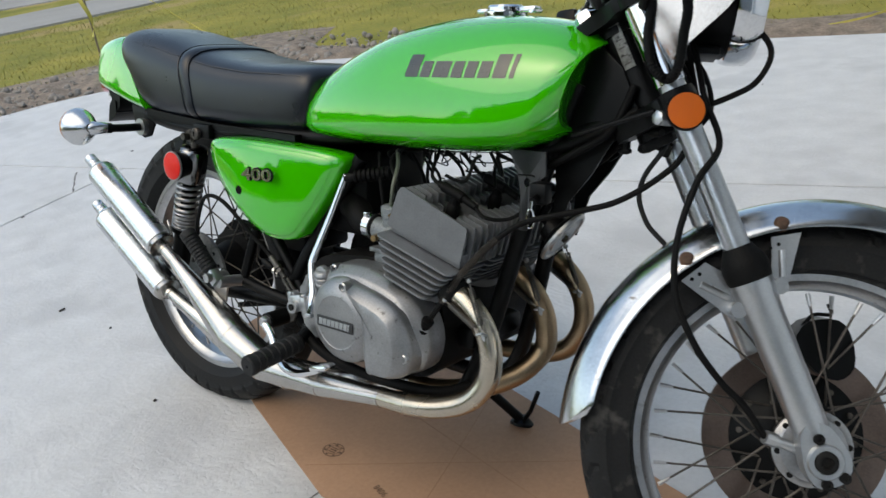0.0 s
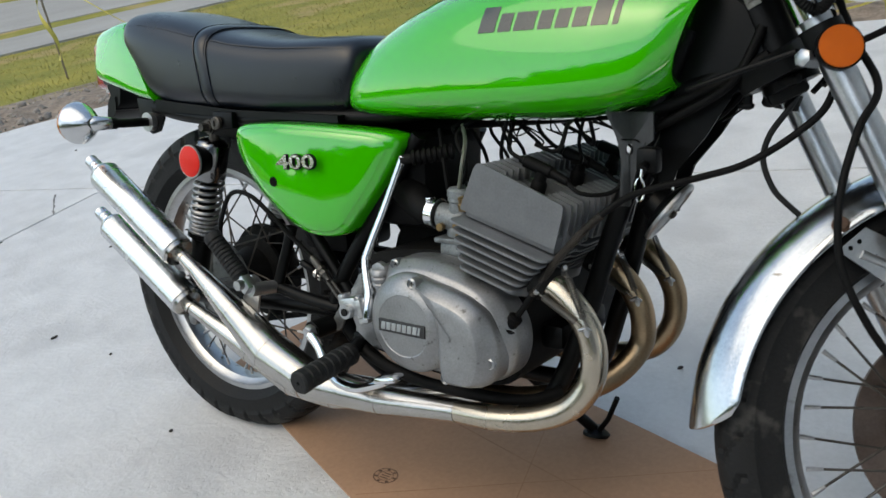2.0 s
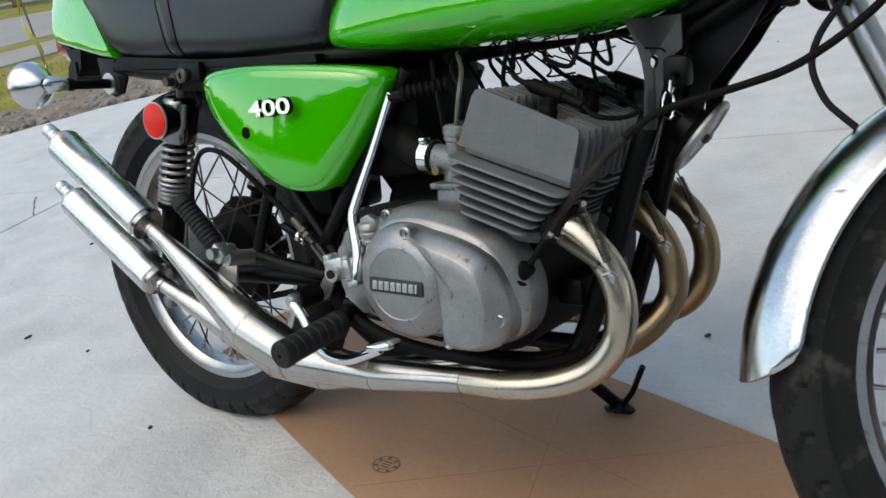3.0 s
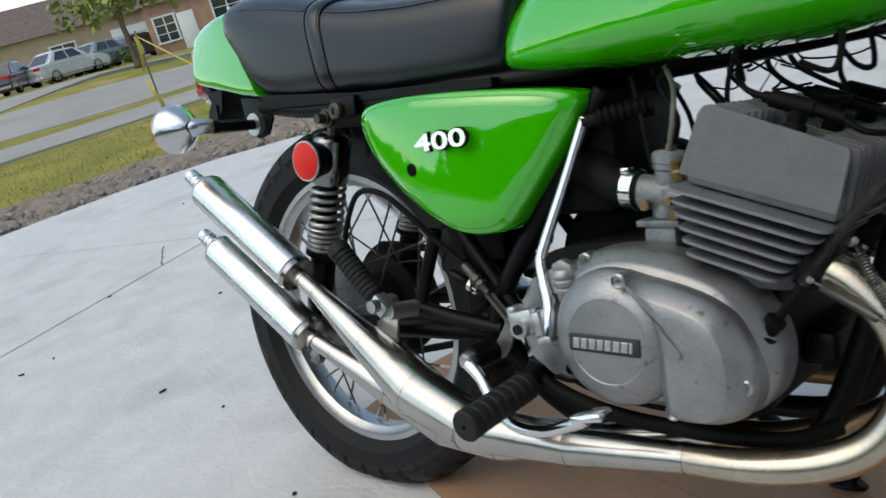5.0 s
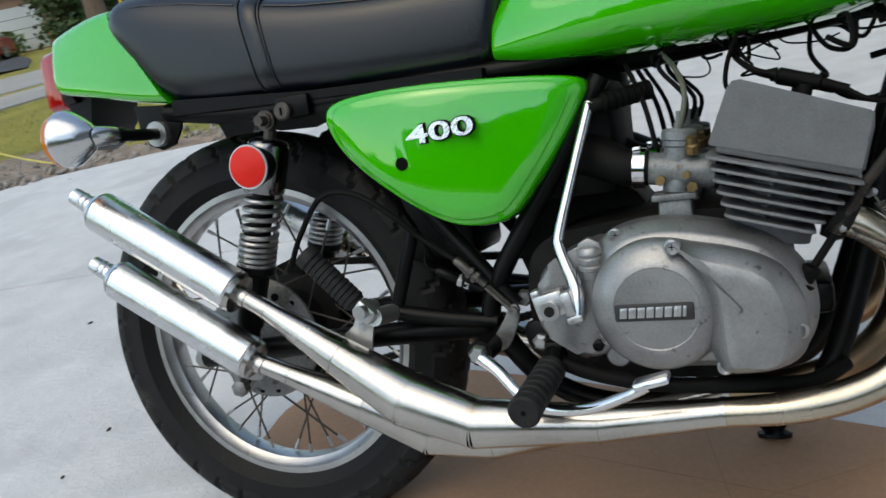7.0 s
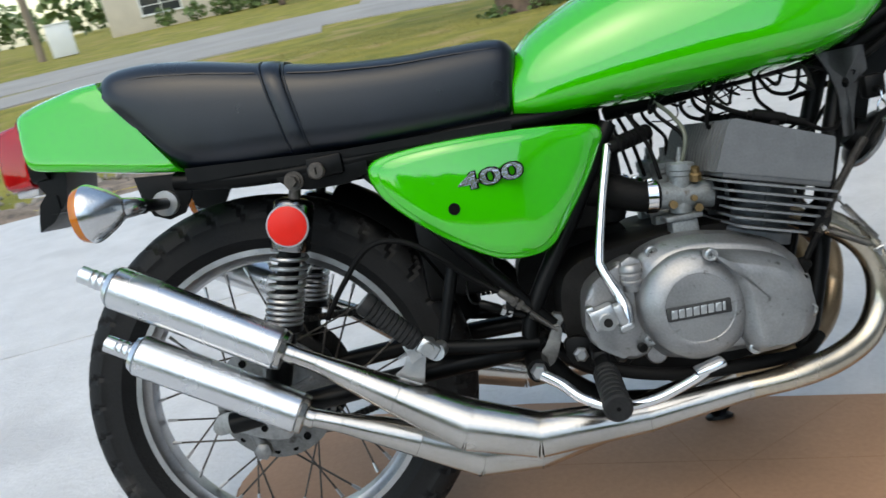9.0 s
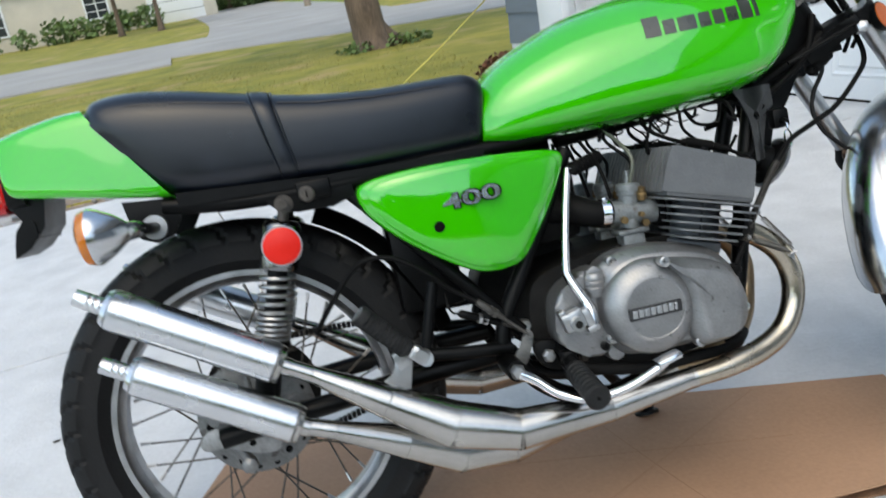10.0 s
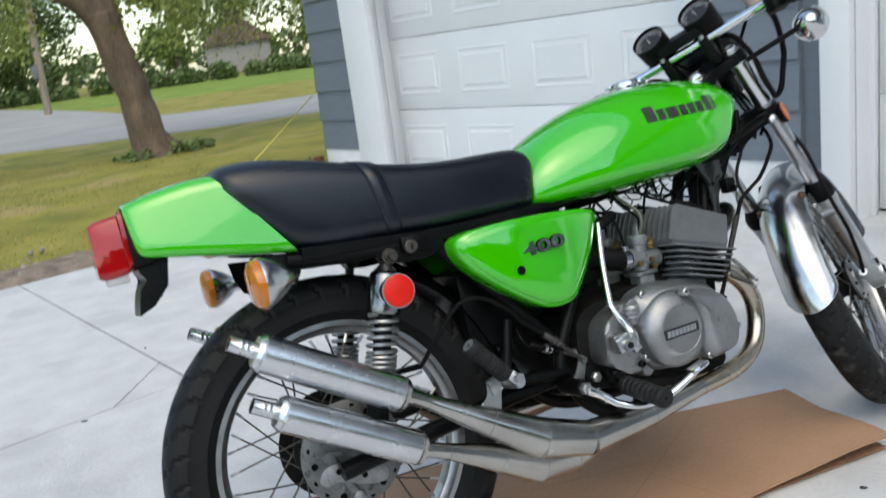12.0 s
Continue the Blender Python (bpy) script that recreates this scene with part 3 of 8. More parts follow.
tail = part("tail_cowl", b, GREEN, bike, "glossy green tail cowl behind the seat", sharp=48)


# ---- side covers ----
SC = [(0.236, 0.634), (0.250, 0.655), (0.31, 0.662), (0.40, 0.661), (0.50, 0.654), (0.562, 0.645), (0.577, 0.632), (0.570, 0.612), (0.54, 0.562), (0.50, 0.510), (0.478, 0.486), (0.455, 0.477), (0.42, 0.477), (0.388, 0.487), (0.34, 0.517), (0.29, 0.557), (0.252, 0.597)]


def cover_y(x, z):
    """How far out the face of the side cover lies."""
    u = (x - 0.36) / 0.17
    return 0.168 - 0.030 * max(0, u) ** 1.6 - 0.022 * max(0, -u - 0.05) ** 1.5 - 0.10 * max(0, 0.56 - z) ** 1.2


for side in (-1, 1):
    b = bmesh.new()
    out = smooth_outline(SC, 5)
    cx, cz = 0.405, 0.585
    loops = []
    for sc_, dy in ((1.0, 0.045), (1.0, 0.018), (0.993, 0.010), (0.975, 0.0035), (0.95, 0.001), (0.91, 0.0), (0.90, -0.0015), (0.885, -0.003), (0.75, -0.0045), (0.5, -0.006), (0.25, -0.007), (0.03, -0.007)):
        loops.append([V((cx + (x - cx) * sc_, side * (cover_y(cx + (x - cx) * sc_, cz + (z - cz) * sc_) - dy), cz + (z - cz) * sc_)) for x, z in out])
    skin(b, loops)
    sc_ob = part("side_cover", b, GREEN, bike, "glossy green triangular side cover with a 400 badge", sharp=60)
    if side < 0:
        b = bmesh.new()
        lathe(b, [(0.0, 0.0), (0.0085, 0.0), (0.0085, 0.004)], (0.349, -(cover_y(0.349, 0.5665) + 0.0068), 0.5665), (0, 1, 0), 20)
        part("key_hole", b, HOLE, sc_ob, "round dark hole in the side cover")

# ---- seat details: strap, piping, stitching ----
def seat_row(x):
    """The seat's section whose top lies at x."""
    rows = np.array(SEAT_ROWS)
    i = int(np.clip(np.searchsorted(rows[:, 1], x) - 1, 0, len(rows) - 2))
    f = (x - rows[i, 1]) / (rows[i + 1, 1] - rows[i, 1])
    return rows[i] * (1 - f) + rows[i + 1] * f


def seat_loop(x, grow=0.0, n=64):
    r = seat_row(x)
    return body_loop(r[0], r[1], r[2], r[3], r[4] + grow, r[5] + grow, nu=3.6, nl=5.0, n=n)


b = bmesh.new()
skin(b, [seat_loop(0.107, 0.0005), seat_loop(0.110, 0.0024), seat_loop(0.122, 0.0032), seat_loop(0.134, 0.0024), seat_loop(0.137, 0.0005)])
part("strap", b, VINYL, seat, "black vinyl grab strap across the seat", sharp=50)
for x in (0.105, 0.1395):
    b = bmesh.new()
    tube(b, [p for p in seat_loop(x, 0.0012)], 0.0017, 6, closed=True)
    part("piping", b, VINYL, seat)
for side in (-1, 1):
    for x0, x1, k in ((-0.118, 0.098, 0), (0.146, 0.462, 1)):
        b = bmesh.new()
        pts = []
        for q in np.linspace(x0, x1, 26):
            lp = seat_loop(float(q), 0.0002)
            pts.append(lp[6] if side > 0 else lp[26])
        tube(b, pts, 0.0013, 5)
        part("seam", b, VINYL, seat)
b = bmesh.new()
prism(b, [(-0.03, 0.676), (0.45, 0.660), (0.45, 0.672), (0.20, 0.680), (-0.03, 0.699)], -0.118, 0.118, 0.002)
part("seat_pan", b, BLACK, bike, "black steel seat base rail")

# ---- filler cap ----
b = bmesh.new()
cap_m = Matrix.Translation((0.828, 0.012, 0.884)) @ Matrix.Rotation(radians(-1), 4, "Y")
lathe(b, [(0.0, -0.012), (0.034, -0.012), (0.036, 0.0), (0.036, 0.004), (0.030, 0.006), (0.030, 0.011), (0.027, 0.0145), (0.0, 0.0155)], (0, 0, 0), (0, 0, 1), 32)
cap = part("filler_cap", b, CHROME, bike, "chrome flip-up filler cap", cap_m)
b = bmesh.new()
box(b, (0.048, 0, 0.006), (0.03, 0.022, 0.010), 0.003)
tube(b, [(0.058, -0.014, 0.004), (0.058, 0.014, 0.004)], 0.004, 8)
part("latch", b, CHROME, cap, "", cap_m)
b = bmesh.new()
box(b, (-0.042, 0, 0.006), (0.02, 0.018, 0.008), 0.003)
part("hinge", b, CHROME, cap, "", cap_m)


# ---- marks that lie on curved panels ----
from mathutils.bvhtree import BVHTree


def stick(name, outlines, face, parent, material, label, lift, origin, ux, uz, toward, thick=0.0):
    """Flat outlines in (u, v), laid on a mesh by rays cast along toward."""
    from_mesh = bmesh.new()
    from_mesh.from_mesh(face.data)
    hits = BVHTree.FromBMesh(from_mesh)
    made = []
    for pts in outlines:
        b = bmesh.new()
        vs = [b.verts.new((u, v, 0)) for u, v in pts]
        f = b.faces.new(vs)
        bmesh.ops.triangulate(b, faces=[f])
        bmesh.ops.subdivide_edges(b, edges=b.edges[:], cuts=3, use_grid_fill=True)
        for v in b.verts:
            p = V(origin) + V(ux) * v.co.x + V(uz) * v.co.y
            hit, nrm, _, _ = hits.ray_cast(p, V(toward))
            v.co = hit + nrm * lift if hit is not None else p
        if thick:
            bmesh.ops.solidify(b, geom=b.faces[:], thickness=-thick)
        made.append(part(name, b, material, parent, label, sharp=50))
    from_mesh.free()
    return made


# the maker's lettering as plain blocks, one to a letter
blocks, x = [], 0.0
for w, h in ((0.027, 0.034), (0.020, 0.024), (0.031, 0.024), (0.020, 0.024), (0.019, 0.024), (0.020, 0.024), (0.022, 0.034), (0.0075, 0.034)):
    blocks.append([(x, 0), (x + w, 0), (x + w + h * 0.1, h), (x + h * 0.1, h)])
    x += w + 0.0050
stick("tank_mark", blocks, tank, tank, DECAL, "", 0.0006, (0.740, -0.30, 0.786), (1.0, 0, 0.012), (0, 0, 1), (0, 1, 0))


def lettering(text, size, depth, thick=0.0):
    """Raised characters as a mesh, in the plane (x, z), facing minus y."""
    cu = bpy.data.curves.new("characters", "FONT")
    cu.body, cu.size, cu.extrude, cu.resolution_u, cu.offset = text, size, depth, 3, size * thick
    ob = new("characters", cu)
    me = bpy.data.meshes.new_from_object(ob.evaluated_get(bpy.context.evaluated_depsgraph_get()))
    bpy.data.objects.remove(ob)
    bpy.data.curves.remove(cu)
    b = bmesh.new()
    b.from_mesh(me)
    bpy.data.meshes.remove(me)
    b.transform(Matrix.Rotation(radians(90), 4, "X"))
    return b


bpy.context.view_layer.update()
right_cover = [o for o in bike.children if o.name.startswith("side_cover")][0]
badge_m = Matrix.Translation((0.361, -0.1735, 0.5885)) @ Matrix.Rotation(radians(-3), 4, "Z") @ Matrix.Rotation(radians(-3.0), 4, "Y") @ Matrix.Diagonal((1.95, 1, 1, 1))
b = lettering("400", 0.0315, 0.0022, 0.018)
part("badge", b, surface("bright_badge_metal", (0.78, 0.78, 0.79), 0.12, 1.0, var=0.04, rvar=0.03), right_cover, "raised chrome numerals 400", badge_m)
b = lettering("400", 0.0315, 0.0012, 0.06)
for v in b.verts:
    v.co.y += 0.0016
part("badge_backing", b, HOLE, right_cover, "black backing of the numerals", badge_m)

# ---- tail light, plate holder, rear signals ----
b = bmesh.new()
skin(b, [[V((x, y, z)) for y, z in rounded(w, h, 0.012, 3, 0, zc)] for x, w, h, zc in ((-0.285, 0.118, 0.088, 0.782), (-0.298, 0.112, 0.1, 0.776), (-0.300, 0.098, 0.1, 0.772), (-0.336, 0.090, 0.098, 0.768), (-0.346, 0.080, 0.088, 0.768))])
lamp = part("tail_light", b, REDLENS, bike, "square red tail light lens")
b = bmesh.new()
box(b, (-0.318, 0, 0.7145), (0.036, 0.06, 0.012), 0.003)
part("lower_lens", b, GLASS, lamp, "clear lower window of the tail light")
b = bmesh.new()
skin(b, [[V((x, y, z)) for y, z in rounded(w, h, 0.014, 3, 0, zc)] for x, w, h, zc in ((-0.262, 0.14, 0.10, 0.778), (-0.292, 0.122, 0.106, 0.778))])
part("base", b, BLACK, lamp, "black tail light base")
b = bmesh.new()
prism(b, [(-0.284, 0.748), (-0.235, 0.742), (-0.246, 0.690), (-0.274, 0.661), (-0.300, 0.650), (-0.297, 0.668), (-0.290, 0.692), (-0.277, 0.706), (-0.286, 0.722)], -0.055, 0.055, 0.004)
part("plate_bracket", b, BLACK, bike, "black number plate bracket below the tail light")
b = bmesh.new()
prism(b, rounded(0.02, 0.03, 0.004, 2, -0.268, 0.688), -0.058, 0.058, 0.002)
part("bracket_lip", b, BLACK, bike)
for side in (-1, 1):
    b = bmesh.new()
    prism(b, [(-0.115, 0.702), (-0.03, 0.693), (-0.034, 0.66), (-0.05, 0.636), (-0.075, 0.630), (-0.098, 0.64), (-0.11, 0.667)], side * 0.096, side * 0.101, 0.001)
    tube(b, [(-0.046, side * 0.094, 0.676), (-0.046, side * 0.104, 0.676)], 0.006, 10)
    part("signal_bracket", b, BLACK, bike, "black pressed steel bracket for the rear signal")
    sig = new("rear_signal")
    sig.parent = bike
    tagged(sig, "chrome rear turn signal with amber lens")
    b = bmesh.new()
    tube(b, [(-0.073, side * 0.098, 0.655), (-0.073, side * 0.112, 0.655)], 0.019, 16)
    part("mount_washer", b, BUFFED, sig)
    b = bmesh.new()
    tube(b, spline([(-0.073, side * 0.112, 0.655), (-0.075, side * 0.16, 0.656), (-0.08, side * 0.190, 0.658)], 4), 0.0088, 12)
    tube(b, [(-0.0785, side * 0.178, 0.657), (-0.080, side * 0.190, 0.658)], 0.0115, 12)
    part("stem", b, BLACK, sig)
    b = bmesh.new()
    tube(b, spline([(-0.0795, side * 0.188, 0.658), (-0.084, side * 0.203, 0.6585), (-0.094, side * 0.216, 0.659), (-0.110, side * 0.222, 0.66)], 4), [0.0118, 0.0135, 0.0150, 0.0165], 18)
    part("neck", b, OLDCHROME, sig, "chrome neck of the turn signal")
    b = bmesh.new()
    lathe(b, [(0.010, 0.045), (0.018, 0.038), (0.027, 0.026), (0.036, 0.010), (0.0405, 0.0), (0.0405, -0.004)], (-0.130, side * 0.222, 0.660), (1, 0, 0), 28)
    part("bowl", b, OLDCHROME, sig, "chrome turn signal bowl")
    b = bmesh.new()
    lathe(b, [(0.0385, -0.002), (0.0395, -0.008), (0.037, -0.016), (0.028, -0.021), (0.0, -0.023)], (-0.130, side * 0.222, 0.660), (1, 0, 0), 28)
    part("lens", b, AMBLENS, sig, "amber plastic lens")

# ---- shock absorbers ----
for side in (-1, 1):
    sh = new("shock_absorber")
    sh.parent = bike
    tagged(sh, "chrome rear shock absorber with exposed coil spring")
    top, bot = V((0.1245, side * 0.103, 0.649)), V((0.022, side * 0.103, 0.326))
    ax = (bot - top).normalized()
    b = bmesh.new()
    tube(b, [top - V((0, 0.016, 0)), top + V((0, 0.016, 0))], 0.0145, 18)
    tube(b, [top + ax * 0.01, top + ax * 0.05], 0.009, 12)
    part("top_eye", b, SPOKE, sh)
    b = bmesh.new()
    tube(b, [top + V((0, side * 0.010, 0)), top + V((0, side * 0.020, 0))], 0.0110, 14)
    tube(b, [top + V((0, side * 0.020, 0)), top + V((0, side * 0.034, 0))], 0.0078, 6)
    part("cap_nut", b, SPOKE, sh)
    b = bmesh.new()
    lathe(b, [(0.0, 0.026), (0.019, 0.026), (0.0270, 0.030), (0.0300, 0.036), (0.0305, 0.098), (0.0290, 0.103), (0.0, 0.103)], top, ax, 26)
    part("shroud", b, surface("shroud_metal", (0.24, 0.243, 0.25), 0.16, 1.0, var=0.06, scale=20, rvar=0.04), sh, "dark polished upper shroud")
    b = bmesh.new()
    tube(b, [top + ax * 0.10, bot], 0.0165, 14)
    part("damper_rod", b, BLACK, sh)
    b = bmesh.new()
    coil(b, top + ax * 0.104, top + ax * 0.172, 0.0258, 0.0036, 5.0, 8)
    coil(b, top + ax * 0.172, top + ax * 0.214, 0.0258, 0.0036, 5.0, 8)
    part("spring", b, surface("spring_steel", (0.40, 0.40, 0.40), 0.34, 0.9, var=0.12), sh, "chrome coil spring")
    b = bmesh.new()
    lathe(b, [(0.0, 0.215), (0.029, 0.215), (0.0295, 0.224), (0.021, 0.229), (0.020, 0.31), (0.0, 0.31)], top, ax, 24)
    part("lower_body", b, BLACK, sh)
    b = bmesh.new()
    tube(b, [bot - V((0, 0.018, 0)), bot + V((0, 0.018, 0))], 0.016, 16)
    part("bottom_eye", b, BUFFED, sh)
    b = bmesh.new()
    rp = V((0.1103, side * 0.1530, 0.5885))
    lathe(b, [(0.0, -0.030), (0.024, -0.030), (0.0275, -0.012), (0.0305, -0.003), (0.0305, 0.001), (0.0, 0.001)], rp, (0, side, 0), 30)
    cup = part("reflector_cup", b, BLACK, sh, "deep black reflector cup")
    b = bmesh.new()
    ring(b, [(0.0285, 0.001), (0.0308, 0.001), (0.0308, 0.0045), (0.0285, 0.0045)], rp, (0, side, 0), 30)
    part("rim", b, BUFFED, cup)
    b = bmesh.new()
    lathe(b, [(0.0, 0.0025), (0.0285, 0.0025), (0.0285, 0.0055), (0.0255, 0.0070), (0.0, 0.0075)], rp, (0, side, 0), 30)
    part("reflector", b, REDREF, cup, "round red reflector")
b = bmesh.new()
lathe(b, [(0.0, 0.0), (0.0125, 0.0), (0.0125, 0.006), (0.010, 0.008), (0.0, 0.008)], (0.163, -0.128, 0.657), (0, -1, 0), 20)
lock = part("seat_lock", b, SPOKE, bike, "small chrome seat lock")
b = bmesh.new()
box(b, (0.163, -0.1365, 0.657), (0.0025, 0.002, 0.010), 0)
part("key_slot", b, HOLE, lock)

for side in (-1, 1):
    b = bmesh.new()
    prism(b, [(0.095, 0.672), (0.235, 0.672), (0.235, 0.64), (0.20, 0.630), (0.145, 0.632), (0.115, 0.640), (0.10, 0.655)], side * 0.108, side * 0.1145, 0.001)
    box(b, (0.175, side * 0.119, 0.662), (0.052, 0.016, 0.030), 0.003)
    part("shock_mount", b, BLACK, bike, "black bracket carrying shock absorber and lock")

# ---- frame ----
TUBES = [
    ("seat_rail", [(-0.055, 0.098, 0.684), (0.05, 0.102, 0.668), (0.20, 0.102, 0.662), (0.36, 0.098, 0.668), (0.55, 0.075, 0.672), (0.80, 0.045, 0.72), (0.985, 0.018, 0.80)], 0.0135),
    ("rear_stay", [(0.215, 0.100, 0.660), (0.32, 0.108, 0.535), (0.40, 0.112, 0.435), (0.455, 0.112, 0.365)], 0.0115),
    ("seat_tube", [(0.590, 0.085, 0.640), (0.52, 0.10, 0.53), (0.435, 0.112, 0.40), (0.418, 0.115, 0.345)], 0.013),
    ("peg_strut", [(0.326, 0.118, 0.478), (0.291, 0.128, 0.372)], 0.0095),
    ("peg_stay", [(0.287, 0.130, 0.368), (0.36, 0.126, 0.355), (0.43, 0.118, 0.345)], 0.011),
    ("cradle", [(0.425, 0.115, 0.34), (0.47, 0.10, 0.27), (0.55, 0.088, 0.225), (0.72, 0.085, 0.215), (0.81, 0.08, 0.245), (0.86, 0.066, 0.36), (0.905, 0.052, 0.52), (0.965, 0.038, 0.70), (0.995, 0.03, 0.78)], 0.0145),
    ("swing_arm", [(0.43, 0.092, 0.335), (0.25, 0.105, 0.330), (0.06, 0.112, 0.318), (-0.05, 0.112, 0.308)], 0.0165),
]
for name, pts, r in TUBES:
    for side in (-1, 1):
        b = bmesh.new()
        tube(b, spline([(x, side * y, z) for x, y, z in pts], 7), r, 14)
        part(name, b, BLACK, bike, "black painted steel frame tube" if name != "swing_arm" else "black tubular swing arm")
HEAD0 = AX0 + V((0.030, 0.031, 0))
b = bmesh.new()
tube(b, [HEAD0 + AX * 0.495, HEAD0 + AX * 0.665], 0.031, 24)
tube(b, [HEAD0 + AX * 0.490, HEAD0 + AX * 0.502], 0.035, 24)
tube(b, [HEAD0 + AX * 0.650, HEAD0 + AX * 0.662], 0.036, 24)
part("steering_head", b, BLACK, bike, "black steering head tube")
b = bmesh.new()
tube(b, spline([HEAD0 + AX * 0.54, (0.98, -0.012, 0.70), (0.80, 0, 0.68), (0.6, 0, 0.665)], 5), [0.03, 0.026, 0.024, 0.022], 16)
part("backbone", b, BLACK, bike)
for side in (-1, 1):
    b = bmesh.new()
    prism(b, [(0.955, 0.705), (0.985, 0.800), (1.030, 0.835), (1.066, 0.805), (1.098, 0.735), (1.0556, 0.698), (1.0213, 0.6415), (0.985, 0.598), (0.965, 0.530), (0.955, 0.530), (0.962, 0.620)], side * 0.031, side * 0.035, 0.001)
    part("gusset", b, BLACK, bike, "black pressed gusset plate under the tank")
b = bmesh.new()
notch = [(0.0055 * math.sin(radians(a)), 0.0075 * math.cos(radians(a))) for a in range(0, 181, 20)]
prism(b, [(0.936, 0.678), (0.900, 0.678), (0.908, 0.663), (0.9165, 0.645), (0.9215, 0.628), (0.9244, 0.610), (0.9235, 0.585), (0.9225, 0.552), (0.936, 0.552)] + [(0.936 - x, 0.6288 - z) for x, z in notch], -0.078, -0.074)
prism(b, [(0.936, 0.678)] + [(0.936 + x, 0.6288 + z) for x, z in notch] + [(0.936, 0.552), (0.9385, 0.555), (0.9400, 0.575), (0.946, 0.600), (0.955, 0.632), (0.969, 0.642), (0.968, 0.678)], -0.078, -0.074)
part("engine_hanger", b, surface("dark_plate", (0.038, 0.040, 0.043), 0.5, 0.2, var=0.2), bike, "grey steel hanger plate with a round hole")
b = bmesh.new()
box(b, (0.968, -0.088, 0.617), (0.03, 0.024, 0.034), 0.006)
tube(b, [(0.968, -0.10, 0.612), (0.968, -0.112, 0.608)], 0.006, 10)
part("cable_boss", b, BLACK, bike)
b = bmesh.new()
tube(b, [V((0.968, -0.112, 0.608)), V((0.9675, -0.113, 0.598))] + [V((0.966 + 0.0062 * math.sin(a), -0.113, 0.5815 + 0.0150 * math.cos(a))) for a in np.linspace(0.25, 6.0, 18)], 0.0015, 6)
part("cable_ring", b, CHROME, bike)
# inner mudguard, battery box and air box fill the dark middle
b = bmesh.new()
pts = []
for a in np.linspace(radians(12), radians(62), 14):
    pts.append((0.365 * math.cos(a), 0.365 * math.sin(a)))
loops = []
for x, z in pts:
    c = REAR + V((x, 0, z))
    rad = V((x, 0, z)).normalized()
    loops.append([c + V((0, y, 0)) + rad * (-(abs(y) / 0.075) ** 3 * 0.03 + d) for y, d in ((-0.075, 0), (-0.06, 0), (-0.03, 0), (0, 0), (0.03, 0), (0.06, 0), (0.075, 0), (0.073, -0.003), (0.058, -0.003), (0, -0.003), (-0.058, -0.003), (-0.073, -0.003))])
skin(b, loops)
part("rear_mudguard", b, BLACK, bike, "black inner rear mudguard")
b = bmesh.new()
box(b, (0.41, 0.0, 0.575), (0.13, 0.19, 0.16), 0.02)
part("air_box", b, RUBBER, bike, "black air filter box behind the side covers")
b = bmesh.new()
box(b, (0.33, 0.02, 0.50), (0.11, 0.13, 0.16), 0.012)
part("battery_box", b, BLACK, bike)
b = bmesh.new()
box(b, (0.540, 0.0, 0.565), (0.12, 0.17, 0.15), 0.02)
part("intake_plenum", b, RUBBER, bike)
# added dark block: hides the far side cover where only shade should show
b = bmesh.new()
box(b, (0.515, 0.055, 0.632), (0.17, 0.05, 0.10), 0.012)
part("tool_tray", b, RUBBER, bike, "added black block closing the dark gap under the seat front")

# ---- engine ----
TILT_E = radians(16.8)
U = V((math.sin(TILT_E), 0, math.cos(TILT_E)))
W = V((math.cos(TILT_E), 0, -math.sin(TILT_E)))
HC = V((0.802, 0, 0.547))
ENG = Matrix((( W.x, 0, U.x, HC.x), (0, 1, 0, 0), (W.z, 0, U.z, HC.z), (0, 0, 0, 1)))
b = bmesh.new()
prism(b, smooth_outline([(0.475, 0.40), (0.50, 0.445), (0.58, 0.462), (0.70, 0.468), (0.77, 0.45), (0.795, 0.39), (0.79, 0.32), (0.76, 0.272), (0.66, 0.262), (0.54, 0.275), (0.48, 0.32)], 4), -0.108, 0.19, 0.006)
# near-black colour stands in for the shade under the tank
part("crankcase", b, DIRTYSHADE, bike, "grey cast crankcase darkened for the shade round it")
b = bmesh.new()
COVER = smooth_outline([(0.570, 0.400), (0.578, 0.443), (0.600, 0.460), (0.635, 0.4675), (0.672, 0.467), (0.710, 0.460), (0.745, 0.4505), (0.773, 0.437), (0.795, 0.4145), (0.810, 0.390), (0.815, 0.364), (0.8115, 0.338), (0.801, 0.316), (0.780, 0.300), (0.745, 0.294), (0.700, 0.293), (0.640, 0.295), (0.596, 0.306), (0.574, 0.350)], 4)


def crown(b, outline, steps):
    """A cast cover: the outline drawn in step by step towards its own middle as it rises."""
    cx = sum(p[0] for p in outline) / len(outline)
    cz = sum(p[1] for p in outline) / len(outline)
    skin(b, [[V((cx + (x - cx) * k, y, cz + (z - cz) * k)) for x, z in outline] for k, y in steps])


crown(b, COVER, ((1.0, -0.128), (1.0, -0.158), (0.994, -0.164), (0.978, -0.1685), (0.93, -0.175), (0.87, -0.184), (0.82, -0.1895), (0.6, -0.191), (0.02, -0.191)))
cover = part("clutch_cover", b, ALLOY, bike, "scuffed cast alloy engine side cover", sharp=60)
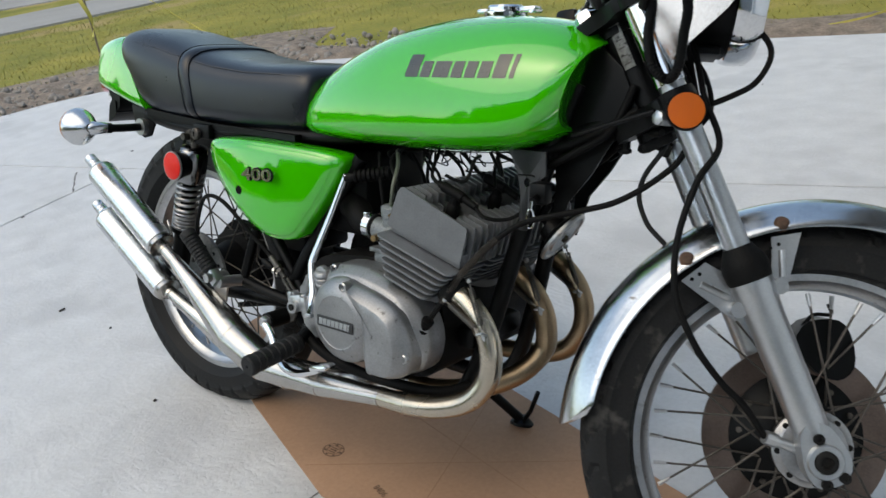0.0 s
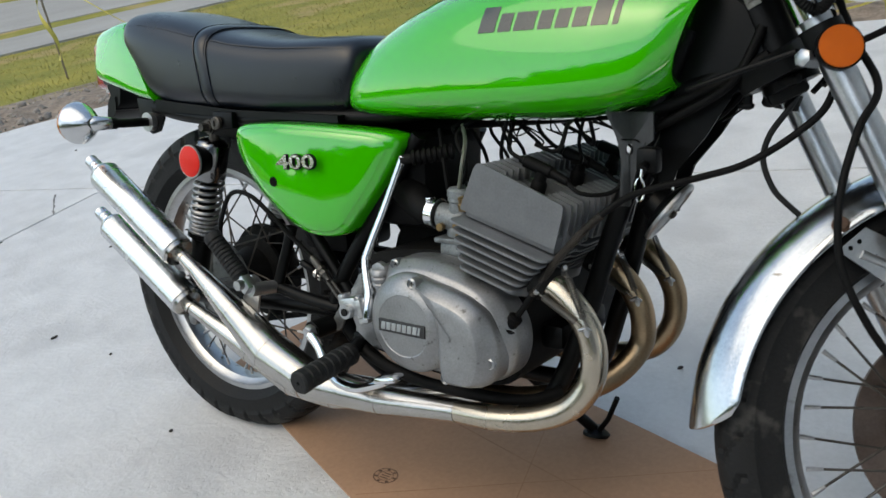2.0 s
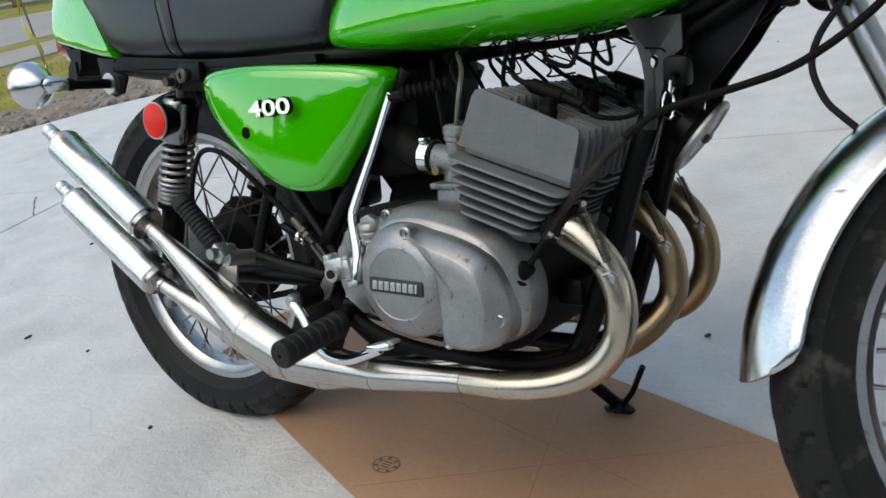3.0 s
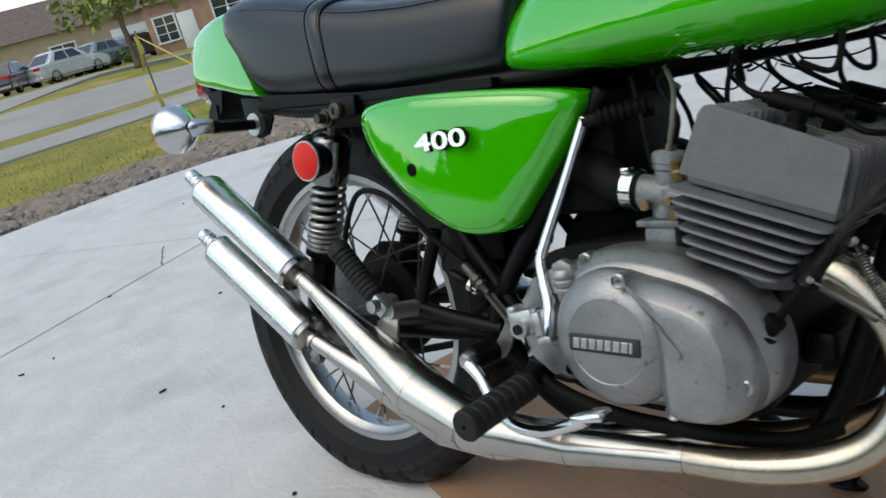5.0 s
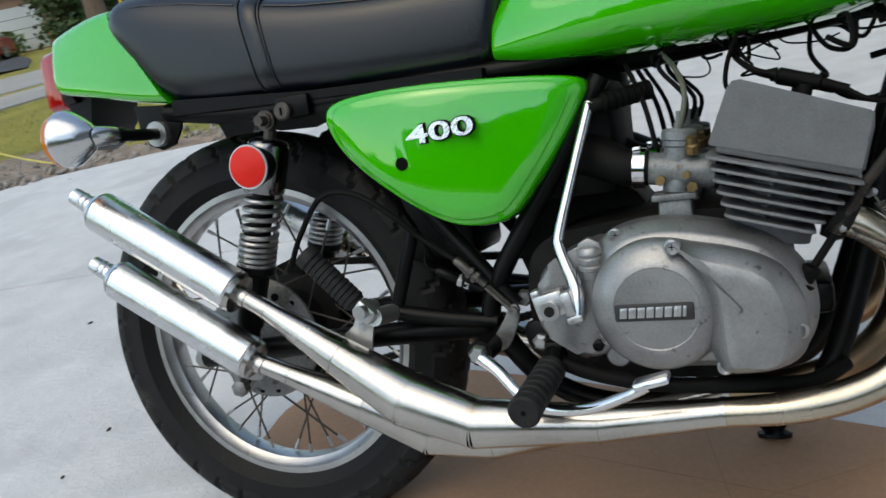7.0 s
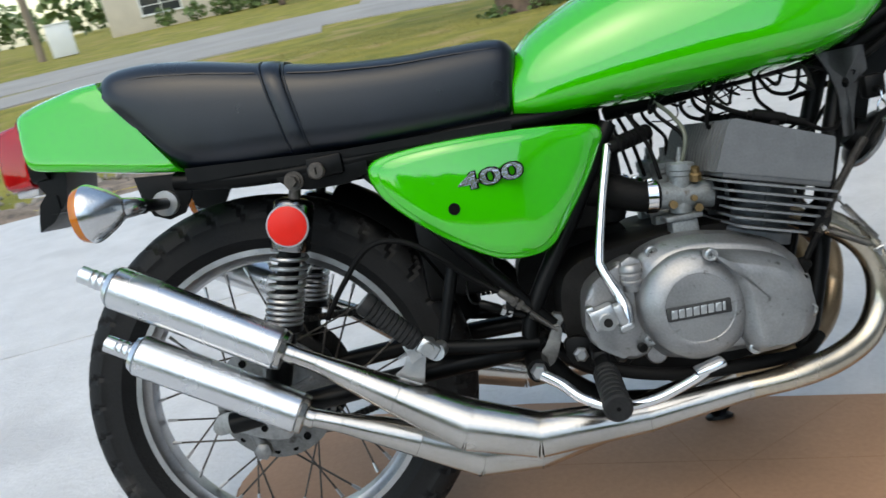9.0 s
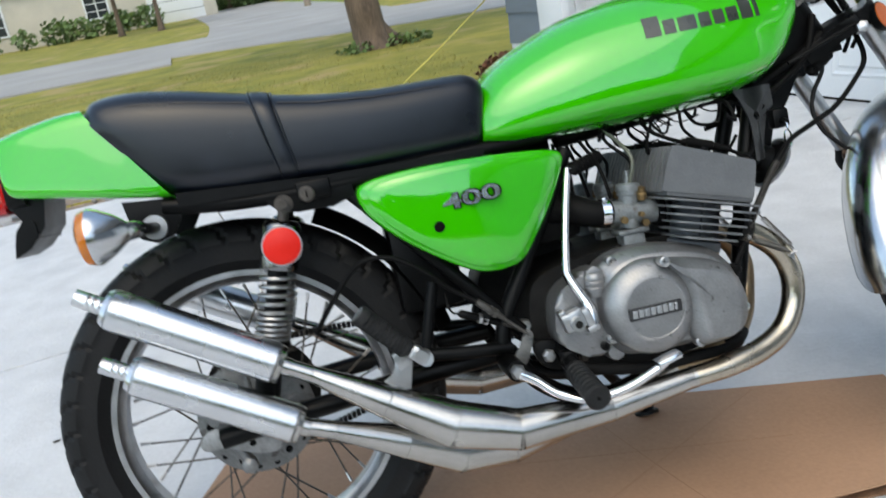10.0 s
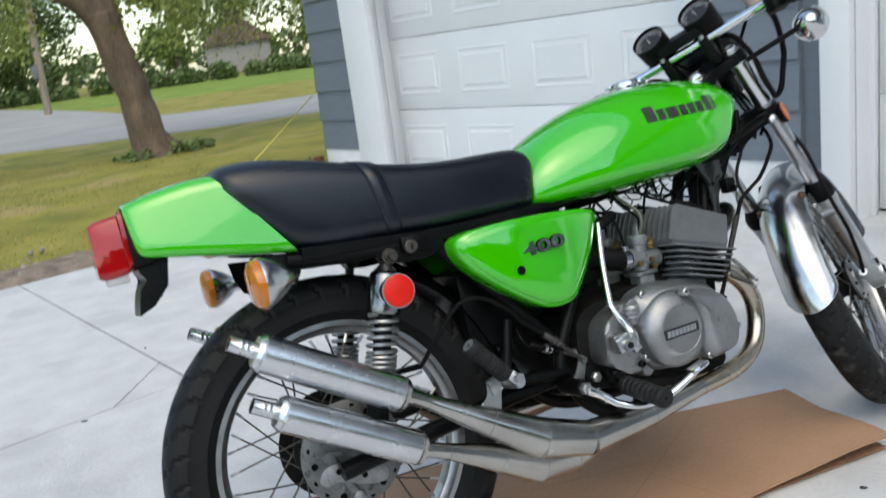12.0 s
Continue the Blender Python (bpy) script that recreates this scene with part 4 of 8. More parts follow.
# the pump housing: a broad sloping shoulder round a flat face
FOOT_LINE = smooth_outline([(0.664, 0.450), (0.690, 0.4445), (0.728, 0.436), (0.760, 0.4245), (0.783, 0.407), (0.7985, 0.377), (0.804, 0.345), (0.796, 0.317), (0.776, 0.302), (0.745, 0.2955), (0.712, 0.2985), (0.700, 0.330), (0.700, 0.375), (0.690, 0.415), (0.672, 0.437)], 5)
FACE_LINE = smooth_outline([(0.673, 0.4445), (0.699, 0.428), (0.731, 0.4175), (0.755, 0.408), (0.770, 0.394), (0.7795, 0.365), (0.779, 0.338), (0.770, 0.314), (0.758, 0.307), (0.738, 0.3075), (0.7225, 0.311), (0.7195, 0.345), (0.7165, 0.385), (0.708, 0.412), (0.689, 0.4345)], 5)
b = bmesh.new()
loops = []
for f, y in ((0.0, -0.165), (0.0, -0.197), (0.05, -0.2015), (0.18, -0.2065), (0.55, -0.2155), (0.85, -0.2205), (0.96, -0.2222), (1.0, -0.2226)):
    loops.append([V((x0 + (x1 - x0) * f, y, z0 + (z1 - z0) * f)) for (x0, z0), (x1, z1) in zip(FOOT_LINE, FACE_LINE)])
for k in (0.7, 0.3, 0.02):
    loops.append([V((0.747 + (x - 0.747) * k, -0.2228, 0.362 + (z - 0.362) * k)) for x, z in FACE_LINE])
skin(b, loops)
part("pump_bulge", b, ALLOY, cover, "scuffed raised alloy bulge", sharp=34)
b = bmesh.new()
lathe(b, [(0.0, -0.03), (0.0785, -0.03), (0.0765, 0.0), (0.0745, 0.006), (0.0705, 0.0115), (0.0630, 0.0175), (0.0540, 0.0222), (0.0490, 0.0240), (0.0470, 0.0243), (0.0460, 0.0236), (0.030, 0.0238), (0.0, 0.0240)], (0.6485, -0.192, 0.375), (0, -1, 0), 64)
part("clutch_disc", b, ALLOY, cover, "round conical face of the clutch cover", sharp=24)
b = bmesh.new()
prism(b, rounded(0.086, 0.0195, 0.002, 2, 0.6455, 0.3722), -0.2150, -0.2180, 0.0008)
plate = part("name_plate", b, DIAL, cover, "small black maker plate", Matrix.Translation((0.6455, 0, 0.3722)) @ Matrix.Rotation(radians(0.4), 4, "Y") @ Matrix.Translation((-0.6455, 0, -0.3722)))
for k in range(8):
    b = bmesh.new()
    wide = 0.0078 if k < 7 else 0.0035
    prism(b, [(0.6075 + k * 0.0098, 0.3665), (0.6075 + k * 0.0098 + wide, 0.3665), (0.6092 + k * 0.0098 + wide, 0.3782), (0.6092 + k * 0.0098, 0.3782)], -0.2170, -0.2191, 0.0003)
    part("plate_mark", b, BUFFED, plate)
for x, z, y in ((0.672, 0.4437, -0.219), (0.793, 0.343, -0.2065), (0.714, 0.3035, -0.202), (0.604, 0.4545, -0.172), (0.583, 0.333, -0.172)):
    b = bmesh.new()
    lathe(b, [(0.0, 0.0), (0.0085, 0.0), (0.0085, 0.016), (0.0065, 0.018), (0.0065, 0.014), (0.0, 0.014)], (x, y + 0.012, z), (0, -1, 0), 16)
    sc_ = part("cover_screw", b, BUFFED, cover)
    b = bmesh.new()
    box(b, (x, y - 0.0024, z), (0.0068, 0.0006, 0.0011))
    box(b, (x, y - 0.0024, z), (0.0011, 0.0006, 0.0068))
    part("screw_slot", b, DIRTYSHADE, sc_)
b = bmesh.new()
prism(b, smooth_outline([(0.500, 0.382), (0.511, 0.418), (0.548, 0.440), (0.590, 0.44), (0.590, 0.33), (0.560, 0.306), (0.525, 0.322), (0.500, 0.345)], 4), -0.10, -0.166, 0.008, seg=3)
part("kick_case", b, ALLOY, bike, "cast alloy gearbox cover round the kick shaft")
b = bmesh.new()
cap_ax = V((0, -0.22, 1)).normalized()
lathe(b, [(0.0, -0.006), (0.0135, -0.006), (0.0135, 0.004), (0.0165, 0.006), (0.0165, 0.010), (0.0148, 0.0115), (0.0148, 0.0135), (0.0168, 0.015), (0.0168, 0.020), (0.0150, 0.0215), (0.0150, 0.0235), (0.0165, 0.025), (0.0160, 0.029), (0.0120, 0.033), (0.0, 0.034)], (0.572, -0.166, 0.413), cap_ax, 24)
prism(b, [(0.5565, 0.437), (0.5875, 0.437), (0.5850, 0.449), (0.5745, 0.4545), (0.5705, 0.4545), (0.5600, 0.449)], -0.1675, -0.1785, 0.0025)
part("oil_cap", b, ALLOY, bike, "ribbed oil filler cap with a thumb grip")
b = bmesh.new()
lathe(b, [(0.0, 0.0), (0.0155, 0.0), (0.0155, 0.020), (0.0135, 0.0235), (0.0, 0.0245)], (0.5905, -0.136, 0.3077), (0, -1, 0), 26)
part("case_plug", b, ALLOY, bike, "round alloy plug at the foot of the engine cover")
b = bmesh.new()
lathe(b, [(0.0, 0.0), (0.0068, 0.0), (0.0068, 0.008), (0.0045, 0.009), (0.0045, 0.006), (0.0, 0.006)], (0.5700, -0.166, 0.3231), (0, -1, 0), 14)
part("case_screw", b, BLACK, bike)
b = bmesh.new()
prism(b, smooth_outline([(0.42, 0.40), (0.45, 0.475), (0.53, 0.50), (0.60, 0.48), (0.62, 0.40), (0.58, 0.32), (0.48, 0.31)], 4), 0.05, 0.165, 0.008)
part("gearbox_cover", b, DIRTYSHADE, bike, "gearbox cover darkened for the shade round it")
# cylinders: three barrels with fins, three finned heads
for cy in (-0.105, 0.014, 0.133):
    cyl = new("cylinder")
    cyl.parent = bike
    tagged(cyl, "grey finned air-cooled cylinder")
    b = bmesh.new()
    lathe(b, [(0.0, -0.12), (0.046, -0.12), (0.046, -0.105), (0.040, -0.10), (0.040, -0.02), (0.0, -0.02)], (0, cy, 0), (0, 0, 1), 28)
    part("barrel", b, GREYCAST, cyl, "", ENG)
    for k in range(6):
        b = bmesh.new()
        half = 0.0835 - 0.0066 * k
        prism(b, rounded(2 * half - 0.006, 0.1035, 0.012, 3, -0.003, cy), -0.0405 - k * 0.0118, -0.0372 - k * 0.0118, 0.0008, at=Matrix.Rotation(radians(90), 4, "X"))
        part("fin", b, GREYCAST, cyl, "", ENG)
    for s in (-1, 1):
        b = bmesh.new()
        box(b, (-0.009, cy + s * 0.0485, -0.069), (0.0048, 0.005, 0.060), 0.001)
        part("fin_web", b, GREYCAST, cyl, "", ENG)
    for k in range(7):
        y = cy - 0.049 + k * 0.0172
        b = bmesh.new()
        outer = (cy < -0.05 and k == 0) or (cy > 0.05 and k == 6)
        if outer:
            o = [(-0.084, -0.025), (-0.082, -0.0275), (0.072, -0.0265), (0.074, -0.024), (0.0722, 0.020), (0.0708, 0.0325), (0.068, 0.0355), (-0.066, 0.0475), (-0.0735, 0.0445), (-0.0775, 0.036)]
            prism(b, o, y - 0.0025, y + 0.0025, 0.001)
        else:
            o = [(-0.083, -0.028), (0.079, -0.028), (0.077, 0.020), (0.0735, 0.034), (0.036, 0.037), (0.034, 0.021), (0.016, 0.0185), (0.014, 0.004), (-0.016, 0.006), (-0.018, 0.025), (-0.032, 0.027), (-0.034, 0.0445), (-0.066, 0.0475), (-0.074, 0.042), (-0.082, 0.005)]
            if k in (0, 6):
                o = [(-0.083, -0.028), (0.079, -0.028), (0.077, 0.020), (0.0735, 0.034), (0.036, 0.037), (0.030, 0.026), (-0.026, 0.030), (-0.034, 0.0445), (-0.066, 0.0475), (-0.074, 0.042), (-0.082, 0.005)]
            prism(b, o, y - 0.0024, y + 0.0024, 0.0008)
        part("head_fin", b, GREYCAST, cyl, "broad flat outer head fin" if outer else "", ENG)
    b = bmesh.new()
    box(b, (0, cy, -0.022), (0.150, 0.10, 0.026), 0.004)
    lathe(b, [(0.0, -0.02), (0.026, -0.02), (0.022, 0.010), (0.0, 0.010)], (0, cy, 0), (0, 0, 1), 20)
    part("head_core", b, GREYCAST, cyl, "", ENG)
    b = bmesh.new()
    lathe(b, [(0.0, 0.0), (0.009, 0.0), (0.010, 0.010), (0.0115, 0.013), (0.0115, 0.032), (0.008, 0.038), (0.0, 0.038)], (0.002, cy, 0.004), (0, 0, 1), 14)
    tube(b, [(0.002, cy, 0.030), (0.002, cy, 0.052)], [0.0095, 0.0085], 14)
    tube(b, [(-0.036, cy + 0.003, 0.058), (-0.030, cy + 0.002, 0.058), (-0.028, cy + 0.002, 0.058), (0.016, cy, 0.056), (0.018, cy, 0.056), (0.046, cy - 0.003, 0.053)], [0.006, 0.006, 0.0092, 0.0088, 0.0066, 0.0058], 12)
    tube(b, spline([(-0.034, cy + 0.003, 0.058), (-0.06, cy + 0.008, 0.062), (-0.085, cy * 0.7 + 0.01, 0.078), (-0.09, cy * 0.4, 0.11)], 5), 0.0034, 8)
    tube(b, spline([(0.044, cy - 0.003, 0.053), (0.07, cy - 0.006, 0.046), (0.10, cy * 0.8, 0.055), (0.115, cy * 0.5, 0.09)], 5), 0.0032, 8)
    part("plug_cap", b, RUBBER, cyl, "black spark plug cap and lead", ENG)
    # carburettor behind each cylinder
    cb = new("carburettor")
    cb.parent = bike
    tagged(cb, "grey cast carburettor with black rubber intake boot")
    y = cy * 0.98
    b = bmesh.new()
    tube(b, [(0.735, y, 0.508), (0.640, y, 0.522)], 0.0195, 16)
    lathe(b, [(0.0, -0.02), (0.016, -0.02), (0.016, 0.032), (0.0185, 0.034), (0.0185, 0.048), (0.013, 0.054), (0.0, 0.054)], (0.672, y, 0.512), (0.12, 0, 1), 18)
    part("body", b, ZINC, cb)
    b = bmesh.new()
    box(b, (0.668, y, 0.487), (0.052, 0.046, 0.008), 0.002)
    box(b, (0.668, y, 0.470), (0.040, 0.038, 0.032), 0.007)
    lathe(b, [(0.0, -0.004), (0.0075, -0.004), (0.0075, 0.006), (0.0, 0.006)], (0.668, y, 0.452), (0, 0, 1), 6)
    part("float_bowl", b, ZINC, cb, "", Matrix.Identity(4))
    b = bmesh.new()
    lathe(b, [(0.019, 0.0), (0.0205, 0.001), (0.0205, 0.010), (0.017, 0.013), (0.0, 0.013)], (0.6775, y, 0.552), (0.12, 0, 1), 24)
    lathe(b, [(0.0, 0.0), (0.006, 0.0), (0.006, 0.008), (0.0042, 0.009), (0.0042, 0.022), (0.0, 0.022)], (0.679, y, 0.564), (0.12, 0, 1), 8)
    part("top_cap", b, ZINC, cb)
    b = bmesh.new()
    lathe(b, [(0.0, 0.0), (0.0085, 0.0), (0.0085, 0.010), (0.006, 0.012), (0.006, 0.020), (0.0, 0.020)], (0.694, y - 0.014, 0.536), (0, -0.35, 1), 8)
    part("choke_plunger", b, BRASS, cb)
    b = bmesh.new()
    lathe(b, [(0.0, 0.0), (0.0065, 0.0), (0.0065, 0.007), (0.0, 0.007)], (0.690, y - 0.018, 0.497), (0, -1, 0), 6)
    part("air_jet_plug", b, BRASS, cb)
    b = bmesh.new()
    lathe(b, [(0.0205, -0.006), (0.0250, -0.005), (0.0250, 0.006), (0.0205, 0.007)], (0.722, y, 0.510), (1, 0, -0.12), 20)
    part("manifold_sleeve", b, RUBBER, cb)
    b = bmesh.new()
    lathe(b, [(0.0215, -0.008), (0.0245, -0.007), (0.0245, 0.007), (0.0215, 0.008)], (0.630, y, 0.524), (1, 0, -0.12), 20)
    box(b, (0.630, y - 0.012, 0.547), (0.009, 0.014, 0.007), 0.001)
    part("hose_clamp", b, CHROME, cb, "bright hose clamp")
    b = bmesh.new()
    tube(b, spline([(0.640, y, 0.523), (0.610, y, 0.528), (0.57, y * 0.8, 0.545), (0.53, y * 0.6, 0.555)], 5), [0.0215, 0.0225, 0.027, 0.031], 18)
    part("intake_boot", b, RUBBER, cb)
    b = bmesh.new()
    lathe(b, [(0.0, 0), (0.006, 0.0), (0.006, 0.008), (0.0, 0.008)], (0.655, y - 0.018, 0.508), (0, -1, 0), 10)
    lathe(b, [(0.0, 0), (0.0045, 0.0), (0.0045, 0.010), (0.0, 0.010)], (0.685, y - 0.018, 0.512), (0, -1, 0), 10)
    part("mixture_screw", b, BRASS, cb)
    b = bmesh.new()
    tube(b, spline([(0.680, y, 0.565), (0.690, y, 0.60), (0.66, y * 0.8, 0.645), (0.70, y * 0.5, 0.675)], 5), 0.003, 8)
    tube(b, spline([(0.650, y + 0.01, 0.545), (0.640, y + 0.012, 0.60), (0.62, y * 0.7, 0.65)], 5), 0.0032, 8)
    part("throttle_cable", b, RUBBER, cb)


# ---- exhausts ----
def exhaust(side, y_head, y_pipe, run, muffler, material, lab):
    """run: the chamber's (x, y, z, radius) from the header back; muffler: its two ends and tip."""
    ex = new("exhaust")
    ex.parent = bike
    tagged(ex, lab)
    bend = [(0.838, y_head, 0.452), (0.868, y_head, 0.437), (0.900, y_head, 0.405), (0.916, y_head, 0.365), (0.912, y_head, 0.318), (0.884, y_head * 0.7 + y_pipe * 0.3, 0.277), (0.835, y_head * 0.3 + y_pipe * 0.7, 0.254), (0.77, y_pipe, 0.243), (0.705, y_pipe, 0.2385)]
    b = bmesh.new()
    tube(b, spline(bend, 9), [0.0188] * 6 + [0.0172], 32)
    part("header_pipe", b, material, ex, "bent header pipe", sharp=60)
    b = bmesh.new()
    ring(b, [(0.0165, -0.003), (0.0182, -0.003), (0.0182, 0.003), (0.0165, 0.003)], (0.705, y_pipe, 0.2385), (1, 0, 0.03), 28)
    part("weld_seam", b, STEEL, ex)
    b = bmesh.new()
    lathe(b, [(0.019, -0.012), (0.026, -0.010), (0.0265, 0.006), (0.021, 0.012)], (0.842, y_head, 0.450), (0.86, 0, -0.5), 24)
    part("flange", b, DIRTYSHADE, ex)
    lug = V((0.911, y_head - 0.0195, 0.4000))
    b = bmesh.new()
    box(b, lug + V((0.001, 0.004, -0.008)), (0.012, 0.006, 0.012), 0.002)
    tube(b, [lug + V((-0.003, 0.006, -0.006)), lug + V((-0.003, -0.007, -0.002)), lug + V((0.005, -0.007, 0.003)), lug + V((0.008, 0.004, -0.004))], 0.0022, 8)
    part("spring_hook", b, BUFFED, ex, "welded spring hook")
    for p0, p1 in ((V((0.846, y_head - 0.022, 0.4375)), lug + V((-0.006, -0.003, 0.004))), (V((0.877, y_head - 0.004, 0.4690)), lug + V((0.003, -0.003, 0.008)))):
        d = (p1 - p0).normalized()
        b = bmesh.new()
        coil(b, p0 + d * 0.006, p1 - d * 0.006, 0.0042, 0.0010, 20, 5)
        tube(b, [p0 - d * 0.004, p0 + d * 0.008], 0.0013, 6)
        tube(b, [p1 - d * 0.008, p1 + d * 0.003], 0.0013, 6)
        part("spring", b, SPRINGWIRE, ex, "taut retaining spring")
        b = bmesh.new()
        lathe(b, [(0.0, -0.007), (0.0045, -0.007), (0.0045, 0.003), (0.003, 0.0055), (0.0, 0.0055)], p0 - d * 0.006, V((0.5, -0.7, 0.3)), 8)
        part("flange_nut", b, BUFFED, ex)
    # chamber in sheet-metal cones with welds at each kink
    for i, (p, q) in enumerate(zip(run, run[1:])):
        b = bmesh.new()
        p3, q3 = V(p[:3]), V(q[:3])
        tube(b, [p3, p3.lerp(q3, 0.5), q3], [p[3], (p[3] + q[3]) / 2, q[3]], 32, caps=False)
        part("cone", b, STEEL, ex, "polished steel cone of the expansion chamber", sharp=60)
        if i:
            d = ((q3 - p3).normalized() + (p3 - V(run[i - 1][:3])).normalized()).normalized()
            b = bmesh.new()
            ring(b, [(p[3] - 0.001, -0.0016), (p[3] + 0.0008, -0.001), (p[3] + 0.0008, 0.001), (p[3] - 0.001, 0.0016)], p3, d, 32)
            part("weld", b, STEEL, ex)
    a, c, tip = V(muffler[0]), V(muffler[1]), V(muffler[2])
    ax = (c - a).normalized()
    ln = (c - a).length
    mu = new("muffler")
    mu.parent = ex
    tagged(mu, "satin aluminium muffler can")
    b = bmesh.new()
    R = muffler[3]
    lathe(b, [(0.0, 0.0), (R * 0.6, 0.0), (R - 0.004, 0.001), (R, 0.005), (R, ln - 0.005), (R - 0.004, ln - 0.001), (R * 0.6, ln), (0.0, ln)], a, ax, 36)
    part("can", b, ALUMINIUM, mu)
    b = bmesh.new()
    lt = (tip - c).length
    lathe(b, [(R - 0.001, -0.002), (R * 0.80, 0.006), (0.0135, 0.0065), (0.0132, 0.012), (0.0140, 0.0135), (0.0132, 0.015), (0.0131, 0.021), (0.0139, 0.0225), (0.0131, 0.024), (0.0130, 0.030), (0.0138, 0.0315), (0.0130, 0.033), (0.0128, lt), (0.0112, lt), (0.0112, lt - 0.03), (0.0, lt - 0.03)], c, (tip - c).normalized(), 28)
    part("tail_tip", b, ALUMINIUM, mu, "thin open tail pipe")
    b = bmesh.new()
    lathe(b, [(0.0113, 0.0255), (0.0109, 0.0255), (0.0107, 0.001), (0.0, 0.001), (0.0, 0.0), (0.0113, 0.0)], tip - (tip - c).normalized() * 0.026, (tip - c).normalized(), 24)
    part("bore", b, HOLE, mu)
    b = bmesh.new()
    lathe(b, [(R - 0.001, 0.001), (R * 0.9, -0.006), (0.0145, -0.008), (0.0145, -0.02)], a, ax, 30)
    part("end_cap", b, STEEL, mu)
    return ex


exhaust(-1, -0.140, -0.168, [(0.705, -0.168, 0.2385, 0.0172), (0.56, -0.173, 0.226, 0.0235), (0.405, -0.180, 0.229, 0.0325), (0.309, -0.174, 0.260, 0.0375), (0.215, -0.171, 0.320, 0.027), (0.112, -0.171, 0.389, 0.0135), (0.06, -0.171, 0.420, 0.0125)],
        [(0.066, -0.171, 0.4165), (-0.152, -0.170, 0.5535), (-0.194, -0.170, 0.580), 0.0315], surface("golden_header_steel", (0.51, 0.452, 0.368), 0.26, 1.0, var=0.1, scale=12, fine=250, bump=0.03), "polished steel expansion chamber exhaust with aluminium muffler")
exhaust(0, 0.026, -0.085, [(0.705, -0.085, 0.2385, 0.0172), (0.55, -0.100, 0.205, 0.024), (0.40, -0.110, 0.186, 0.033), (0.315, -0.125, 0.200, 0.036), (0.23, -0.148, 0.245, 0.027), (0.128, -0.166, 0.294, 0.0145), (0.06, -0.170, 0.323, 0.0125)],
        [(0.074, -0.170, 0.319), (-0.141, -0.170, 0.450), (-0.182, -0.170, 0.475), 0.0305], HEATED, "heat-tinted middle exhaust with lower aluminium muffler")
exhaust(1, 0.158, 0.165, [(0.705, 0.165, 0.2385, 0.0172), (0.56, 0.168, 0.226, 0.0235), (0.405, 0.170, 0.229, 0.0325), (0.309, 0.172, 0.260, 0.0375), (0.215, 0.171, 0.330, 0.027), (0.112, 0.171, 0.399, 0.0135), (0.06, 0.171, 0.428, 0.0125)],
        [(0.060, 0.171, 0.430), (-0.158, 0.171, 0.561), (-0.204, 0.171, 0.588), 0.0315], HEATED, "far-side heat-tinted exhaust with aluminium muffler")
b = bmesh.new()
prism(b, smooth_outline([(0.217, 0.345), (0.221, 0.335), (0.240, 0.322), (0.254, 0.318), (0.2565, 0.330), (0.262, 0.352), (0.268, 0.376), (0.256, 0.386), (0.240, 0.380), (0.236, 0.362), (0.228, 0.352)], 3), -0.146, -0.150, 0.001)
prism(b, [(0.236, 0.386), (0.2445, 0.358), (0.262, 0.366), (0.255, 0.392)], -0.150, -0.158, 0.001)
part("exhaust_hanger", b, BUFFED, bike, "bright bracket holding the exhaust")

# ---- controls on the right side ----
b = bmesh.new()
tube(b, spline([(0.553, -0.187, 0.366), (0.554, -0.183, 0.386), (0.5505, -0.176, 0.402), (0.541, -0.169, 0.426), (0.5345, -0.163, 0.446), (0.5355, -0.158, 0.463), (0.556, -0.134, 0.535), (0.577, -0.117, 0.602), (0.579, -0.116, 0.608)], 5), [0.0098, 0.0098, 0.0092, 0.0085, 0.0078, 0.0070, 0.0066, 0.0066, 0.0068], 14)
kick = part("kick_lever", b, CHROME, bike, "chrome kick-start lever with black rubber")
b = bmesh.new()
box(b, (0.522, -0.186, 0.380), (0.036, 0.024, 0.031), 0.004, Euler((0, radians(-14), 0)).to_matrix())
box(b, (0.506, -0.186, 0.393), (0.012, 0.020, 0.012), 0.003, Euler((0, radians(-14), 0)).to_matrix())
box(b, (0.545, -0.188, 0.381), (0.013, 0.022, 0.030), 0.003, Euler((0, radians(-14), 0)).to_matrix())
box(b, (0.551, -0.186, 0.362), (0.020, 0.020, 0.010), 0.003, Euler((0, radians(-14), 0)).to_matrix())
lathe(b, [(0.0, 0.0), (0.0115, 0.0), (0.0115, 0.012), (0.0, 0.012)], (0.525, -0.196, 0.376), (0, -1, 0), 18)
part("knuckle", b, BUFFED, kick)
b = bmesh.new()
lathe(b, [(0.0, 0), (0.0062, 0), (0.0062, 0.002), (0.0, 0.002)], (0.525, -0.2085, 0.376), (0, -1, 0), 14)
part("pinch_bolt", b, DIRTYSHADE, kick)
b = bmesh.new()
p0, p1 = V((0.583, -0.113, 0.606)), V((0.650, -0.072, 0.617))
prof = []
ln = (p1 - p0).length
for k in range(8):
    h = 0.010 + k * (ln - 0.012) / 8
    prof += [(0.0095, h), (0.0122, h + 0.0015), (0.0122, h + 0.0055), (0.0095, h + 0.007)]
lathe(b, [(0.0, 0.006)] + prof + [(0.0, ln)], p0, p1 - p0, 16)
part("rubber", b, RUBBER, kick, "ribbed black kick rubber")
b = bmesh.new()
tube(b, [p0 - (p1 - p0) * 0.1, p0.lerp(p1, 0.2)], 0.008, 12)
part("pivot", b, DIRTYSHADE, kick)


